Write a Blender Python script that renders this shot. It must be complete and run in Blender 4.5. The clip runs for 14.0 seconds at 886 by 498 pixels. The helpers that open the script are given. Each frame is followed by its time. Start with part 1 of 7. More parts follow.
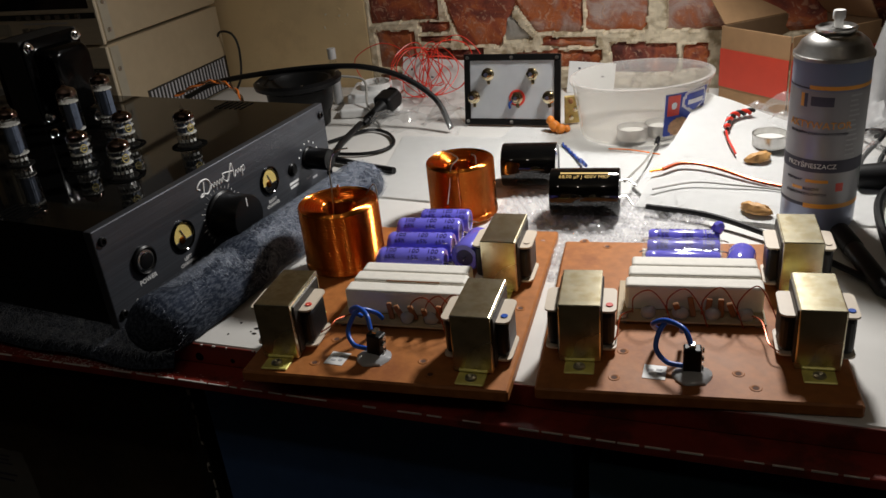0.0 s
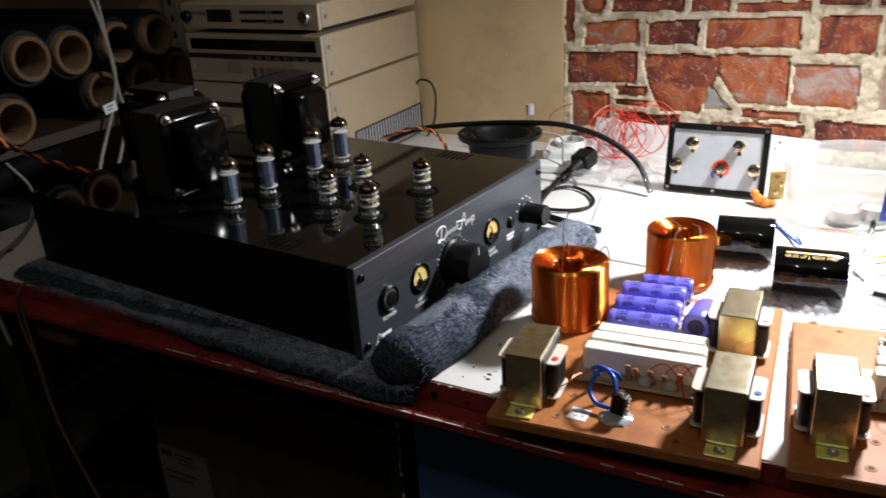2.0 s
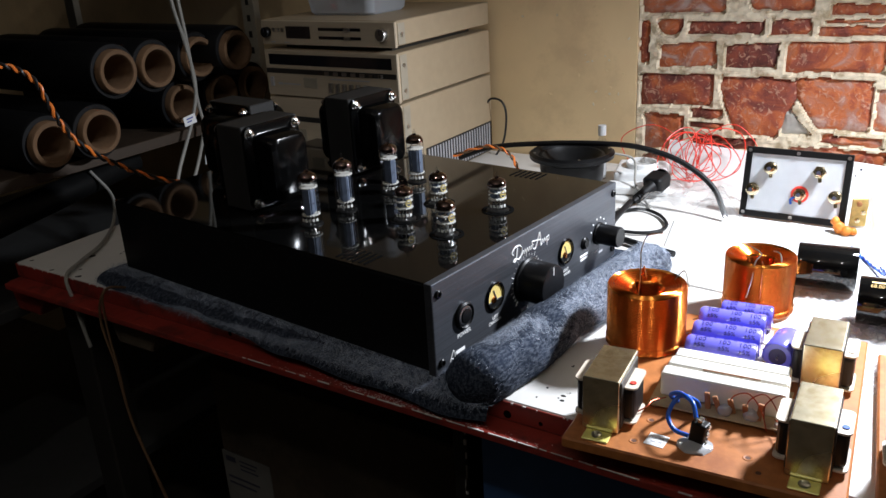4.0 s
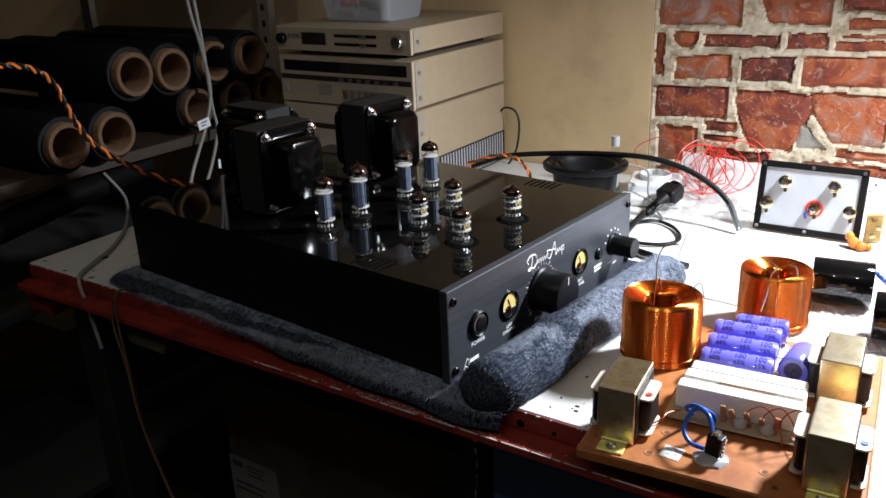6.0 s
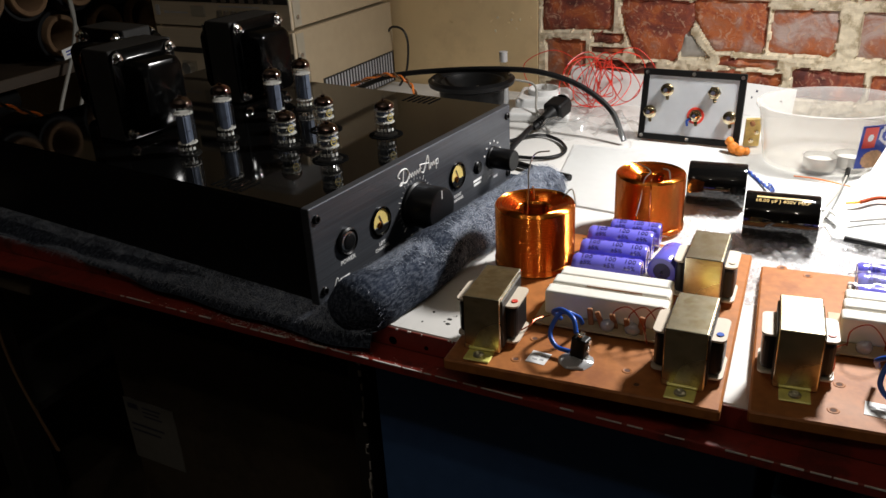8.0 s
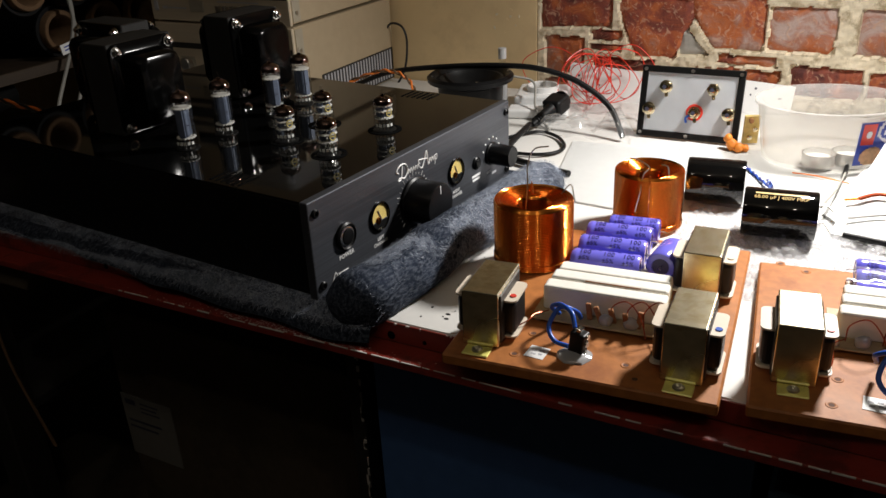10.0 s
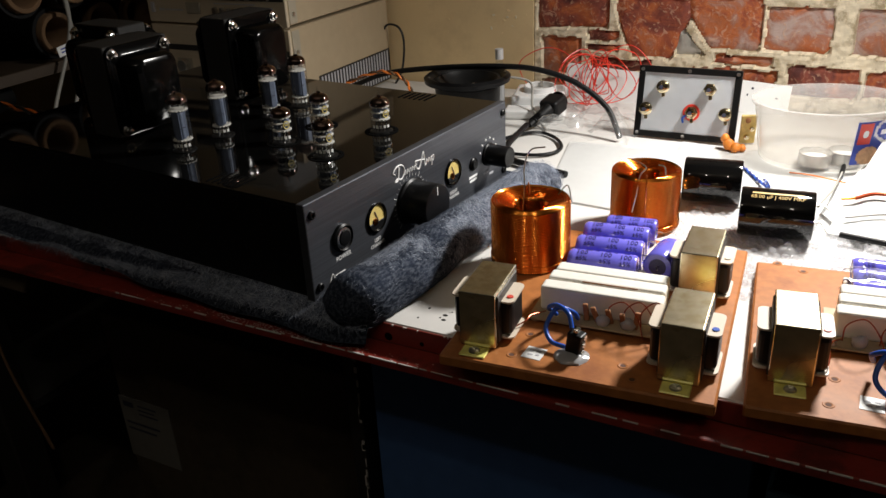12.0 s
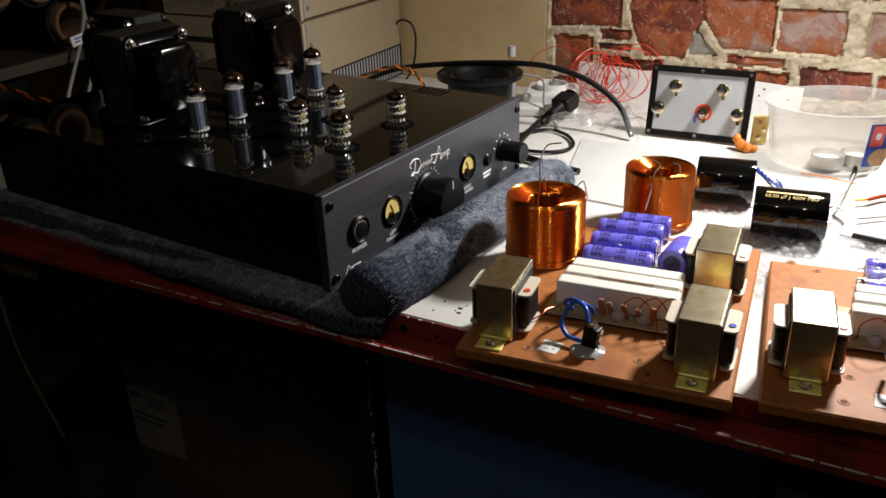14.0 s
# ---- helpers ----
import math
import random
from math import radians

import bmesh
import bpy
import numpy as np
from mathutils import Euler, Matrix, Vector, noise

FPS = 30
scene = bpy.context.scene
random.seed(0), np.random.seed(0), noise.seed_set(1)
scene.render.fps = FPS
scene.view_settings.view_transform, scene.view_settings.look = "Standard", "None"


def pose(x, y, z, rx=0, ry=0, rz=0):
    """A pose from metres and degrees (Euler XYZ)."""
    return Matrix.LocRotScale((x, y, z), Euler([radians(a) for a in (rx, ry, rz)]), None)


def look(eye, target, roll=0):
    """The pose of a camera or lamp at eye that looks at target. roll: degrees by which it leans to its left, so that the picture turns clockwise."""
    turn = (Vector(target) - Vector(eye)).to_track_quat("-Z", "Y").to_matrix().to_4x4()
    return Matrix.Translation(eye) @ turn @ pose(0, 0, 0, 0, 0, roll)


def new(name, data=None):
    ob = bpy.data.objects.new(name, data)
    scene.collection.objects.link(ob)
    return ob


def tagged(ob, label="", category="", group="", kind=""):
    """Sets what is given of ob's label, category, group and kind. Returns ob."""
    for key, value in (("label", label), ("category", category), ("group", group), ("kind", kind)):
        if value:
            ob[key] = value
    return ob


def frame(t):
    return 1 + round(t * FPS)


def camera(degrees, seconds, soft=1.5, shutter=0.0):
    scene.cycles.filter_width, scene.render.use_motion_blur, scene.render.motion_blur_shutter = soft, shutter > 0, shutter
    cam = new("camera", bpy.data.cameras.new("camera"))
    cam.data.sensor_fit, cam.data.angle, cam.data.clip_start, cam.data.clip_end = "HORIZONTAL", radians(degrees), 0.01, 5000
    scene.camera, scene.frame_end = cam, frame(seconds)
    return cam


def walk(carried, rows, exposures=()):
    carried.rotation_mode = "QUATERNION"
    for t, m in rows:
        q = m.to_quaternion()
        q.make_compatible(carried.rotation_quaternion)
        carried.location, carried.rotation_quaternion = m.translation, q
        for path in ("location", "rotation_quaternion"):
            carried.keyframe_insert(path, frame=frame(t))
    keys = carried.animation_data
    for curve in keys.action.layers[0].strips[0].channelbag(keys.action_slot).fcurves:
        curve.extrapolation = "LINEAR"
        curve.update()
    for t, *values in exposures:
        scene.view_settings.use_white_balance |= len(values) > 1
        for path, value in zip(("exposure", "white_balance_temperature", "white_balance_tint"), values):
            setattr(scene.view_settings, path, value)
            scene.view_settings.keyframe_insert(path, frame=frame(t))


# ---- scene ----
cam = camera(56.03, 14.0, shutter=0.3)
PATH = [
    (0, (0.1665, 0.2892, 0.3659), (-0.1705, 1.1206, -0.0759), -6.06),
    (0.5, (0.1662, 0.2837, 0.3672), (-0.1526, 1.1187, -0.0812), -5.91),
    (1, (0.1577, 0.2785, 0.3726), (-0.1582, 1.1139, -0.0771), -5.93),
    (1.5, (0.1126, 0.2509, 0.3876), (-0.2575, 1.0744, -0.0423), -4.93),
    (2, (0.0704, 0.2212, 0.4000), (-0.3886, 1.0215, 0.0142), -3.63),
    (2.5, (0.0630, 0.2130, 0.4043), (-0.4392, 0.9946, 0.0345), -3.56),
    (3, (0.0577, 0.2113, 0.4027), (-0.4548, 0.9869, 0.0343), -3.53),
    (5.5, (0.0503, 0.2064, 0.4030), (-0.4735, 0.9817, 0.0501), -2.85),
    (6, (0.0449, 0.2038, 0.4022), (-0.4803, 0.9780, 0.0489), -2.39),
    (6.5, (0.0383, 0.1974, 0.4031), (-0.4867, 0.9711, 0.0484), -1.71),
    (7, (0.0516, 0.2131, 0.3968), (-0.4745, 0.9857, 0.0412), -2.05),
    (7.5, (0.0803, 0.2438, 0.3697), (-0.3818, 1.0311, -0.0385), -2.86),
    (8, (0.0822, 0.2450, 0.3707), (-0.3550, 1.0367, -0.0559), -3.10),
    (10.5, (0.0818, 0.2427, 0.3669), (-0.3525, 1.0352, -0.0613), -2.84),
    (11, (0.0813, 0.2403, 0.3681), (-0.3521, 1.0333, -0.0601), -2.80),
    (11.5, (0.0819, 0.2435, 0.3677), (-0.3514, 1.0365, -0.0606), -2.92),
    (12, (0.0832, 0.2449, 0.3675), (-0.3504, 1.0382, -0.0599), -3.06),
    (12.5, (0.0836, 0.2430, 0.3670), (-0.3493, 1.0367, -0.0604), -3.21),
    (13, (0.0781, 0.2400, 0.3641), (-0.3555, 1.0333, -0.0635), -3.22),
    (13.5, (0.0682, 0.2290, 0.3638), (-0.3648, 1.0220, -0.0648), -2.17),
    (14, (0.0730, 0.2333, 0.3654), (-0.3604, 1.0259, -0.0634), -2.11),
]
walk(cam, [(t, look(eye, target, roll)) for t, eye, target, roll in PATH],
     [(0.0, -0.95, 6250, 10), (1.2, -0.82, 6300, 10), (1.8, 0.10, 5950, 10), (2.5, 0.55, 5650, 10), (5.5, 0.78, 5500, 10),
      (7.0, 0.86, 5500, 10), (7.5, -0.18, 5700, 10), (8.2, -0.13, 6250, 10), (14.0, -0.14, 6300, 10)])

# ---- world and lights ----
world = bpy.data.worlds.new("room_air")
world.use_nodes = True
world.node_tree.nodes["Background"].inputs[0].default_value = (0.9, 0.8, 0.65, 1)
world.node_tree.nodes["Background"].inputs[1].default_value = 0.004
scene.world = world


def lamp(name, kind, where, target, watts, color, size):
    data = bpy.data.lights.new(name, kind)
    data.energy, data.color = watts, color
    if kind == "AREA":
        data.shape, data.size = "DISK", size
    else:
        data.shadow_soft_size = size
    ob = new(name, data)
    ob.matrix_world = look(where, target)
    return ob


desk_light = lamp("desk_lamp_light", "AREA", (0.13, 1.32, 0.48), (-0.05, 0.98, 0.0), 7.4, (1.0, 0.95, 0.875), 0.09)
desk_light.data.spread = math.radians(150)   # the lamp's shade
# three bulbs of the ceiling lamp behind the viewer
for bulb, watts in (((-0.79, -0.24, 1.45), 1.2), ((-0.18, -0.38, 1.50), 3.6), ((0.56, -0.13, 1.45), 3.8)):
    lamp("room_bulb", "POINT", bulb, (-0.2, 0.9, 0.0), watts, (1.0, 0.88, 0.72), 0.03)


# ---- materials ----
def mat(name, color, rough=0.5, metal=0.0, grain=60.0, vary=0.15, bump=0.1, big=0.0, spec=0.5, coat=0.0, stretch=(1, 1, 1), second=None, mix_scale=6.0, mix=(0.5, 0.62), random_vary=0.0, fleck=None):
    """A surface with fine grain, large patches and relief; second: a colour of worn or stained patches."""
    m = bpy.data.materials.new(name)
    m.use_nodes = True
    nt = m.node_tree
    n, ln = nt.nodes, nt.links
    b = n["Principled BSDF"]
    b.inputs["Roughness"].default_value = rough
    b.inputs["Metallic"].default_value = metal
    b.inputs["Specular IOR Level"].default_value = spec
    b.inputs["Coat Weight"].default_value = coat
    b.inputs["Coat Roughness"].default_value = 0.05
    co = n.new("ShaderNodeTexCoord")
    mp = n.new("ShaderNodeMapping")
    mp.inputs["Scale"].default_value = stretch
    ln.new(co.outputs["Object"], mp.inputs[0])
    fine = n.new("ShaderNodeTexNoise")
    fine.inputs["Scale"].default_value = grain
    fine.inputs["Detail"].default_value = 6
    ln.new(mp.outputs[0], fine.inputs["Vector"])
    wide = n.new("ShaderNodeTexNoise")
    wide.inputs["Scale"].default_value = max(grain / 9, 2.0)
    wide.inputs["Detail"].default_value = 3
    ln.new(mp.outputs[0], wide.inputs["Vector"])
    add = n.new("ShaderNodeMath")
    add.operation = "ADD"
    ln.new(fine.outputs[0], add.inputs[0])
    ln.new(wide.outputs[0], add.inputs[1])
    rng = n.new("ShaderNodeMapRange")
    rng.inputs[1].default_value, rng.inputs[2].default_value = 0.6, 1.4
    rng.inputs[3].default_value, rng.inputs[4].default_value = 1 - vary, 1 + vary
    ln.new(add.outputs[0], rng.inputs[0])
    col = n.new("ShaderNodeMix")
    col.data_type = "RGBA"
    col.blend_type = "MULTIPLY"
    col.inputs[0].default_value = 1.0
    col.inputs[6].default_value = (*color, 1)
    ln.new(rng.outputs[0], col.inputs[7])
    out = col.outputs[2]
    if second:
        patch = n.new("ShaderNodeTexNoise")
        patch.inputs["Scale"].default_value = mix_scale
        patch.inputs["Detail"].default_value = 8
        patch.inputs["Roughness"].default_value = 0.65
        ln.new(mp.outputs[0], patch.inputs["Vector"])
        ramp = n.new("ShaderNodeMapRange")
        ramp.inputs[1].default_value, ramp.inputs[2].default_value = mix
        ln.new(patch.outputs[0], ramp.inputs[0])
        two = n.new("ShaderNodeMix")
        two.data_type = "RGBA"
        ln.new(ramp.outputs[0], two.inputs[0])
        ln.new(out, two.inputs[6])
        two.inputs[7].default_value = (*second, 1)
        out = two.outputs[2]
    if fleck:
        spot = n.new("ShaderNodeTexNoise")
        spot.inputs["Scale"].default_value = 48
        spot.inputs["Detail"].default_value = 9
        spot.inputs["Roughness"].default_value = 0.75
        ln.new(mp.outputs[0], spot.inputs["Vector"])
        keep = n.new("ShaderNodeMapRange")
        keep.inputs[1].default_value, keep.inputs[2].default_value, keep.inputs[4].default_value = 0.57, 0.68, 0.55
        ln.new(spot.outputs[0], keep.inputs[0])
        pale = n.new("ShaderNodeMix")
        pale.data_type = "RGBA"
        ln.new(keep.outputs[0], pale.inputs[0])
        ln.new(out, pale.inputs[6])
        pale.inputs[7].default_value = (*fleck, 1)
        out = pale.outputs[2]
    if random_vary:
        info = n.new("ShaderNodeObjectInfo")
        hsv = n.new("ShaderNodeHueSaturation")
        r2 = n.new("ShaderNodeMapRange")
        r2.inputs[3].default_value, r2.inputs[4].default_value = 1 - random_vary, 1 + random_vary
        ln.new(info.outputs["Random"], r2.inputs[0])
        ln.new(r2.outputs[0], hsv.inputs["Value"])
        wheel = n.new("ShaderNodeMath")
        wheel.operation = "FRACT"
        seven = n.new("ShaderNodeMath")
        seven.operation = "MULTIPLY"
        seven.inputs[1].default_value = 7.3
        ln.new(info.outputs["Random"], seven.inputs[0])
        ln.new(seven.outputs[0], wheel.inputs[0])
        tone = n.new("ShaderNodeMapRange")
        tone.inputs[3].default_value, tone.inputs[4].default_value = 0.497, 0.497 + random_vary * 0.026
        ln.new(wheel.outputs[0], tone.inputs[0])
        ln.new(tone.outputs[0], hsv.inputs["Hue"])
        depth = n.new("ShaderNodeMapRange")
        depth.inputs[3].default_value, depth.inputs[4].default_value = 1.0 - random_vary * 0.35, 1.10
        ln.new(wheel.outputs[0], depth.inputs[0])
        ln.new(depth.outputs[0], hsv.inputs["Saturation"])
        ln.new(out, hsv.inputs["Color"])
        out = hsv.outputs[0]
    ln.new(out, b.inputs["Base Color"])
    rr = n.new("ShaderNodeMapRange")
    rr.inputs[3].default_value, rr.inputs[4].default_value = max(rough - min(0.08, rough * 0.3), 0.02), min(rough + min(0.08, rough * 0.3), 1)
    ln.new(wide.outputs[0], rr.inputs[0])
    ln.new(rr.outputs[0], b.inputs["Roughness"])
    if bump:
        bp = n.new("ShaderNodeBump")
        bp.inputs["Strength"].default_value = bump
        bp.inputs["Distance"].default_value = 0.001
        ln.new(fine.outputs[0], bp.inputs["Height"])
        ln.new(bp.outputs[0], b.inputs["Normal"])
    return m


def glass(name, color=(1, 1, 1), rough=0.02, ior=1.45, alpha=0.0):
    """Clear material: mostly see-through film with glossy reflections."""
    m = bpy.data.materials.new(name)
    m.use_nodes = True
    nt = m.node_tree
    n, ln = nt.nodes, nt.links
    out = n["Material Output"]
    n.remove(n["Principled BSDF"])
    tr = n.new("ShaderNodeBsdfTransparent")
    tr.inputs[0].default_value = (*color, 1)
    gl = n.new("ShaderNodeBsdfGlossy")
    gl.inputs["Roughness"].default_value = rough
    fr = n.new("ShaderNodeLayerWeight")
    fr.inputs[0].default_value = 0.5
    pw = n.new("ShaderNodeMath")
    pw.operation = "POWER"
    pw.inputs[1].default_value = 3.0
    ln.new(fr.outputs["Facing"], pw.inputs[0])
    lo = n.new("ShaderNodeMapRange")
    lo.inputs[3].default_value, lo.inputs[4].default_value = (ior - 1) ** 2 / (ior + 1) ** 2, 0.6
    ln.new(pw.outputs[0], lo.inputs[0])
    mx = n.new("ShaderNodeMixShader")
    ln.new(lo.outputs[0], mx.inputs[0])
    ln.new(tr.outputs[0], mx.inputs[1])
    ln.new(gl.outputs[0], mx.inputs[2])
    last = mx
    if alpha:
        df = n.new("ShaderNodeBsdfDiffuse")
        df.inputs[0].default_value = (*color, 1)
        m2 = n.new("ShaderNodeMixShader")
        m2.inputs[0].default_value = alpha
        ln.new(mx.outputs[0], m2.inputs[1])
        ln.new(df.outputs[0], m2.inputs[2])
        last = m2
    ln.new(last.outputs[0], out.inputs[0])
    return m


def hewn(name):
    """Rough red stone: maroon, brick red, orange and chalky pink in patches, with chisel relief."""
    m = mat(name, (0.3, 0.08, 0.03), 0.72, grain=90, vary=0.5, bump=0.9)
    n, ln = m.node_tree.nodes, m.node_tree.links
    b = n["Principled BSDF"]
    co, info = n.new("ShaderNodeTexCoord"), n.new("ShaderNodeObjectInfo")
    shift = n.new("ShaderNodeVectorMath")
    shift.operation = "MULTIPLY_ADD"
    shift.inputs[1].default_value = (9.0, 9.0, 9.0)
    ln.new(info.outputs["Random"], shift.inputs[0])
    ln.new(co.outputs["Object"], shift.inputs[2])
    big = n.new("ShaderNodeTexNoise")
    big.inputs["Scale"].default_value, big.inputs["Detail"].default_value = 17.0, 7.0
    big.inputs["Roughness"].default_value, big.inputs["Distortion"].default_value = 0.62, 1.2
    ln.new(shift.outputs[0], big.inputs["Vector"])
    lift = n.new("ShaderNodeMapRange")
    lift.inputs[3].default_value, lift.inputs[4].default_value = -0.13, 0.13
    ln.new(info.outputs["Random"], lift.inputs[0])
    add = n.new("ShaderNodeMath")
    ln.new(big.outputs[0], add.inputs[0])
    ln.new(lift.outputs[0], add.inputs[1])
    ramp = n.new("ShaderNodeValToRGB")
    stops = ramp.color_ramp.elements
    stops[0].position, stops[0].color = 0.26, (0.085, 0.020, 0.016, 1)
    stops[1].position, stops[1].color = 0.74, (0.46, 0.34, 0.30, 1)
    for at, c in ((0.38, (0.20, 0.046, 0.028)), (0.47, (0.31, 0.072, 0.030)), (0.55, (0.46, 0.125, 0.034)), (0.63, (0.37, 0.155, 0.100))):
        e = stops.new(at)
        e.color = (*c, 1)
    ln.new(add.outputs[0], ramp.inputs[0])
    crack = n.new("ShaderNodeTexNoise")
    crack.inputs["Scale"].default_value, crack.inputs["Detail"].default_value, crack.inputs["Distortion"].default_value = 75.0, 8.0, 2.0
    ln.new(shift.outputs[0], crack.inputs["Vector"])
    keep = n.new("ShaderNodeMapRange")
    keep.inputs[1].default_value, keep.inputs[2].default_value = 0.56, 0.66
    keep.inputs[4].default_value = 0.6
    ln.new(crack.outputs[0], keep.inputs[0])
    pale = n.new("ShaderNodeMix")
    pale.data_type = "RGBA"
    pale.inputs[7].default_value = (0.55, 0.33, 0.22, 1)
    ln.new(keep.outputs[0], pale.inputs[0])
    ln.new(ramp.outputs[0], pale.inputs[6])
    ln.new(pale.outputs[2], b.inputs["Base Color"])
    bump = n.new("ShaderNodeBump")
    bump.inputs["Strength"].default_value, bump.inputs["Distance"].default_value = 0.8, 0.002
    ln.new(crack.outputs[0], bump.inputs["Height"])
    old = b.inputs["Normal"].links[0].from_socket
    ln.new(old, bump.inputs["Normal"])
    ln.new(bump.outputs[0], b.inputs["Normal"])
    return m


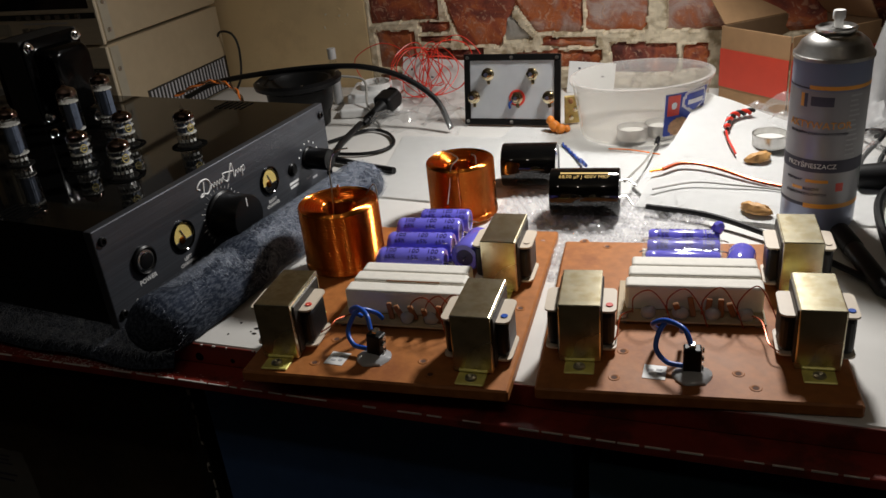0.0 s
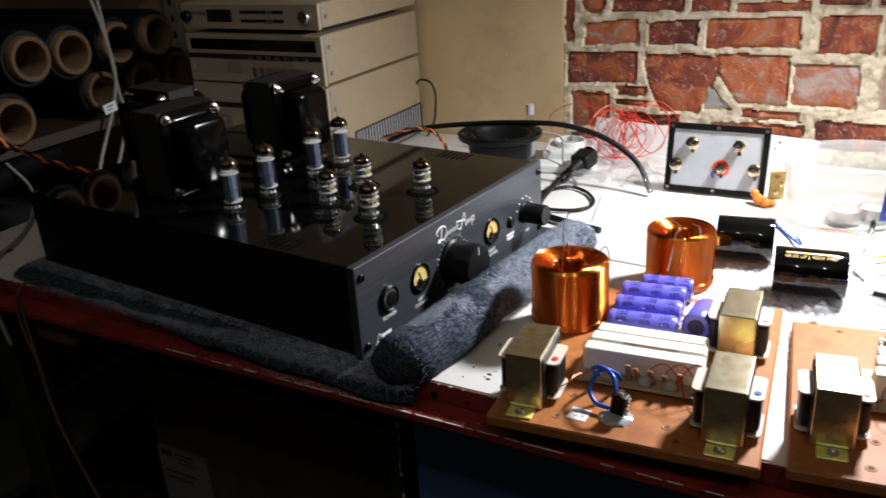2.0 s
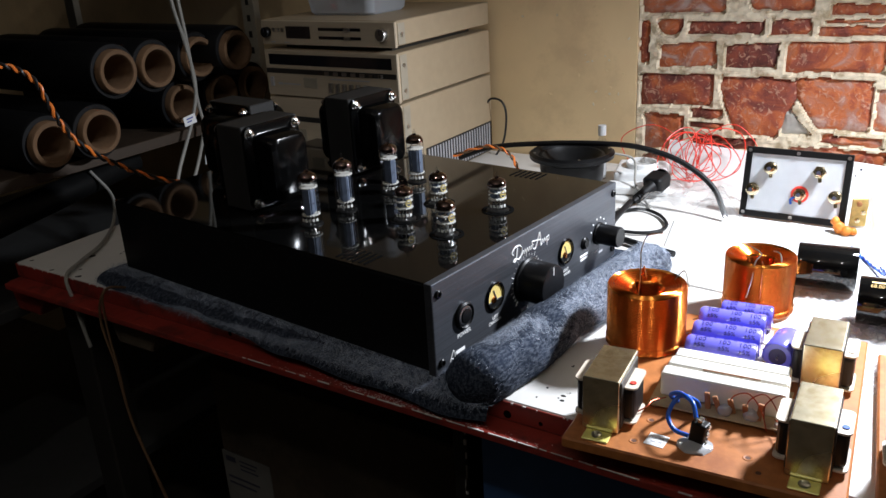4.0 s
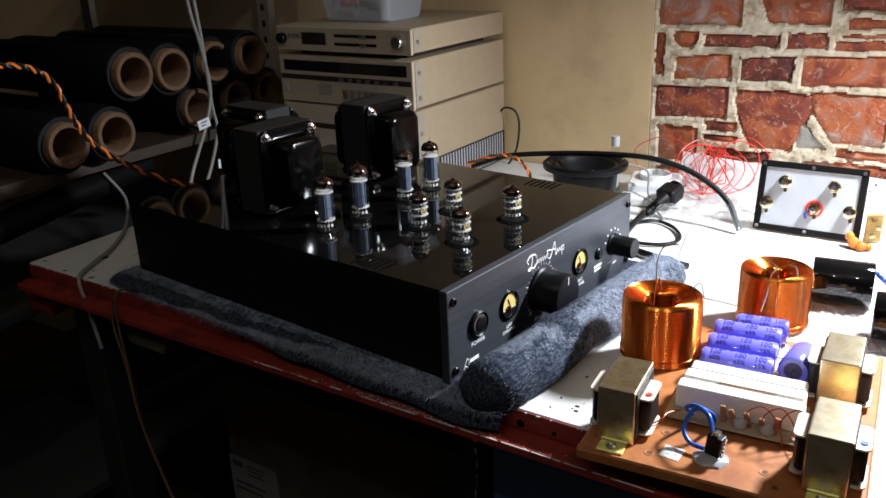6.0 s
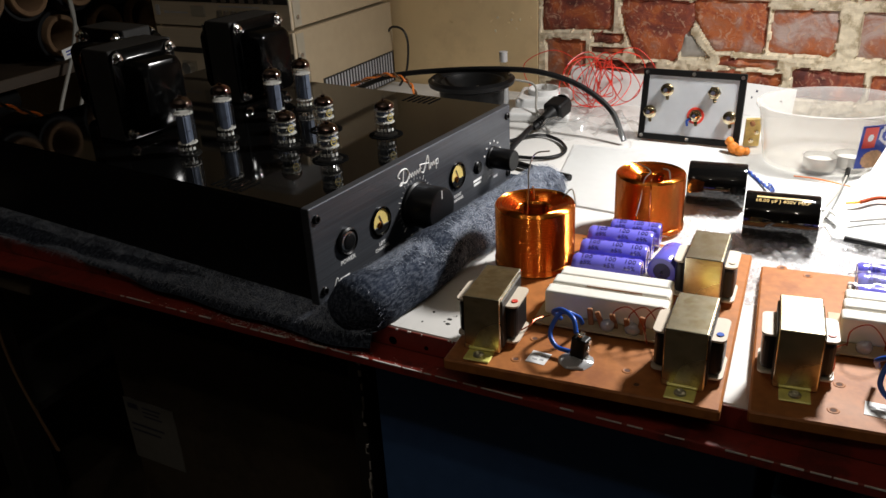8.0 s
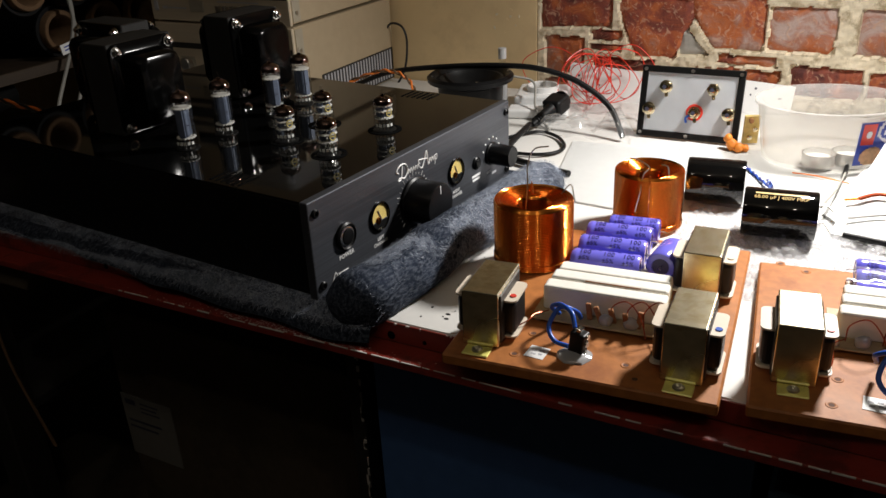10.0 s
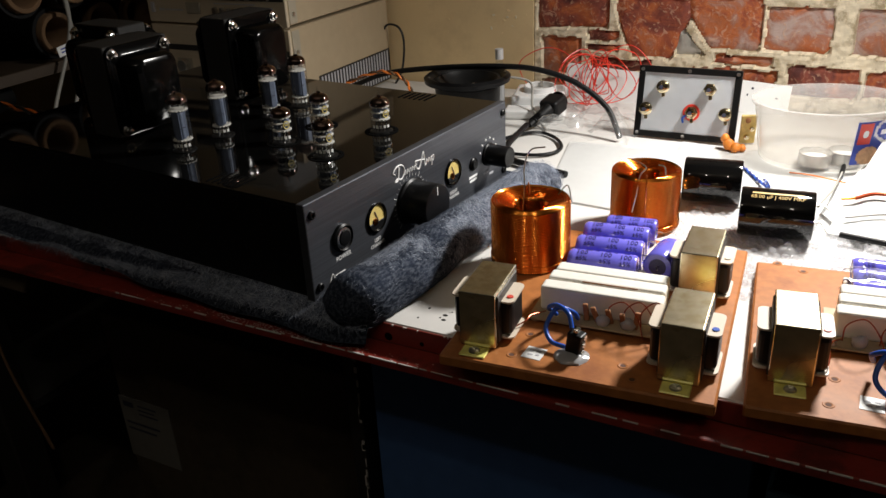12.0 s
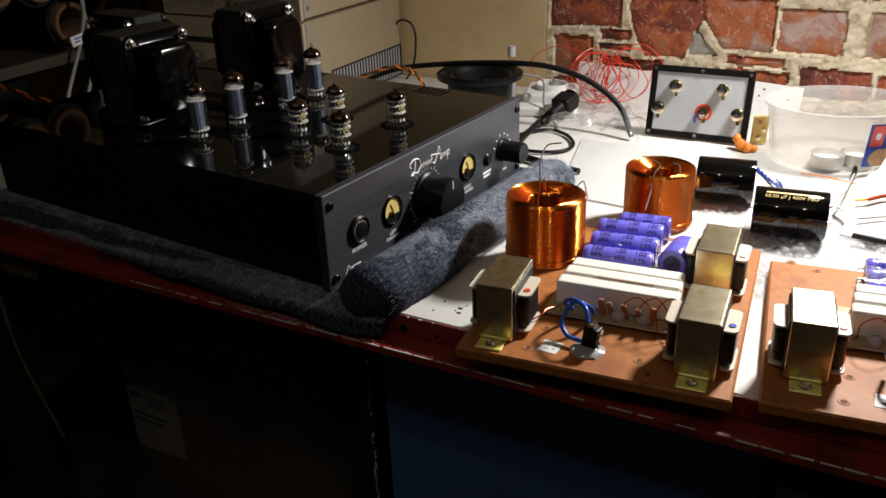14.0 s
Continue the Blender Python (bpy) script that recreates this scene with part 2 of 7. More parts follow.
M = {
    "white_top": mat("white_top", (0.69, 0.675, 0.645), 0.45, grain=40, vary=0.05, second=(0.36, 0.33, 0.30), mix_scale=55, mix=(0.66, 0.72)),
    "red_edge": mat("red_edge", (0.24, 0.028, 0.018), 0.4, grain=80, vary=0.25, bump=0.3, second=(0.12, 0.020, 0.014), mix_scale=30),
    "chip": mat("chip", (0.62, 0.58, 0.54), 0.7, grain=200, vary=0.3, bump=0.4),
    "cream": mat("cream", (0.74, 0.56, 0.31), 0.75, grain=14, vary=0.08, bump=0.25, second=(0.64, 0.47, 0.26), mix_scale=5),
    "mortar": mat("mortar", (0.70, 0.61, 0.45), 0.9, grain=120, vary=0.25, bump=1.0, second=(0.40, 0.32, 0.20), mix_scale=45),
    "brick": hewn("brick"),
    "brick_grey": mat("brick_grey", (0.42, 0.40, 0.36), 0.8, grain=90, vary=0.3, bump=0.8),
    "dark_wall": mat("dark_wall", (0.08, 0.075, 0.065), 0.9, grain=20, vary=0.2),
    "ceiling": mat("ceiling", (0.35, 0.32, 0.28), 0.9, grain=20, vary=0.1),
    "floor": mat("floor", (0.09, 0.07, 0.05), 0.7, grain=30, vary=0.3),
    "black_gloss": mat("black_gloss", (0.003, 0.003, 0.003), 0.05, grain=200, vary=0.2, bump=0.0, spec=0.45, coat=0.12),
    "cover_black": mat("cover_black", (0.002, 0.002, 0.002), 0.13, grain=200, vary=0.2, bump=0.0, spec=0.14),
    "black_hole": mat("black_hole", (0.002, 0.002, 0.002), 0.9, bump=0.0, spec=0.05),
    # brown of things under the bench, with the shade there darkened into it
    "shaded_brown": mat("shaded_brown", (0.085, 0.062, 0.038), 0.85, grain=60, vary=0.2, bump=0.2, second=(0.06, 0.042, 0.026), mix_scale=9),
    # the carton's label, far greyer than the other papers
    "paper_grey": mat("paper_grey", (0.20, 0.19, 0.17), 0.85, grain=60, vary=0.1),
    "black_satin": mat("black_satin", (0.005, 0.005, 0.0055), 0.36, grain=300, vary=0.2, bump=0.05, spec=0.22),
    "panel": mat("panel", (0.100, 0.106, 0.122), 0.40, metal=0.7, grain=170, vary=0.28, bump=0.18, stretch=(0.06, 1, 5.0)),
    "black_plastic": mat("black_plastic", (0.007, 0.007, 0.007), 0.42, grain=250, vary=0.2, spec=0.2),
    "rubber": mat("rubber", (0.006, 0.006, 0.0065), 0.5, grain=250, vary=0.2, spec=0.25),
    "chrome": mat("chrome", (0.80, 0.79, 0.76), 0.14, metal=1.0, grain=200, vary=0.1, bump=0.02),
    "steel": mat("steel", (0.55, 0.54, 0.52), 0.3, metal=1.0, grain=200, vary=0.15),
    "getter": mat("getter", (0.30, 0.20, 0.17), 0.07, metal=1.0, grain=60, vary=0.2, bump=0.0),
    "anode": mat("anode", (0.125, 0.150, 0.21), 0.5, metal=0.2, grain=200, vary=0.2),
    "mica": mat("mica", (0.74, 0.72, 0.66), 0.5, grain=200, vary=0.2),
    "white_print": mat("white_print", (0.85, 0.85, 0.85), 0.6, grain=300, vary=0.1, bump=0.0),
    "meter_face": mat("meter_face", (0.80, 0.62, 0.20), 0.5, grain=60, vary=0.15, bump=0.0),
    "copper": mat("copper", (0.95, 0.31, 0.045), 0.16, metal=1.0, grain=300, vary=0.12, bump=0.0),
    "tin_wire": mat("tin_wire", (0.62, 0.58, 0.52), 0.3, metal=1.0),
    "brass_zinc": mat("brass_zinc", (0.80, 0.73, 0.52), 0.26, metal=1.0, grain=90, vary=0.25, bump=0.04, second=(0.64, 0.55, 0.34), mix_scale=70),
    "zinc_yellow": mat("zinc_yellow", (0.82, 0.76, 0.20), 0.3, metal=0.15, grain=90, vary=0.3, bump=0.1),
    "core_iron": mat("core_iron", (0.05, 0.045, 0.04), 0.5, metal=0.5, grain=300, vary=0.3, bump=0.3),
    "bobbin": mat("bobbin", (0.72, 0.62, 0.50), 0.45, grain=80, vary=0.08),
    "tape": mat("tape", (0.010, 0.010, 0.011), 0.4, grain=60, vary=0.2, bump=0.3),
    "hardboard": mat("hardboard", (0.40, 0.145, 0.036), 0.55, grain=130, vary=0.25, bump=0.2, spec=0.3, second=(0.29, 0.095, 0.025), mix_scale=14),
    "board_dark": mat("board_dark", (0.10, 0.04, 0.02), 0.8),
    "ceramic": mat("ceramic", (0.80, 0.77, 0.70), 0.7, grain=150, vary=0.06, bump=0.5),
    "rust": mat("rust", (0.34, 0.15, 0.06), 0.8, grain=150, vary=0.3),
    "pcb": mat("pcb", (0.46, 0.36, 0.22), 0.6, grain=150, vary=0.15),
    "purple": mat("purple", (0.165, 0.150, 0.70), 0.16, grain=120, vary=0.08, bump=0.03, coat=0.4),
    "purple_dark": mat("purple_dark", (0.015, 0.01, 0.08), 0.4),
    "glue": mat("glue", (0.40, 0.40, 0.41), 0.15, grain=60, vary=0.1, spec=0.7, coat=0.6),
    "sticker": mat("sticker", (0.78, 0.78, 0.77), 0.5, vary=0.04, bump=0.0),
    "ink": mat("ink", (0.05, 0.05, 0.08), 0.6, bump=0.0),
    "ink_grey": mat("ink_grey", (0.42, 0.42, 0.45), 0.6, bump=0.0),
    "blue_wire": mat("blue_wire", (0.02, 0.10, 0.52), 0.35, bump=0.05),
    "dark_blue_wire": mat("dark_blue_wire", (0.015, 0.03, 0.22), 0.35, bump=0.05),
    "enamel_wire": mat("enamel_wire", (0.42, 0.07, 0.02), 0.25, metal=0.5, bump=0.0),
    "red_wire": mat("red_wire", (0.72, 0.035, 0.015), 0.35, bump=0.03),
    "red_pad": mat("red_pad", (0.70, 0.05, 0.03), 0.4),
    "paper": mat("paper", (0.82, 0.82, 0.81), 0.8, grain=90, vary=0.03, bump=0.1),
    "paper_dull": mat("paper_dull", (0.62, 0.61, 0.58), 0.8, grain=90, vary=0.05, bump=0.1),
    "wool": mat("wool", (0.020, 0.026, 0.042), 0.95, grain=420, vary=0.6, bump=1.0, spec=0.1, stretch=(1, 0.35, 1), second=(0.12, 0.135, 0.165), mix_scale=420, mix=(0.45, 0.78)),
    "fibre_pale": mat("fibre_pale", (0.48, 0.52, 0.60), 0.9, grain=100, vary=0.4, bump=0.0, spec=0.1),
    "lamination": mat("lamination", (0.022, 0.021, 0.020), 0.5, grain=160, vary=0.3, bump=0.2, stretch=(0.1, 4, 1), spec=0.3),
    "glass_print": mat("glass_print", (0.66, 0.66, 0.62), 0.5, bump=0.0),
    "yellow_print": mat("yellow_print", (0.62, 0.50, 0.16), 0.5, bump=0.0),
    "fibre": mat("fibre", (0.205, 0.240, 0.32), 0.9, grain=100, vary=0.5, bump=0.0, spec=0.1, random_vary=0.3),
    "alu_plate": mat("alu_plate", (0.60, 0.63, 0.67), 0.45, metal=0.3, grain=70, vary=0.07, bump=0.03),
    "gold": mat("gold", (0.72, 0.62, 0.42), 0.18, metal=1.0, vary=0.1),
    "gold_ink": mat("gold_ink", (0.62, 0.42, 0.12), 0.4, bump=0.0),
    "can_blue": mat("can_blue", (0.24, 0.28, 0.42), 0.32, metal=0.25, grain=40, vary=0.05, bump=0.02),
    "can_grey": mat("can_grey", (0.30, 0.30, 0.32), 0.35, metal=0.25, grain=40, vary=0.05, bump=0.02),
    "can_orange": mat("can_orange", (0.80, 0.36, 0.05), 0.4, bump=0.0),
    "white_plastic": mat("white_plastic", (0.78, 0.78, 0.77), 0.35, vary=0.05, bump=0.03),
    "cardboard": mat("cardboard", (0.34, 0.20, 0.095), 0.8, grain=60, vary=0.15, bump=0.2),
    # the same cardboard, darkened for the shade inside the box
    "card_shaded": mat("card_shaded", (0.20, 0.12, 0.06), 0.85, grain=60, vary=0.15, bump=0.2),
    "red_band": mat("red_band", (0.56, 0.045, 0.018), 0.5, grain=60, vary=0.08, bump=0.05),
    "tub_blue": mat("tub_blue", (0.03, 0.06, 0.38), 0.35, bump=0.0),
    "tub_red": mat("tub_red", (0.65, 0.06, 0.04), 0.35, bump=0.0),
    "tub_white": mat("tub_white", (0.75, 0.75, 0.78), 0.4, bump=0.0),
    "tub_food": mat("tub_food", (0.42, 0.24, 0.13), 0.5, grain=200, vary=0.6),
    "orange_putty": mat("orange_putty", (0.82, 0.26, 0.03), 0.5, grain=120, vary=0.15, bump=0.5),
    "stereo_face": mat("stereo_face", (0.56, 0.47, 0.34), 0.45, metal=0.1, grain=120, vary=0.1, stretch=(0.1, 1, 2)),
    "stereo_case": mat("stereo_case", (0.42, 0.335, 0.22), 0.5, metal=0.15, grain=70, vary=0.06, bump=0.1),
    "display": mat("display", (0.010, 0.010, 0.014), 0.1, bump=0.0),
    "film_roll": mat("film_roll", (0.005, 0.005, 0.0055), 0.45, grain=40, vary=0.3, bump=0.3, spec=0.2),
    "core_card": mat("core_card", (0.14, 0.078, 0.036), 0.85, grain=120, vary=0.2, bump=0.3),
    "shelf_metal": mat("shelf_metal", (0.40, 0.36, 0.28), 0.5, metal=0.3, grain=60, vary=0.1),
    "shelf_dark": mat("shelf_dark", (0.05, 0.05, 0.05), 0.6, grain=60, vary=0.2),
    "shelf_wood": mat("shelf_wood", (0.050, 0.032, 0.018), 0.6, grain=40, vary=0.3, stretch=(1, 0.1, 1)),
    "orange_wire": mat("orange_wire", (0.85, 0.22, 0.03), 0.4, bump=0.0),
    "black_wire": mat("black_wire", (0.012, 0.012, 0.012), 0.4, bump=0.0),
    "grey_cable": mat("grey_cable", (0.30, 0.29, 0.26), 0.5, bump=0.0),
    "green_tape": mat("green_tape", (0.01, 0.22, 0.15), 0.4, bump=0.05),
    "blue_box": mat("blue_box", (0.16, 0.36, 0.58), 0.55, grain=50, vary=0.12, bump=0.15),
    "dark_blue_box": mat("dark_blue_box", (0.070, 0.155, 0.37), 0.6, grain=50, vary=0.15, bump=0.15),
    "leg_dark": mat("leg_dark", (0.02, 0.018, 0.016), 0.5, grain=60, vary=0.3),
    "walnut": mat("walnut", (0.55, 0.30, 0.10), 0.55, grain=150, vary=0.35, bump=0.8),
    "grey_bag": mat("grey_bag", (0.50, 0.50, 0.50), 0.5, grain=50, vary=0.15, bump=0.3),
    "yellow_pcb": mat("yellow_pcb", (0.62, 0.45, 0.14), 0.5, grain=160, vary=0.4, bump=0.5),
    "glass": glass("glass", (0.93, 0.94, 0.95), 0.02, 1.5),
    "film": glass("film", (0.95, 0.95, 0.95), 0.07, 1.6, 0.07),
    "tub_plastic": glass("tub_plastic", (0.93, 0.92, 0.90), 0.15, 1.4, 0.17),
    "bin_plastic": glass("bin_plastic", (0.72, 0.76, 0.82), 0.15, 1.4, 0.45),
    "bubble": glass("bubble", (0.97, 0.97, 0.98), 0.06, 1.5, 0.16),
}


# ---- builders ----
def link(bm, name, material, parent=None, label="", m=None, smooth=True):
    me = bpy.data.meshes.new(name)
    bm.normal_update()
    marked = any(not e.smooth for e in bm.edges)
    smooth = smooth and any(e.smooth for e in bm.edges)   # where every edge is sharp, the faces are flat
    bm.to_mesh(me)
    bm.free()
    me.materials.append(M[material])
    if smooth:
        me.polygons.foreach_set("use_smooth", [True] * len(me.polygons))
        if not marked:
            me.set_sharp_from_angle(angle=radians(38))
    ob = new(name, me)
    if material in ("glass", "film"):
        ob.visible_shadow = False
    if parent is not None:
        ob.parent = parent
    if m is not None:
        ob.matrix_basis = m
    if label:
        ob["label"] = label
    return ob


def part(name, bm, material, parent, label="", m=None, smooth=True):
    return link(bm, name, material, parent, label, m, smooth)


def thing(name, m, label, category, group="", kind=""):
    ob = new(name)
    ob.empty_display_size = 0.02
    ob.matrix_basis = m
    return tagged(ob, label, category, group, kind)


def crease(bm, degrees):
    """Marks edges that bend by more than this as sharp."""
    bm.normal_update()
    for e in bm.edges:
        if len(e.link_faces) == 2 and e.calc_face_angle(0) > radians(degrees):
            e.smooth = False
    return bm


def box(x0, x1, y0, y1, z0, z1, bevel=0.0, seg=1, bm=None):
    bm = bm or bmesh.new()
    made = bmesh.ops.create_cube(bm, size=1)["verts"]
    for v in made:
        v.co = Vector(((x0 + x1) / 2 + v.co.x * (x1 - x0), (y0 + y1) / 2 + v.co.y * (y1 - y0), (z0 + z1) / 2 + v.co.z * (z1 - z0)))
    if bevel:
        edges = list({e for v in made for e in v.link_edges})
        bmesh.ops.bevel(bm, geom=edges, offset=bevel, segments=seg, affect="EDGES", profile=0.5)
    return crease(bm, 12) if len(bm.faces) < 400 else bm


def lathe(profile, seg=32, bm=None, m=None, sx=1.0, sy=1.0):
    """Turns (radius, height) pairs round z; a radius of 0 closes it."""
    bm = bm or bmesh.new()
    rings = []
    for r, z in profile:
        if r <= 1e-7:
            rings.append([bm.verts.new((0, 0, z))])
        else:
            rings.append([bm.verts.new((r * sx * math.cos(2 * math.pi * i / seg), r * sy * math.sin(2 * math.pi * i / seg), z)) for i in range(seg)])
    for a, b in zip(rings, rings[1:]):
        for i in range(seg):
            j = (i + 1) % seg
            if len(a) == 1 and len(b) == 1:
                continue
            if len(a) == 1:
                bm.faces.new((a[0], b[i], b[j]))
            elif len(b) == 1:
                bm.faces.new((a[i], a[j], b[0]))
            else:
                bm.faces.new((a[i], a[j], b[j], b[i]))
    if m is not None:
        for ring in rings:
            for v in ring:
                v.co = m @ v.co
    return crease(bm, 42) if seg >= 10 and len(bm.faces) < 2500 else bm


def curve_points(pts, n=8):
    """A smooth line through the points."""
    p = [Vector(q) for q in pts]
    p = [2 * p[0] - p[1], *p, 2 * p[-1] - p[-2]]
    out = []
    for a, b, c, d in zip(p, p[1:], p[2:], p[3:]):
        for i in range(n):
            t = i / n
            out.append(0.5 * (2 * b + (c - a) * t + (2 * a - 5 * b + 4 * c - d) * t * t + (3 * b - a - 3 * c + d) * t ** 3))
    return out + [p[-2]]


def tube(pts, r, seg=8, n=8, bm=None, raw=False):
    bm = bm or bmesh.new()
    line = [Vector(q) for q in pts] if raw else curve_points(pts, n)
    up = Vector((0.31, 0.17, 0.93))
    rings = []
    for i, p in enumerate(line):
        d = (line[min(i + 1, len(line) - 1)] - line[max(i - 1, 0)]).normalized()
        up = (up - d * up.dot(d))
        up = up.normalized() if up.length > 1e-4 else d.orthogonal().normalized()
        side = d.cross(up)
        rr = r(i / (len(line) - 1)) if callable(r) else r
        rings.append([bm.verts.new(p + rr * (math.cos(2 * math.pi * k / seg) * up + math.sin(2 * math.pi * k / seg) * side)) for k in range(seg)])
    for a, b in zip(rings, rings[1:]):
        for k in range(seg):
            j = (k + 1) % seg
            bm.faces.new((a[k], a[j], b[j], b[k]))
    bm.faces.new(rings[0][::-1])
    bm.faces.new(rings[-1])
    return bm


def twist(pts, r, off, turns, phase, seg=6, n=16):
    """One strand of a twisted pair along a line."""
    line = curve_points(pts, n)
    out = []
    for i, p in enumerate(line):
        d = (line[min(i + 1, len(line) - 1)] - line[max(i - 1, 0)]).normalized()
        a = d.cross(Vector((0, 0, 1))).normalized() if abs(d.z) < 0.95 else Vector((1, 0, 0))
        b = d.cross(a)
        w = 2 * math.pi * turns * i / len(line) + phase
        out.append(p + off * (math.cos(w) * a + math.sin(w) * b))
    return tube(out, r, seg, raw=True)


def letters(body, size, material, parent, m, name="lettering", bend=0.0, depth=0.0002, shear=0.0):
    """Words as a thin raised mesh; bend: the radius of a can round whose side they run."""
    cu = bpy.data.curves.new(name, "FONT")
    cu.body, cu.size, cu.align_x, cu.align_y, cu.extrude, cu.shear = body, size, "CENTER", "CENTER", depth, shear
    cu.resolution_u = 2
    ob = bpy.data.objects.new(name, cu)
    scene.collection.objects.link(ob)
    me = bpy.data.meshes.new_from_object(ob.evaluated_get(bpy.context.evaluated_depsgraph_get()))
    bpy.data.objects.remove(ob)
    if bend:
        for v in me.vertices:
            a = v.co.x / bend
            v.co = Vector(((bend + v.co.z) * math.sin(a), v.co.y, (bend + v.co.z) * math.cos(a) - bend))
    me.materials.clear()
    me.materials.append(M[material])
    o = new(name, me)
    o.parent = parent
    o.matrix_basis = m
    return o


def bars(rows, material, parent, m, name="print_bar", bend=0.0):
    """Plain bars (x0, x1, y, height) for print that cannot be read."""
    last = None
    for x0, x1, y, h in rows:
        bm = bmesh.new()
        k = max(1, int((x1 - x0) / 0.004)) if bend else 1
        for i in range(k):
            box(x0 + (x1 - x0) * i / k, x0 + (x1 - x0) * (i + 1) / k, y - h / 2, y + h / 2, 0, 0.0002, bm=bm)
        if bend:
            for v in bm.verts:
                a = v.co.x / bend
                v.co = Vector(((bend + v.co.z) * math.sin(a), v.co.y, (bend + v.co.z) * math.cos(a) - bend))
        last = part(name, bm, material, parent, m=m, smooth=False)
    return last


def sheet(corners, material, name, label, category, bump=lambda u, v: 0.0, n=14, thick=0.0004, parent=None):
    """A sheet of paper between four corners, with its own waves."""
    bm = bmesh.new()
    a, b, c, d = (Vector(q) for q in corners)
    grid = [[bm.verts.new((a * (1 - u) + b * u) * (1 - v) + (d * (1 - u) + c * u) * v + Vector((0, 0, bump(u, v)))) for u in [i / n for i in range(n + 1)]] for v in [j / n for j in range(n + 1)]]
    for j in range(n):
        for i in range(n):
            bm.faces.new((grid[j][i], grid[j][i + 1], grid[j + 1][i + 1], grid[j + 1][i]))
    bmesh.ops.solidify(bm, geom=bm.faces[:], thickness=thick)
    ob = link(bm, name, material, parent)
    return tagged(ob, label, category) if label else ob


def rot_to(axis):
    """Turns local z to this direction."""
    return Vector(axis).normalized().to_track_quat("Z", "Y").to_matrix().to_4x4()


# ---- the room ----
WALL_Y, FRONT_Y, FLOOR_Z = 1.549, 0.776, -0.76


def slab(name, x0, x1, y0, y1, z0, z1, material, label, category):
    return tagged(link(box(x0, x1, y0, y1, z0, z1), name, material, smooth=False), label, category, kind="structure")


slab("floor", -3.2, 2.6, -2.2, 1.70, FLOOR_Z - 0.1, FLOOR_Z, "floor", "dark dusty workshop floor under the bench", "floor")
slab("ceiling", -3.2, 2.6, -2.2, 1.70, 1.75, 1.85, "ceiling", "plain dull plaster ceiling of the workshop", "ceiling")
slab("wall_south", -3.2, 2.6, -2.3, -2.2, FLOOR_Z, 1.75, "dark_wall", "plain dark wall behind the viewer", "wall")
slab("wall_west", -3.3, -3.2, -2.2, 1.70, FLOOR_Z, 1.75, "dark_wall", "plain dark side wall behind the shelves", "wall")
slab("wall_east", 2.6, 2.7, -2.2, 1.70, FLOOR_Z, 1.75, "dark_wall", "plain dark side wall beyond the bench", "wall")
slab("wall_cream", -3.2, -0.436, WALL_Y - 0.004, 1.70, FLOOR_Z, 1.75, "cream", "cream painted wall with scuffs above the bench", "wall")
wall_brick = slab("wall_brick", -0.436, 2.6, WALL_Y + 0.006, 1.70, FLOOR_Z, 1.75, "mortar", "rustic red brick wall with thick pale mortar", "brick wall")

# ---- the workbench ----
bench = thing("workbench", pose(0, 0, 0), "white-topped workbench with a chipped red front edge", "workbench")
part("tabletop", box(-1.036, 1.1, FRONT_Y, 1.54, -0.020, 0, 0.0015), "white_top", bench, "scratched white laminate top")
part("edge_strip", box(-1.036, 1.1, FRONT_Y - 0.0016, FRONT_Y, -0.0195, -0.0008, 0.0004), "red_edge", bench, "red painted upper edge")
part("apron", box(-1.030, 1.1, 0.7495, FRONT_Y + 0.018, -0.0290, -0.0205, 0.0015, 2), "red_edge", bench, "worn red painted ledge under the top")
part("groove", box(-1.030, 1.1, FRONT_Y - 0.0006, FRONT_Y + 0.018, -0.0207, -0.0192), "leg_dark", bench)
for kx, kr in ((-0.2655, 0.0042), (-0.232, 0.0022), (-0.62, 0.003)):
    part("nail_hole", lathe([(kr, 0), (kr * 0.9, 0.0006), (0, 0.0006)], 14), "black_hole", bench, "dark old nail hole", pose(kx, FRONT_Y - 0.0014, -0.0135, 90, 0, 0))
random.seed(5)
bm = bmesh.new()
x = -0.62
while x < 0.5:
    w = random.uniform(0.004, 0.020)
    if random.random() < 0.72:
        e = random.uniform(0.0002, 0.0007)
        box(x, x + w, 0.7490, 0.7496 + e, -0.0208 - e, -0.0203, bm=bm)
    x += w + random.uniform(0.0, 0.006)
for i in range(330):
    x, y, w = random.gauss(-0.37, 0.07), 0.7495 + abs(random.gauss(0, 0.008)), random.uniform(0.0004, 0.0020)
    box(x, x + w, y, y + random.uniform(0.0004, 0.0010), -0.0206, -0.02035, bm=bm)
for i in range(60):
    x, w = random.uniform(-1.03, -0.2), random.uniform(0.0008, 0.003)
    box(x, x + w, FRONT_Y - 0.0019, FRONT_Y - 0.0008, -0.001 - random.uniform(0.0003, 0.0016), -0.0006, bm=bm)
part("chipped_paint", bm, "chip", bench, "chipped bare edge")["kind"] = "stuff"
for bx0, bx1 in ((-1.060, -0.975), (-0.840, -0.740)):
    bm = box(bx0, bx1, 0.770, 0.850, -0.072, -0.0300, 0.004, 2)
    for v in bm.verts:
        if v.co.z < -0.06:
            v.co.x += 0.010 if v.co.x < (bx0 + bx1) / 2 else -0.022
    part("bracket", bm, "red_edge" if bx0 < -1 else "shaded_brown", bench, "red painted wooden bracket with a chipped end" if bx0 < -1 else "bare brown wooden bracket")
part("side_rail", box(-1.034, -1.016, FRONT_Y + 0.01, 1.52, -0.060, -0.0205, 0.002), "red_edge", bench)
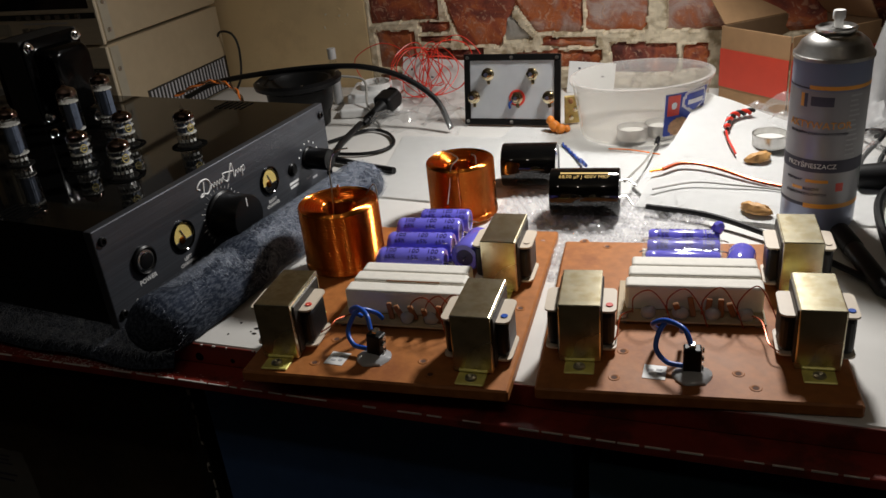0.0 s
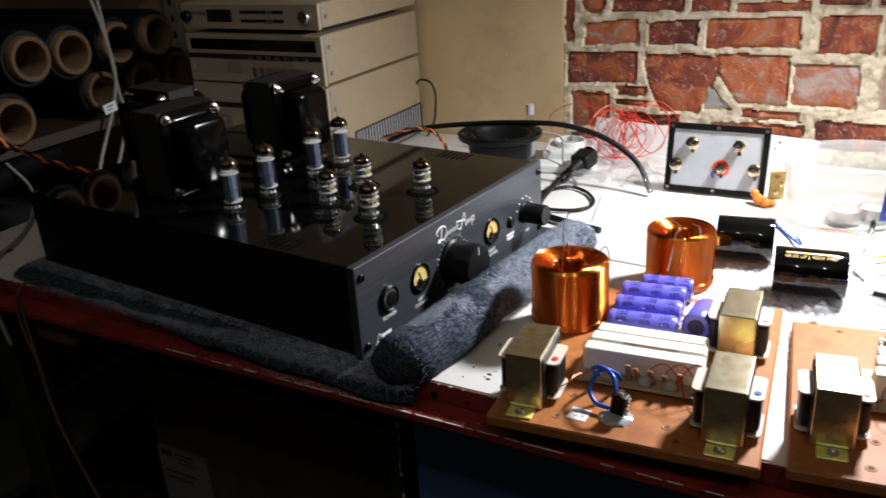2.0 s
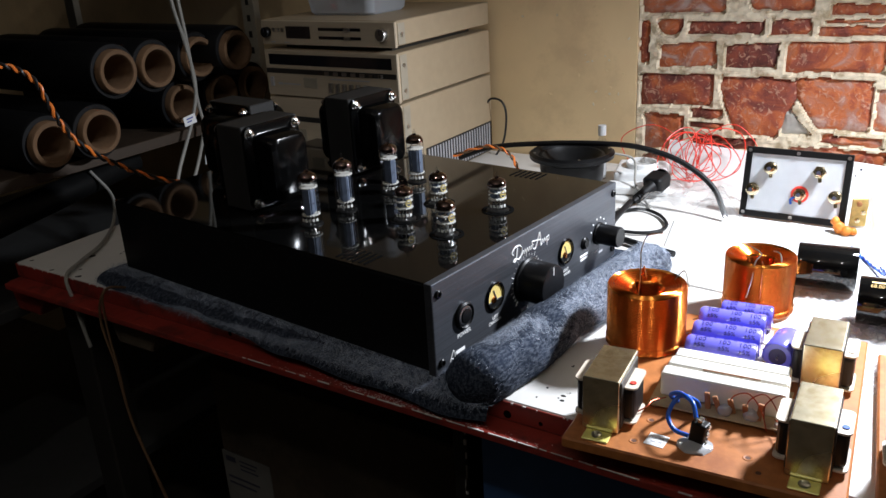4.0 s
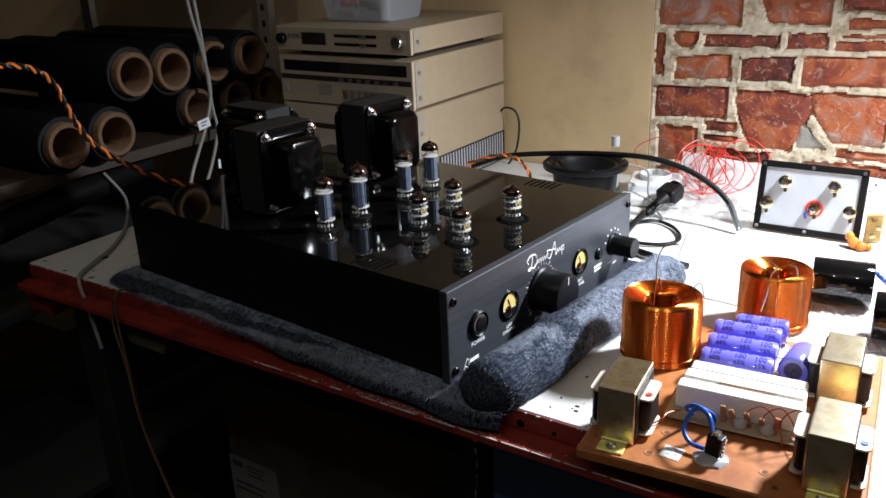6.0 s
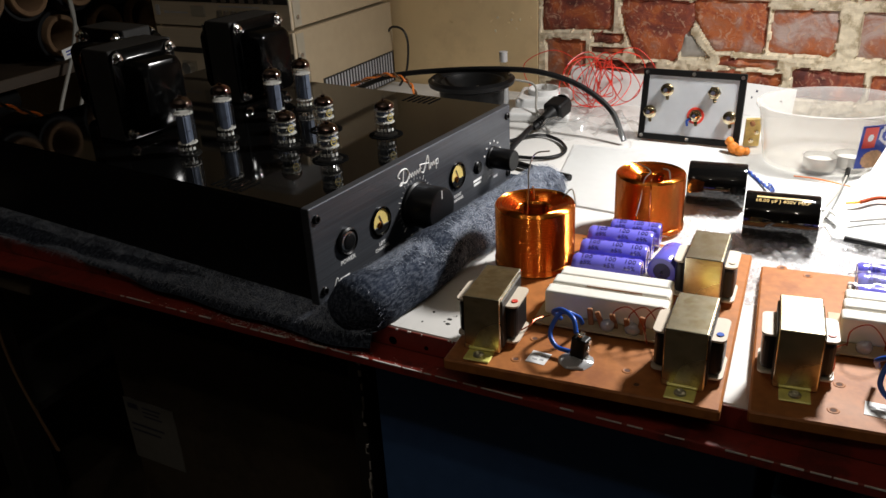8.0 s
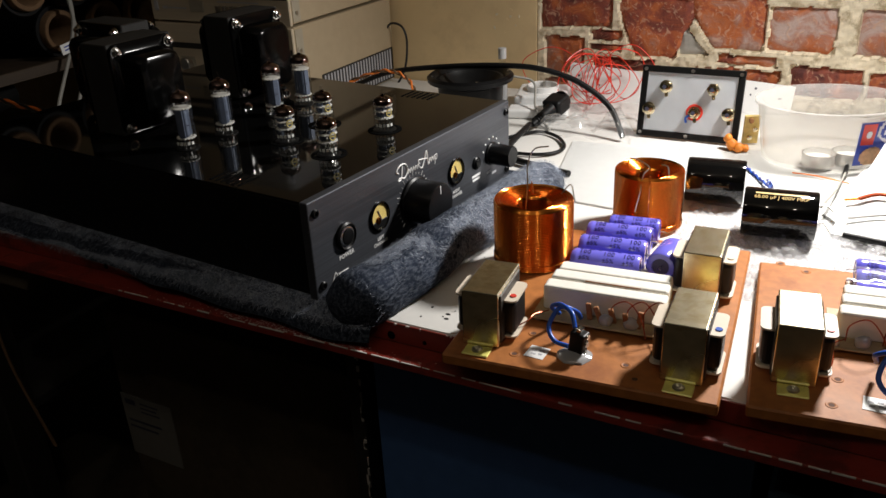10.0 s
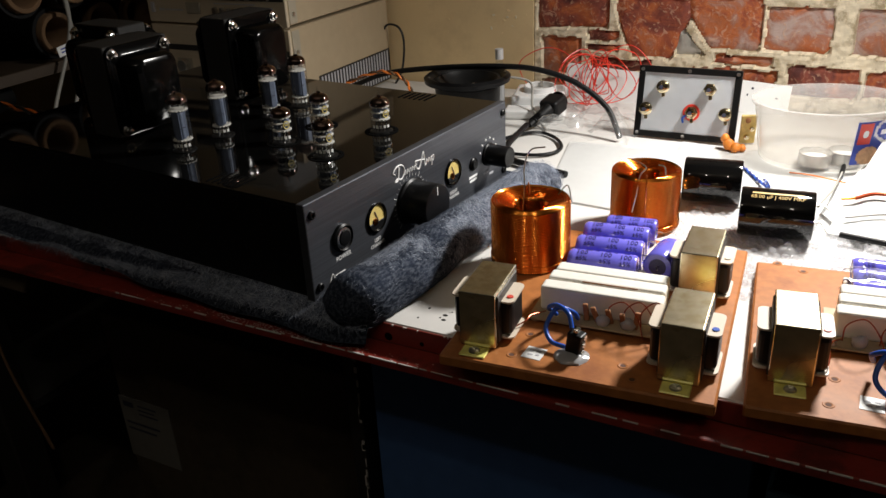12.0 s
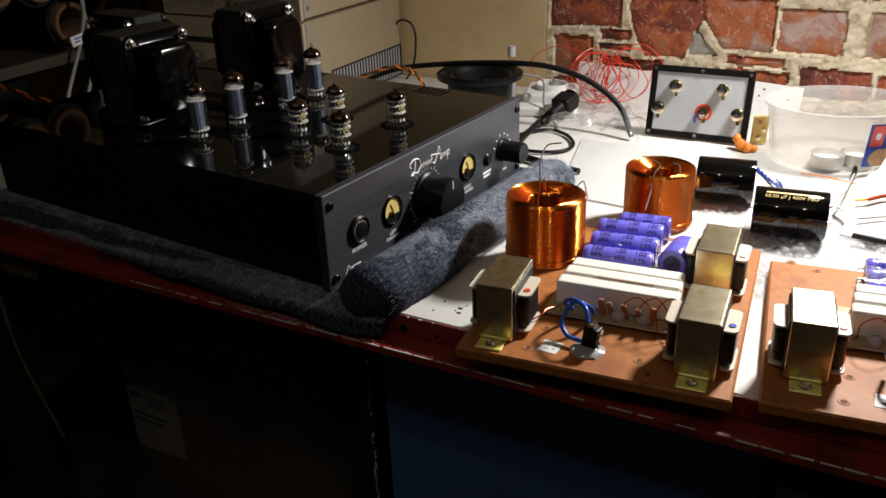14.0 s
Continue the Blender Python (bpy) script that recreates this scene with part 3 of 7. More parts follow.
for x, y in ((-0.98, 0.83), (-0.98, 1.48), (1.02, 0.83), (1.02, 1.48)):
    part("leg", box(x - 0.025, x + 0.025, y - 0.025, y + 0.025, FLOOR_Z, -0.021, 0.003), "leg_dark", bench)
part("partition", box(-0.385, -0.367, 0.86, 1.45, FLOOR_Z, -0.021, 0.002), "leg_dark", bench, "dark chipboard side panel with a chipped edge")
bm = bmesh.new()
for i in range(40):
    z = random.uniform(-0.40, -0.06)
    box(-0.3665 - random.uniform(0.0, 0.004), -0.3662, 0.8585, 0.8602, z, z + random.uniform(0.004, 0.02), bm=bm)
part("chipped_edge", bm, "chip", bench, "pale chipped edge")["kind"] = "stuff"
# dark specks and small holes in the top
random.seed(9)
bm = bmesh.new()
for i in range(70):
    x, y, r = random.uniform(-0.30, -0.17) if i % 2 else random.uniform(-1.0, 0.4), random.uniform(0.78, 0.93), random.uniform(0.0007, 0.0022)
    lathe([(r, 0.0001), (r * 0.9, 0.0004), (0, 0.0004)], 8, bm, Matrix.Translation((x, y, 0)) @ Matrix.Diagonal((random.uniform(0.6, 1.6), 1, 1, 1)))
part("speck", bm, "leg_dark", bench, "dark specks and dents")["kind"] = "stuff"

random.seed(41)
wall_cream = bpy.data.objects["wall_cream"]
for i in range(26):
    x, z = (random.gauss(-0.50, 0.025), random.gauss(0.135, 0.03)) if i % 3 else (random.uniform(-0.68, -0.45), random.uniform(0.05, 0.32))
    bm = lathe([(0.0022, 0.0), (0.0019, 0.0009), (0.0008, 0.0004), (0, 0.0004)], 9)
    for v in bm.verts:
        v.co.x *= 1 + 0.7 * noise.noise((v.co.x * 900, v.co.y * 900, i))
    part("paint_flake", bm, "mortar" if i % 2 else "cream", wall_cream, m=pose(x, WALL_Y - 0.0041, z, 90, random.uniform(0, 180), 0) @ Matrix.Diagonal((random.uniform(0.5, 1.7), random.uniform(0.4, 1.0), 1, 1)))
for x, y, k in ((-0.955, 0.838, 5.0), (-0.905, 0.783, 3.0), (-0.960, 0.781, 2.2), (-1.020, 0.790, 2.0), (-0.925, 0.800, 1.6)):
    bm = lathe([(0.0011, 0.0002), (0.0010, 0.0005), (0, 0.0005)], 11)
    for v in bm.verts:
        v.co.xy *= 1 + 0.5 * noise.noise((v.co.x * 1500, v.co.y * 1500, x))
    part("dent", bm, "leg_dark", bench, m=pose(x, y, 0, 0, 0, 40) @ Matrix.Diagonal((k * 1.4, k * 0.8, 1, 1)))

# ---- tube amplifier ----
AMP = pose(-0.3431, 0.7656, 0.0, 0, 0, 84.66)
W, D, Z0, ZT = 0.3558, 0.502, 0.011, 0.1036
amp = thing("tube_amplifier", AMP, "glossy black valve amplifier with eight glass tubes on grey felt", "amplifier")
part("chassis", box(0.002, W - 0.002, 0.0, D, Z0 + 0.002, ZT - 0.0015, 0.0015), "black_satin", amp, "black steel chassis")
part("lid", box(0.0022, W - 0.0022, 0.0, D - 0.0002, ZT - 0.0015, ZT, 0.0007), "black_gloss", amp, "glossy black top plate")
part("front_panel", box(0, W, -0.009, 0.0, Z0, ZT + 0.001, 0.0012, 2), "panel", amp, "brushed dark grey aluminium front")


def on_front(u, z, d=0.0):
    return pose(u, -0.009 - d, z, 90, 0, 0)


for u, z in ((0.0085, 0.0925), (0.0085, 0.0226), (W - 0.0085, 0.0925), (W - 0.0085, 0.0226)):
    b = part("bolt", lathe([(0.0042, 0.0), (0.0042, 0.0018), (0.0034, 0.0026), (0.0022, 0.0026), (0.0020, 0.0008), (0, 0.0008)], 16), "black_satin", amp, m=on_front(u, z))
# power button
pb = part("power_button", lathe([(0.0135, 0), (0.0135, 0.003), (0.0118, 0.0042), (0.0105, 0.0030), (0.0098, 0.0018)], 32), "black_satin", amp, "black ring switch", on_front(0.0450, 0.0570))
part("button_ring", lathe([(0.0098, 0.0018), (0.0096, 0.0032), (0.0078, 0.0036), (0.0076, 0.0020)], 32), "steel", pb, "bright steel ring")
part("button_cap", lathe([(0.0076, 0.0020), (0.0074, 0.0046), (0.0060, 0.0052), (0, 0.0052)], 32), "black_satin", pb)
letters("POWER", 0.0062, "white_print", amp, on_front(0.0450, 0.0380))
# meters
for u, word in ((0.0970, "LEFT\nCHANNEL"), (0.2355, "RIGHT\nCHANNEL")):
    mt = part("level_meter", lathe([(0.0150, 0), (0.0150, 0.0022), (0.0138, 0.0030), (0.0128, 0.0022), (0.0126, 0.0008), (0.0126, -0.0002)], 36), "black_gloss", amp, "round black bezel meter", on_front(u, 0.0565))
    part("meter_face", lathe([(0.0126, 0.0006), (0, 0.0006)], 32), "meter_face", mt, "yellow dial")
    part("meter_mask", box(-0.0118, 0.0118, -0.0118, -0.0040, 0.0008, 0.0016, 0.0005), "black_plastic", mt)
    part("meter_needle", box(-0.0004, 0.0004, -0.004, 0.0085, 0.0009, 0.0014), "ink", mt, m=pose(0.001, -0.001, 0, 0, 0, 24))
    part("meter_hub", lathe([(0.0035, 0.0010), (0.003, 0.0024), (0, 0.0026)], 16), "copper", mt, m=pose(-0.003, -0.0035, 0))
    part("meter_glass", lathe([(0.0126, 0.0021), (0, 0.0023)], 32), "glass", mt)
    letters(word, 0.0050, "white_print", amp, on_front(u, 0.0310))
# volume knob
kb = part("volume_knob", lathe([(0.0245, 0), (0.0245, 0.003), (0.0225, 0.0045), (0.0225, 0.031), (0.0215, 0.0326), (0.0195, 0.0330), (0, 0.0323)], 48), "black_satin", amp, "large black volume knob", on_front(0.1560, 0.0520))
part("knob_mark", box(-0.0005, 0.0005, 0.012, 0.0205, 0.0327, 0.0332), "white_print", kb)
bm = bmesh.new()
for i in range(25):
    a = radians(225 - i * 11.25)
    c, s = math.cos(a), math.sin(a)
    k = 0.0285 if i % 3 else 0.0310
    tube([(0.0262 * c, 0.0262 * s, 0.0002), (k * c, k * s, 0.0002)], 0.0003, 4, raw=True, bm=bm)
part("dial_marks", bm, "white_print", amp, "fine white scale", on_front(0.1560, 0.0520))
bars([(-0.006, 0.006, 0, 0.0034)], "white_print", amp, on_front(0.1500, 0.0215), "dial_print")
sb = part("small_button", lathe([(0.0075, 0), (0.0075, 0.0018), (0.0064, 0.0028), (0.0058, 0.0016), (0.0056, 0.0030), (0.0046, 0.0042), (0, 0.0042)], 24), "black_satin", amp, "", on_front(0.2780, 0.0520))
bars([(-0.009, 0.009, 0.0022, 0.0028), (-0.008, 0.008, -0.0022, 0.0028)], "white_print", amp, on_front(0.2780, 0.0350), "switch_print")
k2 = part("selector_knob", lathe([(0.0135, 0), (0.0135, 0.002), (0.0122, 0.0030), (0.0122, 0.0275), (0.0112, 0.0290), (0, 0.0287)], 36), "black_satin", amp, "black selector knob", on_front(0.3120, 0.0530))
for i in range(6):
    a = radians(160 - i * 28)
    part("selector_light", lathe([(0.0012, 0), (0.0011, 0.0008), (0, 0.001)], 10), "white_print", amp, m=on_front(0.312 + 0.0190 * math.cos(a), 0.0530 + 0.0190 * math.sin(a)))
bars([(-0.011, -0.001, 0.002, 0.0026), (0.002, 0.011, -0.0018, 0.0026)], "ink_grey", amp, on_front(0.312, 0.0300), "selector_print")
# flowing script mark and small maker's mark, as plain strokes
bm = bmesh.new()
Z1 = 0.0003
tube([(0.006, 0.012, Z1), (0.003, 0.000, Z1), (-0.002, -0.001, Z1), (0.002, 0.001, Z1), (0.009, -0.001, Z1), (0.0145, 0.005, Z1), (0.011, 0.0125, Z1), (0.002, 0.0135, Z1), (-0.004, 0.009, Z1), (-0.001, 0.006, Z1)], 0.0009, 5, 6, bm=bm)
wave = [(0.0145, 0.001, Z1)]
for k in range(10):
    wave.append((0.0165 + 0.0021 * k, (0.0055 if k % 2 == 0 else 0.0012), Z1))
tube(wave, 0.0007, 5, 5, bm=bm)
tube([(0.036, 0.001, Z1), (0.040, 0.000, Z1), (0.045, 0.008, Z1), (0.049, 0.0145, Z1), (0.0505, 0.006, Z1), (0.0505, 0.000, Z1), (0.0525, 0.001, Z1)], 0.0009, 5, 6, bm=bm)
tube([(0.036, 0.005, Z1), (0.034, 0.009, Z1), (0.040, 0.0085, Z1), (0.050, 0.0065, Z1)], 0.0007, 5, 6, bm=bm)
wave = [(0.0525, 0.001, Z1)]
for k in range(6):
    wave.append((0.0545 + 0.0021 * k, (0.0055 if k % 2 == 0 else 0.0012), Z1))
tube(wave, 0.0007, 5, 5, bm=bm)
tube([(0.064, 0.006, Z1), (0.0632, -0.004, Z1)], 0.0005, 5, raw=True, bm=bm)
tube([(0.064, 0.005, Z1), (0.0675, 0.006, Z1), (0.0670, 0.001, Z1), (0.0640, 0.001, Z1)], 0.00045, 5, 5, bm=bm)
part("script_mark", bm, "white_print", amp, "flowing silver script mark", on_front(0.1330, 0.0815))
bm = bmesh.new()
tube([(-0.008, -0.004, 0.0003), (-0.002, 0.006, 0.0003), (0.0, -0.004, 0.0003), (-0.006, -0.001, 0.0003)], 0.0006, 5, 4, bm=bm)
box(0.002, 0.016, -0.0005, 0.0030, 0, 0.0003, bm=bm)
box(0.004, 0.015, -0.0045, -0.0025, 0, 0.0003, bm=bm)
part("maker_mark", bm, "white_print", amp, "", on_front(0.0290, 0.0215))
# vents in the lid
for u0, v0 in ((0.008, 0.118), (W - 0.034, 0.122)):
    for i in range(6):
        part("vent_slot", box(u0, u0 + 0.026, v0 - 0.040 + i * 0.0075, v0 - 0.0375 + i * 0.0075, ZT - 0.0003, ZT + 0.0004), "black_hole", amp)
for u, v in ((0.03, 0.04), (W - 0.03, 0.04), (0.03, D - 0.04), (W - 0.03, D - 0.04)):
    part("foot", lathe([(0.014, 0.008), (0.015, 0.012), (0.013, 0.0145), (0, 0.0145)], 20), "rubber", amp, m=pose(u, v, 0))


def valve(h, u, v, small, turn):
    """A glass valve in its socket: envelope, mirror top, plates, micas and pins."""
    r = 0.0108
    base = pose(u, v, ZT, 0, 0, turn)
    dome = [(r * math.cos(a), h - 0.0085 + 0.0075 * math.sin(a)) for a in [radians(q) for q in (0, 20, 40, 58, 72, 80)]]
    env = part("vacuum_tube", lathe([(r * 0.93, 0.0025), (r, 0.006), (r, h - 0.012)] + dome + [(0.0019, h), (0.0013, h + 0.004), (0, h + 0.0060)], 32), "glass", amp, "clear glass valve with a silvery top", base)
    part("getter_flash", lathe([(r * 0.985, h - (0.0100 if small else 0.0110))] + [(a * 0.985, b - 0.0002) for a, b in dome] + [(0.0026, h - 0.0004)], 32), "getter", env, "dark coppery mirror getter")
    top, low = (h - 0.0115, 0.0140) if small else (h - 0.0185, 0.0120)
    if small:
        for s in (-1, 1):
            part("anode", box(-0.0034, 0.0034, -0.0042, 0.0042, low + 0.001, top - 0.001, 0.0018, 2), "anode", env, "blue-grey plate", pose(s * 0.0042, 0, 0))
            part("plate_rib", box(-0.0006, 0.0006, -0.0062, 0.0062, low + 0.001, top - 0.001, 0.0003), "anode", env, m=pose(s * 0.0042, 0, 0))
    else:
        part("anode", box(-0.0082, 0.0082, -0.0056, 0.0056, low + 0.001, top - 0.001, 0.0026, 3), "anode", env, "blue-grey plate")
        for s in (-1, 1):
            part("plate_rib", box(s * 0.0087 - 0.0007, s * 0.0087 + 0.0007, -0.0030, 0.0030, low + 0.001, top - 0.001, 0.0003), "anode", env)
            part("grid_rod", lathe([(0.0007, low), (0.0007, top + 0.005), (0, top + 0.0052)], 8), "chrome", env, m=pose(0.0, s * 0.0072, 0))
    for z in ((low, top) if not small else (low, (low + top) / 2 + 0.001, top)):
        bm = bmesh.new()
        teeth = 36
        ring = [[bm.verts.new(((0.0101 if k % 2 else 0.0092) * math.cos(2 * math.pi * k / teeth), (0.0101 if k % 2 else 0.0092) * math.sin(2 * math.pi * k / teeth), zz)) for k in range(teeth)] for zz in (z - 0.0005, z + 0.0005)]
        bm.faces.new(ring[0][::-1])
        bm.faces.new(ring[1])
        for k in range(teeth):
            q = (k + 1) % teeth
            bm.faces.new((ring[0][k], ring[0][q], ring[1][q], ring[1][k]))
        part("mica_disc", bm, "mica", env, "pale toothed mica disc", smooth=False)
    part("getter_ring", tube([(0.004 * math.cos(a), 0.004 * math.sin(a), top + 0.004) for a in [i * math.pi / 6 for i in range(13)]], 0.0006, 5, 2), "chrome", env)
    for i in range(9):
        a = radians(36 * i)
        part("pin_wire", tube([(0.0068 * math.cos(a), 0.0068 * math.sin(a), 0.0005), (0.0062 * math.cos(a + 0.3), 0.0062 * math.sin(a + 0.3), low)], 0.0006, 5, raw=True), "chrome", env)
    bars([(-0.0085 + 0.0042 * k, -0.0085 + 0.0042 * k + 0.0026, 0.0, 0.0030) for k in range(5)], "glass_print", env, Matrix.Rotation(radians(-60 - turn), 4, "Z") @ pose(0, -r - 0.0002, 0.0075, 90, 0, 0), "base_print", bend=r)
    if small:
        mark = tube([(0.0032 * math.cos(a), 0.0038 * math.sin(a), 0) for a in [k * math.pi / 8 for k in range(17)]], 0.0006, 5, raw=True)
        for w in mark.verts:
            a = w.co.x / r
            w.co = Vector(((r + w.co.z) * math.sin(a), w.co.y, (r + w.co.z) * math.cos(a) - r))
        part("maker_print", mark, "yellow_print", env, "yellow ring mark", Matrix.Rotation(radians(-20 - turn), 4, "Z") @ pose(0, -r - 0.0002, (low + top) / 2, 90, 0, 0))
        bars([(-0.0018, 0.0018, 0.0, 0.0012)], "yellow_print", env, Matrix.Rotation(radians(-20 - turn), 4, "Z") @ pose(0, -r - 0.0003, (low + top) / 2, 90, 0, 0), "maker_bar", bend=r)
    else:
        bars([(-0.0012, 0.0018, 0.0, 0.0010)], "ink", env, Matrix.Rotation(radians(-25 - turn), 4, "Z") @ pose(0, -r - 0.0002, (low + top) / 2 - 0.001, 90, 0, 0), "maker_bar", bend=r)
    part("socket", lathe([(0.0125, 0.0), (0.0125, 0.0008), (0.0108, 0.0016), (0.0095, 0.0016), (0.0095, 0.001), (0, 0.001)], 24), "black_plastic", env)
    if small:
        part("socket_ring", lathe([(0.0182, 0.0001), (0.0182, 0.0006), (0.0150, 0.0006), (0.0150, 0.0001)], 32), "black_hole", env, "wide matt black socket ring")
        for i in range(10):
            a = radians(36 * i)
            part("ring_slot", box(-0.0020, 0.0020, -0.0022, 0.0022, 0.0001, 0.0005), "black_hole", env, m=pose(0.0142 * math.cos(a), 0.0142 * math.sin(a), 0, 0, 0, math.degrees(a)))


for u in (0.065, 0.1190, 0.1965, 0.2460):
    valve(0.0615, u, 0.2100, False, 10 + 300 * u)
for u, v in ((0.1284, 0.1302), (0.1903, 0.1309), (0.1133, 0.0604), (0.2030, 0.0580)):
    valve(0.0390, u, v, True, 60 + 500 * u)


def transformer(u0, u1, v0, v1, axis, h):
    """Laminated core between two black pressed covers, with through bolts; axis: the way the covers face."""
    mid_u, mid_v = (u0 + u1) / 2, (v0 + v1) / 2
    w, d = (u1 - u0, v1 - v0) if axis == "v" else (v1 - v0, u1 - u0)
    m = pose(mid_u, mid_v, ZT, 0, 0, 0 if axis == "v" else 90)
    core = part("transformer", box(-w / 2, w / 2, -d / 2, d / 2, 0.002, h, 0.0012), "lamination", amp, "black transformer in rounded pressed covers", m)
    for s in (-1, 1):
        bm = bmesh.new()
        rings = []
        for off, inset in ((0.0, 0.0), (0.0022, 0.0), (0.0030, 0.0008), (0.0034, 0.0100), (0.0044, 0.0118), (0.0250, 0.0135), (0.0295, 0.0160), (0.0312, 0.0205)):
            ring = []
            x1, z0, z1, rad = w / 2 - inset, 0.003 + inset * 0.6, h - inset * 1.0, 0.0105
            for cx, cz, a0 in ((x1 - rad, z1 - rad, 0), (-x1 + rad, z1 - rad, 90), (-x1 + rad, z0 + rad, 180), (x1 - rad, z0 + rad, 270)):
                for k in range(7):
                    a = radians(a0 + 15 * k)
                    ring.append(bm.verts.new((cx + rad * math.cos(a), s * (d / 2 + off), cz + rad * math.sin(a))))
            rings.append(ring)
        for a, b in zip(rings, rings[1:]):
            for i in range(len(a)):
                j = (i + 1) % len(a)
                bm.faces.new((a[i], a[j], b[j], b[i]) if s < 0 else (a[i], b[i], b[j], a[j]))
        bm.faces.new(rings[-1] if s < 0 else rings[-1][::-1])
        bmesh.ops.recalc_face_normals(bm, faces=bm.faces[:])
        part("cover", bm, "cover_black", core, "glossy black end cover")
        for x in (-w / 2 + 0.0075, w / 2 - 0.0075):
            for z in (0.010, h - 0.0085):
                part("bolt", lathe([(0.0062, 0), (0.0062, 0.0010), (0.0048, 0.0012), (0.0046, 0.0042), (0.0030, 0.0048), (0.0024, 0.0075), (0, 0.008)], 6 if z < 0 else 14), "chrome", core, "bright bolt", pose(x, s * (d / 2 + 0.004), z, 90 if s < 0 else -90, 0, 0))


transformer(0.0560, 0.1400, 0.301, 0.345, "v", 0.1000)
transformer(0.2245, 0.3090, 0.297, 0.340, "v", 0.1000)
transformer(0.1500, 0.1900, 0.398, 0.481, "u", 0.0985)

# ---- grey felt under and before the amplifier ----
noise.seed_set(4)
bm = bmesh.new()
nx, ny = 110, 24
verts = [[None] * (ny + 1) for _ in range(nx + 1)]
for i in range(nx + 1):
    for j in range(ny + 1):
        u, v = i / nx, j / ny
        x = -0.862 + 0.587 * u
        front = 0.779 - 0.028 * min(1, u * 1.3) + 0.006 * noise.noise((x * 14, 3, 0))
        back = 1.16 - 0.02 * u
        y = front + (back - front) * v ** 1.6
        edge = min(1, v * 6)
        z = 0.0015 + edge ** 0.5 * (0.0085 + 0.004 * max(0, 1 - abs(v - 0.1) / 0.2)) + 0.0025 * noise.noise((x * 45, y * 60, 1)) * edge
        if y > 0.778 + 0.05 and v > 0.25:
            z = min(z, 0.0095)
        if y < FRONT_Y - 0.006:
            z = max(z - 0.75 * (FRONT_Y - 0.006 - y), -0.018)
        verts[i][j] = bm.verts.new((x, y, max(z, 0.0015) if y > FRONT_Y else z))
for i in range(nx):
    for j in range(ny):
        bm.faces.new((verts[i][j], verts[i + 1][j], verts[i + 1][j + 1], verts[i][j + 1]))
felt = thing("felt_blanket", pose(0, 0, 0), "shaggy blue-grey felt blanket under the amplifier, rolled in front", "blanket")
part("felt_mat", bm, "wool", felt, "flattened felt")
bm = bmesh.new()
A, B = Vector((-0.297, 0.746, 0.018)), Vector((-0.243, 1.080, 0.025))
seg, rings = 40, []
for i in range(71):
    t = i / 70
    c = A.lerp(B, t) + Vector((0.003 * math.sin(9 * t), 0, 0.0015 * math.sin(14 * t + 1)))
    r0 = 0.0242 + 0.0022 * math.sin(5 * t + 0.5) + 0.002 * noise.noise((t * 9, 0, 0))
    if i < 6:
        r0 *= (0.35, 0.62, 0.80, 0.90, 0.96, 0.99)[i]
    ring = []
    for k in range(seg):
        a = 2 * math.pi * k / seg
        rr = r0 * (1 + 0.07 * noise.noise((math.cos(a) * 2.2, math.sin(a) * 2.2, t * 12)) + 0.03 * noise.noise((math.cos(a) * 7, math.sin(a) * 7, t * 50)))
        ring.append(bm.verts.new(c + Vector((rr * 1.10 * math.cos(a), 0, rr * math.sin(a)))))
    rings.append(ring)
for a, b in zip(rings, rings[1:]):
    for k in range(seg):
        j = (k + 1) % seg
        bm.faces.new((a[k], b[k], b[j], a[j]))
bm.faces.new(rings[0])
bm.faces.new(rings[-1][::-1])
for v in bm.verts:
    if v.co.y > FRONT_Y:
        v.co.z = max(v.co.z, 0.0015)
bmesh.ops.recalc_face_normals(bm, faces=bm.faces[:])
part("felt_roll", bm, "wool", felt, "rolled felt edge")


def fibres(count, seed, where, length, material):
    """Loose hairs as thin bent strips."""
    random.seed(seed)
    vs, fs = [], []
    for _ in range(count):
        p, n = where()
        side = Vector((random.gauss(0, 1), random.gauss(0, 1), random.gauss(0, 1)))
        side = (side - n * side.dot(n)).normalized()
        l = length * random.uniform(0.4, 1.3)
        w = n.cross(side) * random.uniform(0.00004, 0.00010)
        lift = random.uniform(0.0, 0.16)
        pts = [p, p + side * l * 0.5 + n * l * lift * 0.7, p + side * l + n * l * lift * random.uniform(0.2, 1.2)]
        k = len(vs)
        for q in pts:
            vs += [q - w, q + w]
        fs += [(k, k + 1, k + 3, k + 2), (k + 2, k + 3, k + 5, k + 4)]
    me = bpy.data.meshes.new("felt_fuzz")
    me.from_pydata([tuple(v) for v in vs], [], fs)
    me.materials.append(M[material])
    ob = new("felt_fuzz", me)
    ob.parent = felt
    ob["kind"] = "stuff"


def on_roll():
    t, a = random.uniform(0.06, 1.0), random.uniform(-0.9, 3.6)
    n = Vector((math.cos(a), 0, math.sin(a)))
    return A.lerp(B, t) + Vector((n.x * 1.1, 0, n.z)) * (0.0246 * min(1.0, 0.45 + 9 * t)), n


def on_mat():
    u = random.random()
    x = -0.862 + 0.583 * u
    front = 0.779 - 0.028 * min(1, u * 1.3)
    y = front + random.random() ** 1.3 * 0.045
    return Vector((x, y, 0.003 + 0.009 * min(1, (y - front) * 60))), Vector((0, -0.4, 0.9)).normalized()


fibres(22000, 3, on_roll, 0.008, "fibre")
fibres(14000, 5, on_roll, 0.009, "fibre_pale")
fibres(16000, 4, on_mat, 0.009, "fibre")
fibres(8000, 6, on_mat, 0.009, "fibre_pale")


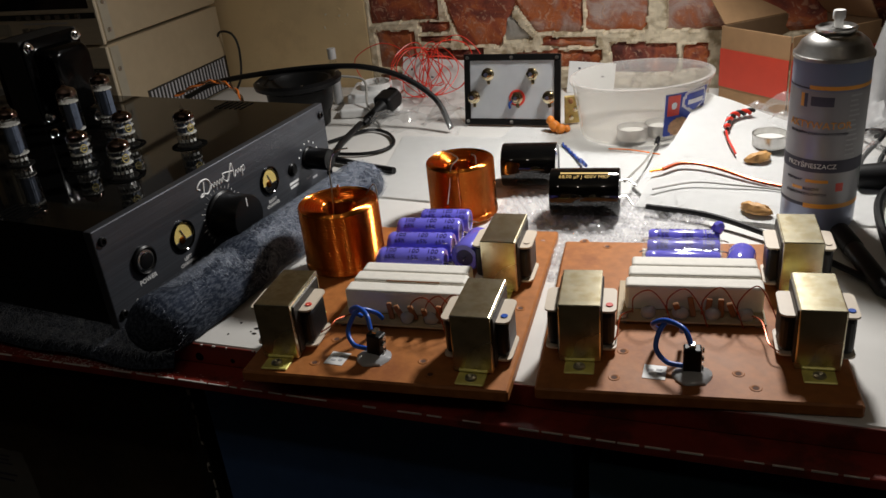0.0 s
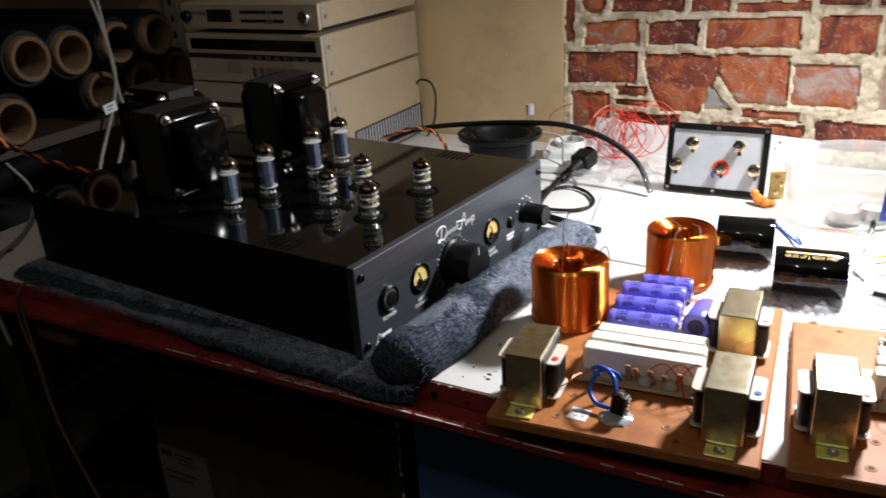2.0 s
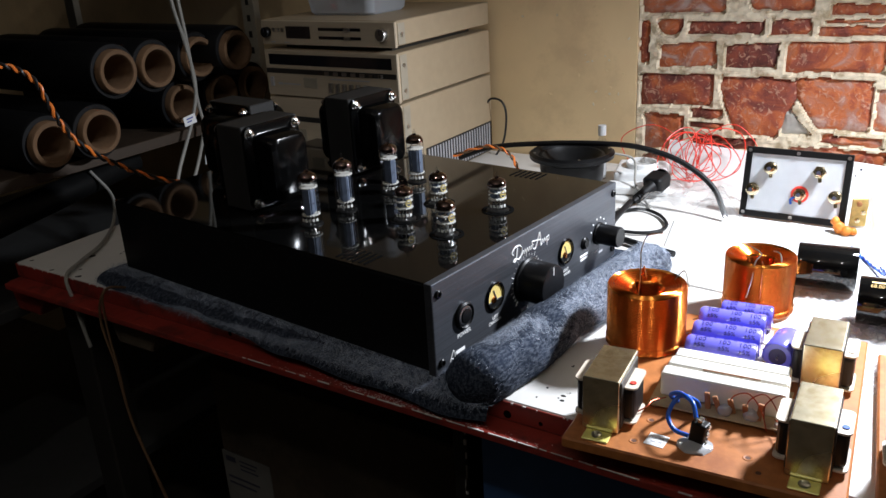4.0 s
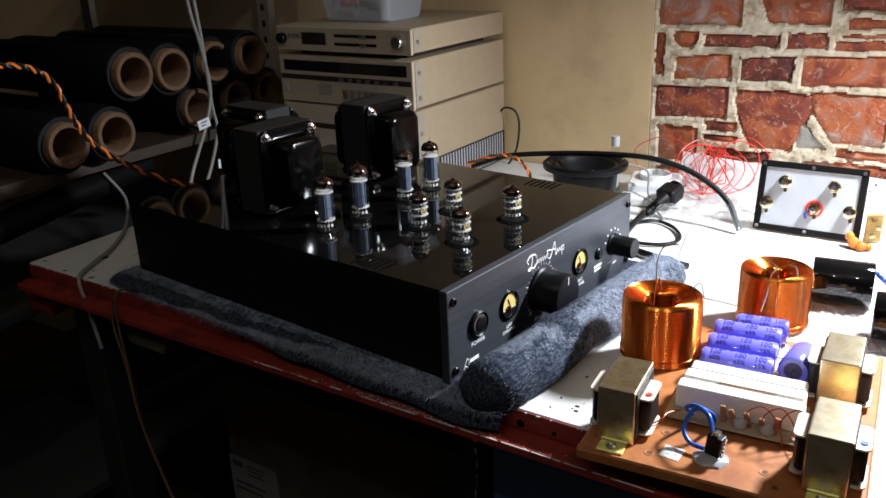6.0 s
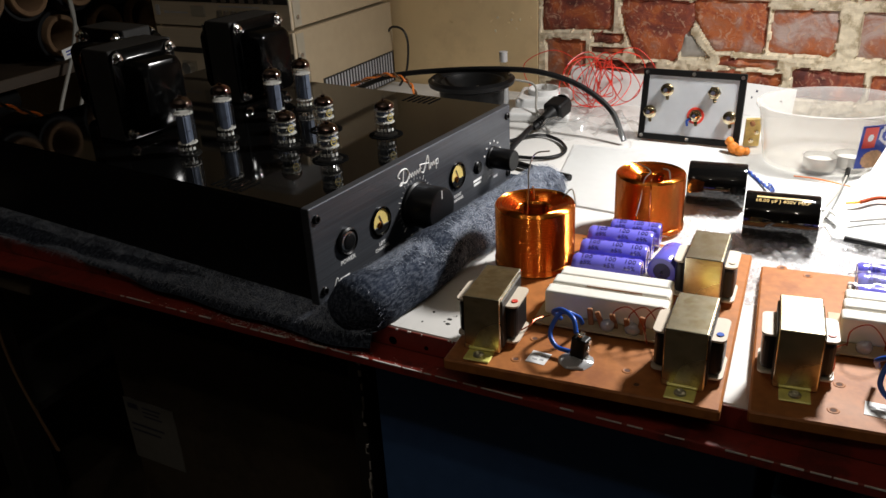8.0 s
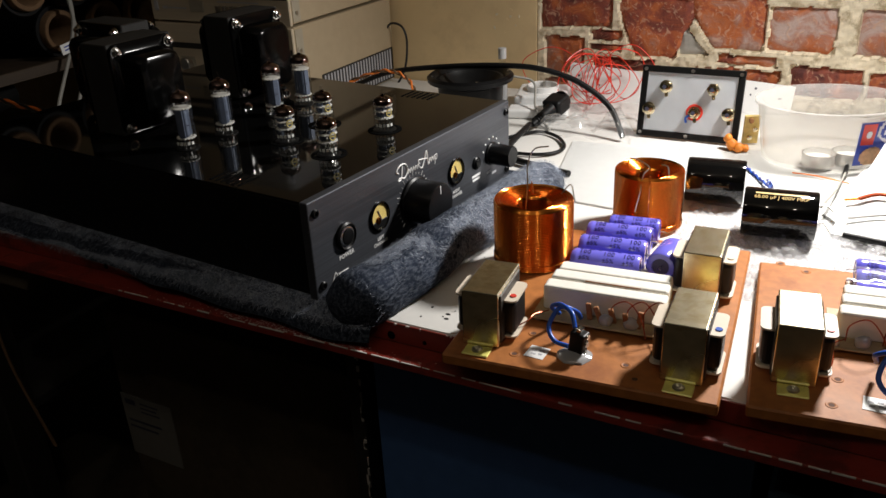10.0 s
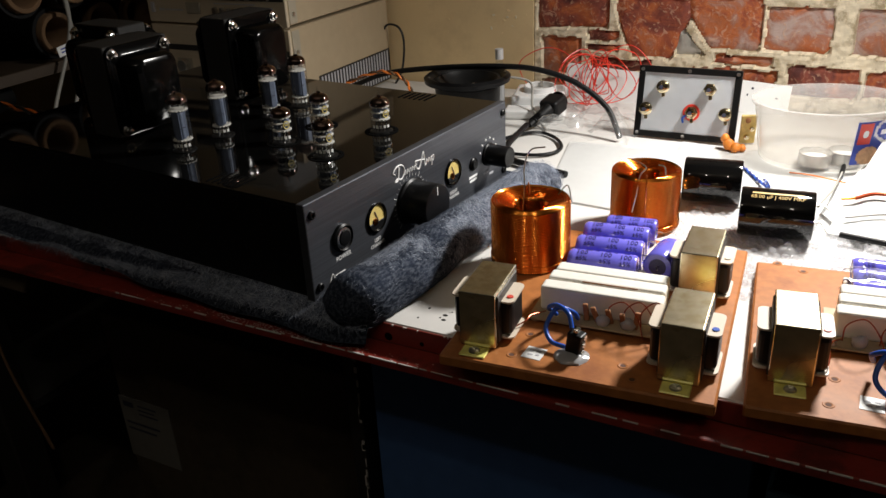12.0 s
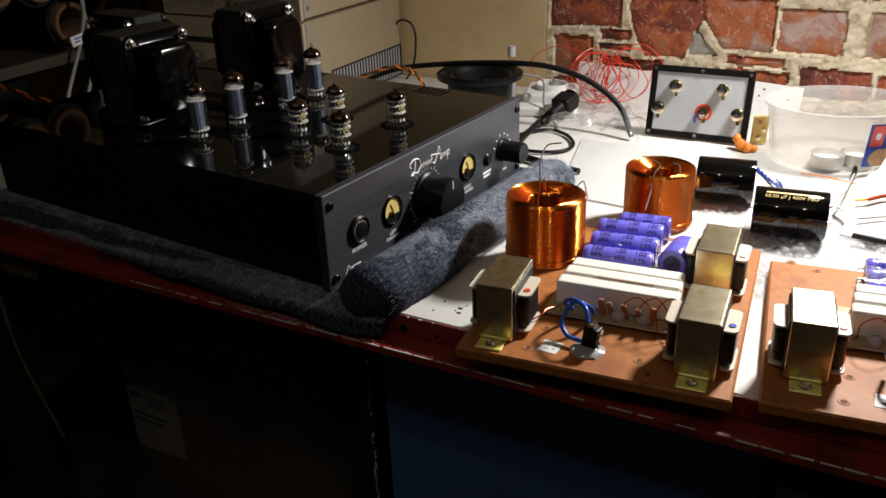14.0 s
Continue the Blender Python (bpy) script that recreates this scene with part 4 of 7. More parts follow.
# ---- crossover boards ----
def flange(x1, y1, z0, z1, r):
    """A flat plate with rounded corners."""
    bm = box(-x1, x1, -y1, y1, z0, z1)
    upright = [e for e in bm.edges if (e.verts[0].co - e.verts[1].co).xy.length < 1e-6]
    bmesh.ops.bevel(bm, geom=upright, offset=r, segments=4, affect="EDGES", profile=0.5)
    return crease(bm, 40)


def inductor(parent, x, y, turn, dot, d):
    """An iron-core choke: bent metal frame with feet, laminated core, taped bobbin."""
    m = pose(x, y, 0.010, 0, 0, turn)
    w, h = 0.0300, 0.0485
    bm = box(-w / 2, w / 2, -d / 2, d / 2, 0.0010, h, 0.0009, 2)
    fr = part("choke", bm, "brass_zinc", parent, "iron-core choke in a yellowish zinc-plated frame", m)
    part("core", box(-w / 2 - 0.0012, w / 2 + 0.0012, -d / 2 + 0.004, d / 2 - 0.004, 0.003, h - 0.0030, 0.0008), "core_iron", fr, "dark laminated core")
    for s in (-1, 1):
        bm = box(-0.0108, 0.0108, -0.0085, 0.0062, 0.0, 0.0015, 0.0007)
        ft = part("foot_plate", bm, "zinc_yellow", fr, "shiny yellow zinc mounting foot", pose(0, s * (d / 2 + 0.0075), 0.0002))
        part("screw", lathe([(0.0046, 0.0013), (0.0042, 0.0030), (0.0024, 0.0038), (0.0012, 0.0034), (0, 0.0026)], 14), "steel", ft, m=pose(0, -0.001, 0))
        part("foot_rib", box(-0.0112, 0.0112, -0.0012, 0.0012, 0.0008, 0.0034, 0.0008), "zinc_yellow", fr, m=pose(0, s * (d / 2 + 0.0005), 0.0004))
        part("bobbin_top", flange(0.0066, 0.0172, 0.0365, 0.0380, 0.0046), "bobbin", fr, "cream plastic bobbin end", m=pose(s * (w / 2 + 0.0045), 0, 0))
        part("bobbin_base", flange(0.0066, 0.0172, 0.0045, 0.0060, 0.0046), "bobbin", fr, m=pose(s * (w / 2 + 0.0045), 0, 0))
        part("winding_tape", box(-0.0078, 0.0078, -0.0160, 0.0160, 0.0062, 0.0366, 0.0045, 3), "tape", fr, "black tape round the winding", pose(s * (w / 2 + 0.0018), 0, 0))
    part("paint_dot", lathe([(0.0028, 0.0382), (0.0026, 0.0388), (0, 0.0388)], 10), dot, fr, m=pose(w / 2 + 0.006, -0.008, 0))
    return fr


def cement_resistor(parent, y, z, x0, x1):
    bm = box(x0, x1, y - 0.0080, y + 0.0080, 0, 0.0222, 0.0026, 3)
    r = part("cement_resistor", bm, "ceramic", parent, "chalky white cement power resistor", pose(0, 0, z))
    if abs(y - 0.110) < 0.003:
        part("rust_streak", box(x0 + 0.030, x1 - 0.022, y - 0.0085, y - 0.0076, 0.0212, 0.0222, 0.0003), "rust", r, "rusty streak")
    return r


def film_capacitor(parent, m, l, r, words=True):
    prof = [(0, -l / 2), (r * 0.62, -l / 2), (r * 0.70, -l / 2 + 0.0008), (r * 0.86, -l / 2 - 0.0004), (r, -l / 2 + 0.0022), (r, -l / 2 + 0.006), (r * 0.965, -l / 2 + 0.0075), (r, -l / 2 + 0.009), (r, l / 2 - 0.002), (r * 0.90, l / 2), (r * 0.60, l / 2), (r * 0.58, l / 2 - 0.001), (0, l / 2 - 0.001)]
    c = part("capacitor", lathe(prof, 28), "purple", parent, "purple sleeved electrolytic capacitor", m)
    part("end_disc", lathe([(0, l / 2 - 0.0006), (r * 0.56, l / 2 - 0.0006)][::-1], 20), "purple_dark", c)
    part("lead", tube([(0, 0, l / 2 - 0.001), (0, 0, l / 2 + 0.004), (0.002, 0.001, l / 2 + 0.008)], 0.0006, 6, 4), "tin_wire", c)
    part("lead", tube([(0, 0, -l / 2 + 0.001), (0, 0, -l / 2 - 0.004), (0.001, -0.001, -l / 2 - 0.007)], 0.0006, 6, 4), "tin_wire", c)
    if words:
        run, nrm = Vector((0, 0, 1)), Vector((math.cos(radians(166)), math.sin(radians(166)), 0))
        bars([(-0.024 + 0.0085 * q, -0.024 + 0.0085 * q + 0.0030 + 0.0022 * (q % 2), 0.0, 0.0014) for q in range(6)], "purple_dark", c, Matrix.Translation(nrm * (r + 0.0001)) @ Matrix((run, nrm.cross(run), nrm)).transposed().to_4x4(), "print_dash")
        for k, off in enumerate((-0.30, 0.05, 0.34)):
            for a, body in ((190 + 3 * k, "100"), (221 + 3 * k, "±5%")):
                nrm = Vector((math.cos(radians(a)), math.sin(radians(a)), 0))
                run = Vector((0, 0, 1))
                up = nrm.cross(run)
                mm = Matrix.Translation(nrm * (r + 0.00015) + run * off * l) @ Matrix((run, up, nrm)).transposed().to_4x4()
                letters(body, 0.0072 if body == "100" else 0.0060, "purple_dark", c, mm, "print", depth=0.0001)
    return c


def board_hole(parent, x, y):
    h = part("hole", lathe([(0.0044, 0.0099), (0.0038, 0.0104), (0.0028, 0.0104), (0.0022, 0.0101)], 16), "hardboard", parent, "raised burr round a drilled hole", m=pose(x, y, 0))
    part("hole_inside", lathe([(0.0024, 0.0101), (0, 0.0101)], 12), "board_dark", h)


def crossover(m, w, d, variant):
    label = "brown hardboard crossover with chokes, white resistors and purple capacitors"
    cb = thing("crossover_board", m, label, "crossover", "crossover boards on the bench")
    part("board", box(0, w, 0, d, 0.0, 0.0100, 0.0015), "hardboard", cb, "brown hardboard base")
    A_ = variant == "A"
    deep = 0.058 if A_ else 0.0545
    inductor(cb, 0.0255 if A_ else 0.0292, 0.0490 if A_ else 0.0622, 1, "red_pad", deep)
    inductor(cb, 0.1825 if A_ else 0.1930, 0.0483 if A_ else 0.0652, -1, "blue_wire", deep)
    inductor(cb, 0.1785 if A_ else 0.1950, 0.1690 if A_ else 0.1680, -1, "bobbin", deep)
    rx0, rx1 = (0.0575, 0.1590) if A_ else (0.0600, 0.1640)
    yb = 0.0945 if A_ else 0.1130
    # strip of circuit board under the resistors
    pc = part("circuit_strip", box(rx0 - 0.006, rx1 + 0.001, yb - 0.024, yb + 0.040, 0.0130, 0.0146, 0.0004), "pcb", cb, "tan circuit board strip")
    for x in (rx0 - 0.001, rx1 - 0.004):
        part("standoff", lathe([(0.0034, 0.0100), (0.0034, 0.0131)], 10), "steel", cb, m=pose(x, yb - 0.018, 0))
        part("strip_screw", lathe([(0.0035, 0.0146), (0.003, 0.0168), (0, 0.0172)], 12), "steel", cb, m=pose(x, yb - 0.018, 0))
    for k in range(3):
        cement_resistor(cb, yb + 0.0162 * k, 0.0146 + (0.0 if k == 0 else 0.0015), rx0 + 0.002 * k, rx1 - 0.001 * k)
    bars([(-0.008, -0.006, 0.004, 0.0014), (-0.004, -0.002, 0.004, 0.0014), (0.001, 0.003, 0.004, 0.0014), (-0.007, 0.003, 0.0, 0.0012)], "ink_grey", cb, pose(rx0 + 0.047, yb - 0.0077, 0.028, 90, 0, 0), "resistor_print")
    random.seed(3 if A_ else 8)
    for k in range(5):
        x = rx0 + 0.042 + 0.010 * k
        part("small_resistor", box(-0.0022, 0.0022, -0.0015, 0.0015, 0.0, 0.0155, 0.0008, 2), "rust", cb, "small brown resistor", pose(x, yb - 0.013 - 0.004 * random.random(), 0.0148, random.uniform(-25, 25), random.uniform(-22, 22), 0))
    for k in range(2 if A_ else 4):
        bm = bmesh.new()
        bmesh.ops.create_icosphere(bm, subdivisions=2, radius=0.0062)
        for v in bm.verts:
            v.co = Vector((v.co.x, v.co.y * 0.8, v.co.z * 1.0)) * (1 + 0.2 * noise.noise(v.co * 300 + Vector((k * 7, 0, 0))))
        part("glue_blob", bm, "glue", cb, "milky hot-melt glue", pose(rx0 + (0.056 + 0.02 * k if A_ else 0.018 + 0.024 * k), yb - 0.0165, 0.0180))
    # thin enamelled wires
    z = 0.016
    for k in range(3 if A_ else 4):
        x = rx0 + (0.060 + 0.013 * k if A_ else 0.006 + 0.026 * k)
        part("enamel_wire", tube([(x, yb - 0.014, z), (x + 0.001, yb - 0.018, z + 0.016), (x + 0.013, yb - 0.019, z + 0.023 + 0.002 * k), (x + 0.024, yb - 0.020, z + 0.011), (x + 0.030, yb - 0.026, z - 0.004)], 0.00055, 6, 8), "enamel_wire", cb, "thin red enamelled wire")
    for s, xa in ((1, 0.049), (-1, 0.168)):
        part("enamel_wire", tube([(xa, 0.048, 0.018), (xa + s * 0.006, 0.056, 0.020), (xa + s * 0.008, yb - 0.03, 0.021), (xa + s * 0.016, yb - 0.016, 0.0185)], 0.00055, 6, 8), "enamel_wire", cb)
    # terminal block, glued on its end, with blue leads
    sx, sy = (0.1000, 0.0340) if A_ else (0.1085, 0.0290)
    tb = part("terminal_block", box(-0.0062, 0.0062, -0.0050, 0.0050, 0.010, 0.0310, 0.0012, 2), "black_plastic", cb, "black terminal block stuck on its end", pose(sx, sy, 0, 0, 6 if A_ else 0, -14 if A_ else 0))
    for z in (0.014, 0.022, 0.029):
        part("clamp_screw", lathe([(0.0024, 0), (0.0022, 0.0012), (0.0006, 0.0012), (0, 0.0006)], 10), "chrome", tb, m=pose(0.0066, 0.0, z, 0, 90, 0))
    part("solder_tag", box(-0.0020, 0.0020, -0.0030, 0.0030, 0.0310, 0.0345, 0.0006), "chrome", tb)
    bm = bmesh.new()
    bmesh.ops.create_uvsphere(bm, u_segments=20, v_segments=10, radius=1)
    for v in bm.verts:
        k = 1 + 0.14 * noise.noise(v.co * 2.0)
        v.co = Vector((v.co.x * 0.0140 * k, v.co.y * 0.0125 * k - 0.004, max(v.co.z, -0.05) * 0.0042))
    part("glue_pool", bm, "glue", cb, "grey glue puddle", pose(sx, sy, 0.0102))
    for k, e in enumerate((0.0, 0.006)):
        pts = [(sx - 0.001 + e * 0.4, sy, 0.033), (sx - 0.006, sy + 0.008, 0.041 - e), (sx - 0.018 + e, sy + 0.020, 0.040 - e), (sx - 0.027 + e, sy + 0.026, 0.033), (sx - 0.024, sy + 0.038, 0.021)] if k == 0 else [(sx - 0.006, sy - 0.001, 0.0160), (sx - 0.018, sy + 0.002, 0.0170), (sx - 0.025, sy + 0.011, 0.0240), (sx - 0.019, sy + 0.022, 0.036), (sx - 0.008, sy + 0.030, 0.0300), (sx - 0.006, sy + 0.038, 0.0200)]
        part("blue_lead", tube(pts, 0.00190, 10, 10), "blue_wire", cb, "blue insulated lead")
    st = part("sticker", box(-0.0080, 0.0080, -0.0085, 0.0085, 0.0100, 0.0104, 0.00015), "sticker", cb, "small white sticker", pose(0.0712 if A_ else 0.083, 0.0255 if A_ else 0.0268, 0, 0, 0, -6))
    bars([(-0.005, -0.001, 0.002, 0.0022), (0.001, 0.005, 0.003, 0.0020), (-0.004, 0.0, -0.003, 0.0018), (0.002, 0.005, -0.002, 0.0022)], "ink_grey", st, pose(0, 0, 0.0104))
    for x, y in ((0.055, 0.018), (0.060, 0.052), (0.150, 0.014), (0.052, 0.075), (0.140, 0.030), (0.040, 0.225), (0.018, 0.236), (0.200, 0.115)):
        if x < w - 0.01:
            board_hole(cb, x, y)
    cr = 0.0114 if A_ else 0.0102
    if A_:
        for k in range(3):
            film_capacitor(cb, pose(0.0935 - 0.0006 * k, 0.162 + 0.032 * k, 0.0242, 0, 90, 2), 0.061, 0.0136)
        film_capacitor(cb, pose(0.1015, 0.2530, 0.0230, 0, 90, 2), 0.048, 0.0124)
        part("spacer", box(0.066, 0.128, 0.158, 0.255, 0.0099, 0.0108, 0.0003), "bobbin", cb, "pale strip under the capacitors")
        film_capacitor(cb, pose(0.1435, 0.1890, 0.0262, 86, 0, -7), 0.044, 0.0136)
        part("enamel_wire", tube([(0.147, 0.196, 0.028), (0.156, 0.192, 0.040), (0.166, 0.176, 0.036), (0.170, 0.168, 0.020)], 0.00055, 6, 8), "enamel_wire", cb)
    else:
        for k in range(3):
            film_capacitor(cb, pose(0.1055 + 0.001 * k, 0.1690 + 0.0212 * k, 0.0100 + cr + 0.004, 0, 90, 0), 0.060, cr, words=k > 0)
        part("spacer", box(0.072, 0.140, 0.156, 0.216, 0.0100, 0.0138, 0.001), "bobbin", cb)
        bm = bmesh.new()
        n = 16
        g = [[bm.verts.new((0.072 + 0.066 * i / n, 0.152 + 0.060 * j / n, 0.0355 + 0.0022 * noise.noise((i * 0.5, j * 0.6, 2)) - 0.014 * abs(j / n - 0.5) ** 3 * 8)) for i in range(n + 1)] for j in range(n + 1)]
        for j in range(n):
            for i in range(n):
                bm.faces.new((g[j][i], g[j][i + 1], g[j + 1][i + 1], g[j + 1][i]))
        part("shrink_film", bm, "film", cb, "clear wrinkled film over the capacitors")
        film_capacitor(cb, pose(0.153, 0.178, 0.0215, 90, 0, -10), 0.030, 0.0115)
        part("sleeve_tail", box(-0.005, 0.005, -0.005, 0.005, 0.0, 0.012, 0.003), "purple", cb, m=pose(0.134, 0.214, 0.030, 10, 20, 30))
    return cb


crossover(pose(-0.193, 0.733, 0.0004, 0, 0, 4.5), 0.211, 0.264, "A")
crossover(pose(0.0345, 0.758, 0.0004, 0, 0, 6.5), 0.216, 0.236, "B")


def coil(name_label, where, r, h, turns, leads):
    """An air coil of copper wire: every layer and turn stands proud."""
    co = thing("copper_coil", where, name_label, "coil", "air-core copper coils")
    ri, dr = r * 0.44, r * 0.56 / 9
    prof = [(ri, 0.001)]
    step = (h - 0.002) / turns
    outer = []
    for i in range(turns):
        z0 = 0.001 + step * i
        k = r + 0.0007 if i < 4 else r
        outer += [(k - 0.0010, z0)] + [(k - 0.0008 + 0.0008 * math.sin(math.pi * q), z0 + step * (0.5 - 0.46 * math.cos(math.pi * q))) for q in (0.1, 0.3, 0.5, 0.7, 0.9)]
    top = []
    for i in range(9):
        a, b = r - dr * i, r - dr * (i + 1)
        zz = h - 0.0005 - 0.0009 * max(i - 2, 0)
        top += [(a - dr * 0.02, zz - 0.0013), (a - dr * 0.25, zz + 0.0002), ((a + b) / 2, zz + 0.0006), (b + dr * 0.25, zz + 0.0002)]
    inner = [(ri, h - 0.0075)]
    for i in range(turns - 4, 0, -1):
        inner += [(ri - 0.0004, 0.001 + step * (i - 0.5)), (ri, 0.001 + step * (i - 1))]
    part("winding", lathe([(ri, 0.001), *outer, *top, *inner], 96), "copper", co, "glossy copper wire winding")
    part("tie", tube([(r + 0.0008, 0, 0.012), (r + 0.0008, 0, h - 0.002), (r * 0.7, 0, h + 0.001), (ri, 0, h - 0.002)], 0.0008, 6, 6), "copper", co, m=pose(0, 0, 0, 0, 0, 115 if "tall" in name_label else -75))
    for pts in leads:
        part("lead_wire", tube(pts, 0.0007, 6, 8), "tin_wire", co, "tinned wire end")
    return co


coil("tall copper air coil with rolled wire layers on a hardboard", pose(-0.1905, 0.922, 0.0104, 0, 0, 0), 0.0378, 0.0615, 38,
     [[(-0.012, 0.010, 0.040), (-0.012, 0.014, 0.068), (-0.014, 0.020, 0.086), (-0.010, 0.026, 0.100), (0.004, 0.028, 0.104)], [(0.020, 0.020, 0.061), (0.028, 0.024, 0.070), (0.037, 0.010, 0.060)]])
coil("wide copper air coil standing on the bench top", pose(-0.1170, 1.061, 0.0030, 0, 0, 0), 0.0358, 0.0600, 38,
     [[(-0.026, 0.018, 0.062), (-0.016, 0.004, 0.067), (0.002, -0.012, 0.066), (0.001, -0.030, 0.063), (0.0, -0.0368, 0.045), (-0.004, -0.0368, 0.025)], [(0.010, 0.010, 0.062), (0.020, -0.008, 0.067), (0.024, -0.018, 0.062)]])


def big_capacitor(where, l, r, print_angle):
    cp = thing("film_capacitor", where, "large glossy black film capacitor lying on bubble wrap", "capacitor", "black film capacitors")
    lie = pose(0, 0, r, 0, 90, 0)
    part("case", lathe([(r * 0.88, -l / 2 + 0.001), (r * 0.97, -l / 2), (r, -l / 2 + 0.0015), (r, l / 2 - 0.0015), (r * 0.97, l / 2), (r * 0.88, l / 2 - 0.001)], 48), "black_gloss", cp, "glossy black sleeve", lie)
    for s in (-1, 1):
        part("end_seal", lathe([(r * 0.90, s * (l / 2 - 0.001)), (0, s * (l / 2 - 0.0014))][::s], 36), "glue" if s > 0 else "black_plastic", cp, "resin end", lie)
    body = "68.00 µF J 400V MKP"
    a = radians(print_angle)
    mm = Matrix.Translation((0, -math.sin(a) * (r + 0.0002), r + math.cos(a) * (r + 0.0002))) @ Matrix.Rotation(a, 4, "X")
    letters(body, 0.0058, "gold_ink", cp, mm, "gold_print")
    bars([(-0.024, 0.024, 0.0, 0.0022)], "gold_ink", cp, Matrix.Translation((0, -math.sin(a - 0.2) * (r + 0.0002), r + math.cos(a - 0.2) * (r + 0.0002))) @ Matrix.Rotation(a - 0.2, 4, "X"), "gold_line")
    return cp


cap_a = big_capacitor(pose(-0.064, 1.146, 0.002, 0, 0, 7), 0.061, 0.0245, -60)
cap_b = big_capacitor(pose(0.012, 1.073, 0.003, 0, 0, 6), 0.069, 0.0245, 30)
for i, (a, b) in enumerate((((0.034, 0.006, 0.034), (0.050, 0.004, 0.030)), ((0.034, -0.004, 0.020), (0.048, -0.010, 0.014)))):
    part("lead", tube([a, ((a[0] + b[0]) / 2, a[1] + 0.003, a[2]), b], 0.001, 8, 6), "tin_wire", cap_b, "stripped lead")


def cable(name, pts, r, material, label, category="cable", seg=8, n=10):
    return tagged(link(tube(pts, r, seg, n), name, material), label, category)


def twisted(name, pts, r, off, turns, mats, label):
    t = thing(name, pose(0, 0, 0), label, "wire")
    for k, mm in enumerate(mats):
        part("strand", twist(pts, r, off, turns, math.pi * k), mm, t)
    return t


twisted("twisted_wire", [(-0.012, 1.168, 0.026), (-0.010, 1.190, 0.010), (-0.030, 1.233, 0.004), (-0.056, 1.277, 0.004)], 0.0011, 0.0012, 7, ("blue_wire", "dark_blue_wire"), "thin blue twisted wire lying on paper")
cable("black_lead", [(0.048, 1.098, 0.030), (0.052, 1.133, 0.026), (0.057, 1.188, 0.018), (0.061, 1.267, 0.010), (0.061, 1.294, 0.009)], 0.0012, "grey_cable", "thin grey wire rising from the black capacitor", "wire")
cable("black_lead_end", [(0.061, 1.267, 0.010), (0.061, 1.294, 0.009)], 0.0028, "rubber", "black sleeved end of a thin wire", "wire")

# ---- papers and small things by the wall ----
sheet([(-0.243, 1.093, 0.0012), (-0.100, 1.080, 0.0012), (-0.140, 1.297, 0.0012), (-0.283, 1.297, 0.0012)], "paper", "paper_sheet", "blank white paper sheet lying on the bench", "paper", lambda u, v: 0.0012 + 0.0015 * u * v)
sheet([(-0.150, 1.150, 0.0006), (0.075, 1.130, 0.0006), (0.085, 1.335, 0.0006), (-0.140, 1.345, 0.0006)], "paper", "paper_sheet", "white paper sheet under the plate and coils", "paper", lambda u, v: 0.0008 * math.sin(5 * u + 2 * v) + 0.0008)
sheet([(0.059, 1.095, 0.0030), (0.225, 1.060, 0.0030), (0.235, 1.330, 0.010), (0.107, 1.360, 0.048)], "paper", "paper_sheet", "creased white sheet curling up against the tub", "paper", lambda u, v: 0.0010 * math.sin(9 * u + 5 * v) + 0.0012)
sheet([(0.048, 1.150, 0.0026), (0.090, 1.074, 0.0050), (0.170, 1.190, 0.0042), (0.105, 1.400, 0.0120)], "paper", "paper_sheet", "folded white sheet lying beneath another", "paper", lambda u, v: 0.0012 * math.sin(7 * u) + 0.001)
sheet([(0.255, 1.080, 0.0016), (0.330, 1.085, 0.0016), (0.335, 1.260, 0.0016), (0.262, 1.275, 0.0016)], "paper", "paper_sheet", "small white note under cables", "paper", lambda u, v: 0.002 * u)
# speaker terminal plate
pl = thing("terminal_plate", pose(-0.2096, 1.3528, 0.0022, 79, 0, 0), "silver speaker terminal plate in a black frame, leaning", "terminal plate")
PW, PH = 0.1347, 0.0955
for x0, x1, y0, y1 in ((0, PW, 0, 0.0085), (0, PW, PH - 0.0085, PH), (0, 0.0085, 0.0085, PH - 0.0085), (PW - 0.0085, PW, 0.0085, PH - 0.0085)):
    part("frame_bar", box(x0, x1, y0, y1, -0.002, 0.0045, 0.0008), "black_plastic", pl, "black plastic frame")
part("plate", box(0.006, PW - 0.006, 0.006, PH - 0.006, 0.0, 0.0026, 0.0005), "alu_plate", pl, "brushed aluminium plate")
for x, y in ((0.005, 0.005), (PW / 2, 0.0045), (PW - 0.005, 0.005), (0.005, PH - 0.005), (PW / 2, PH - 0.0045), (PW - 0.005, PH - 0.005)):
    part("screw", lathe([(0.0026, 0.0045), (0.0024, 0.0058), (0.0010, 0.0058), (0, 0.005)], 12), "steel", pl, m=pose(x, y, 0))
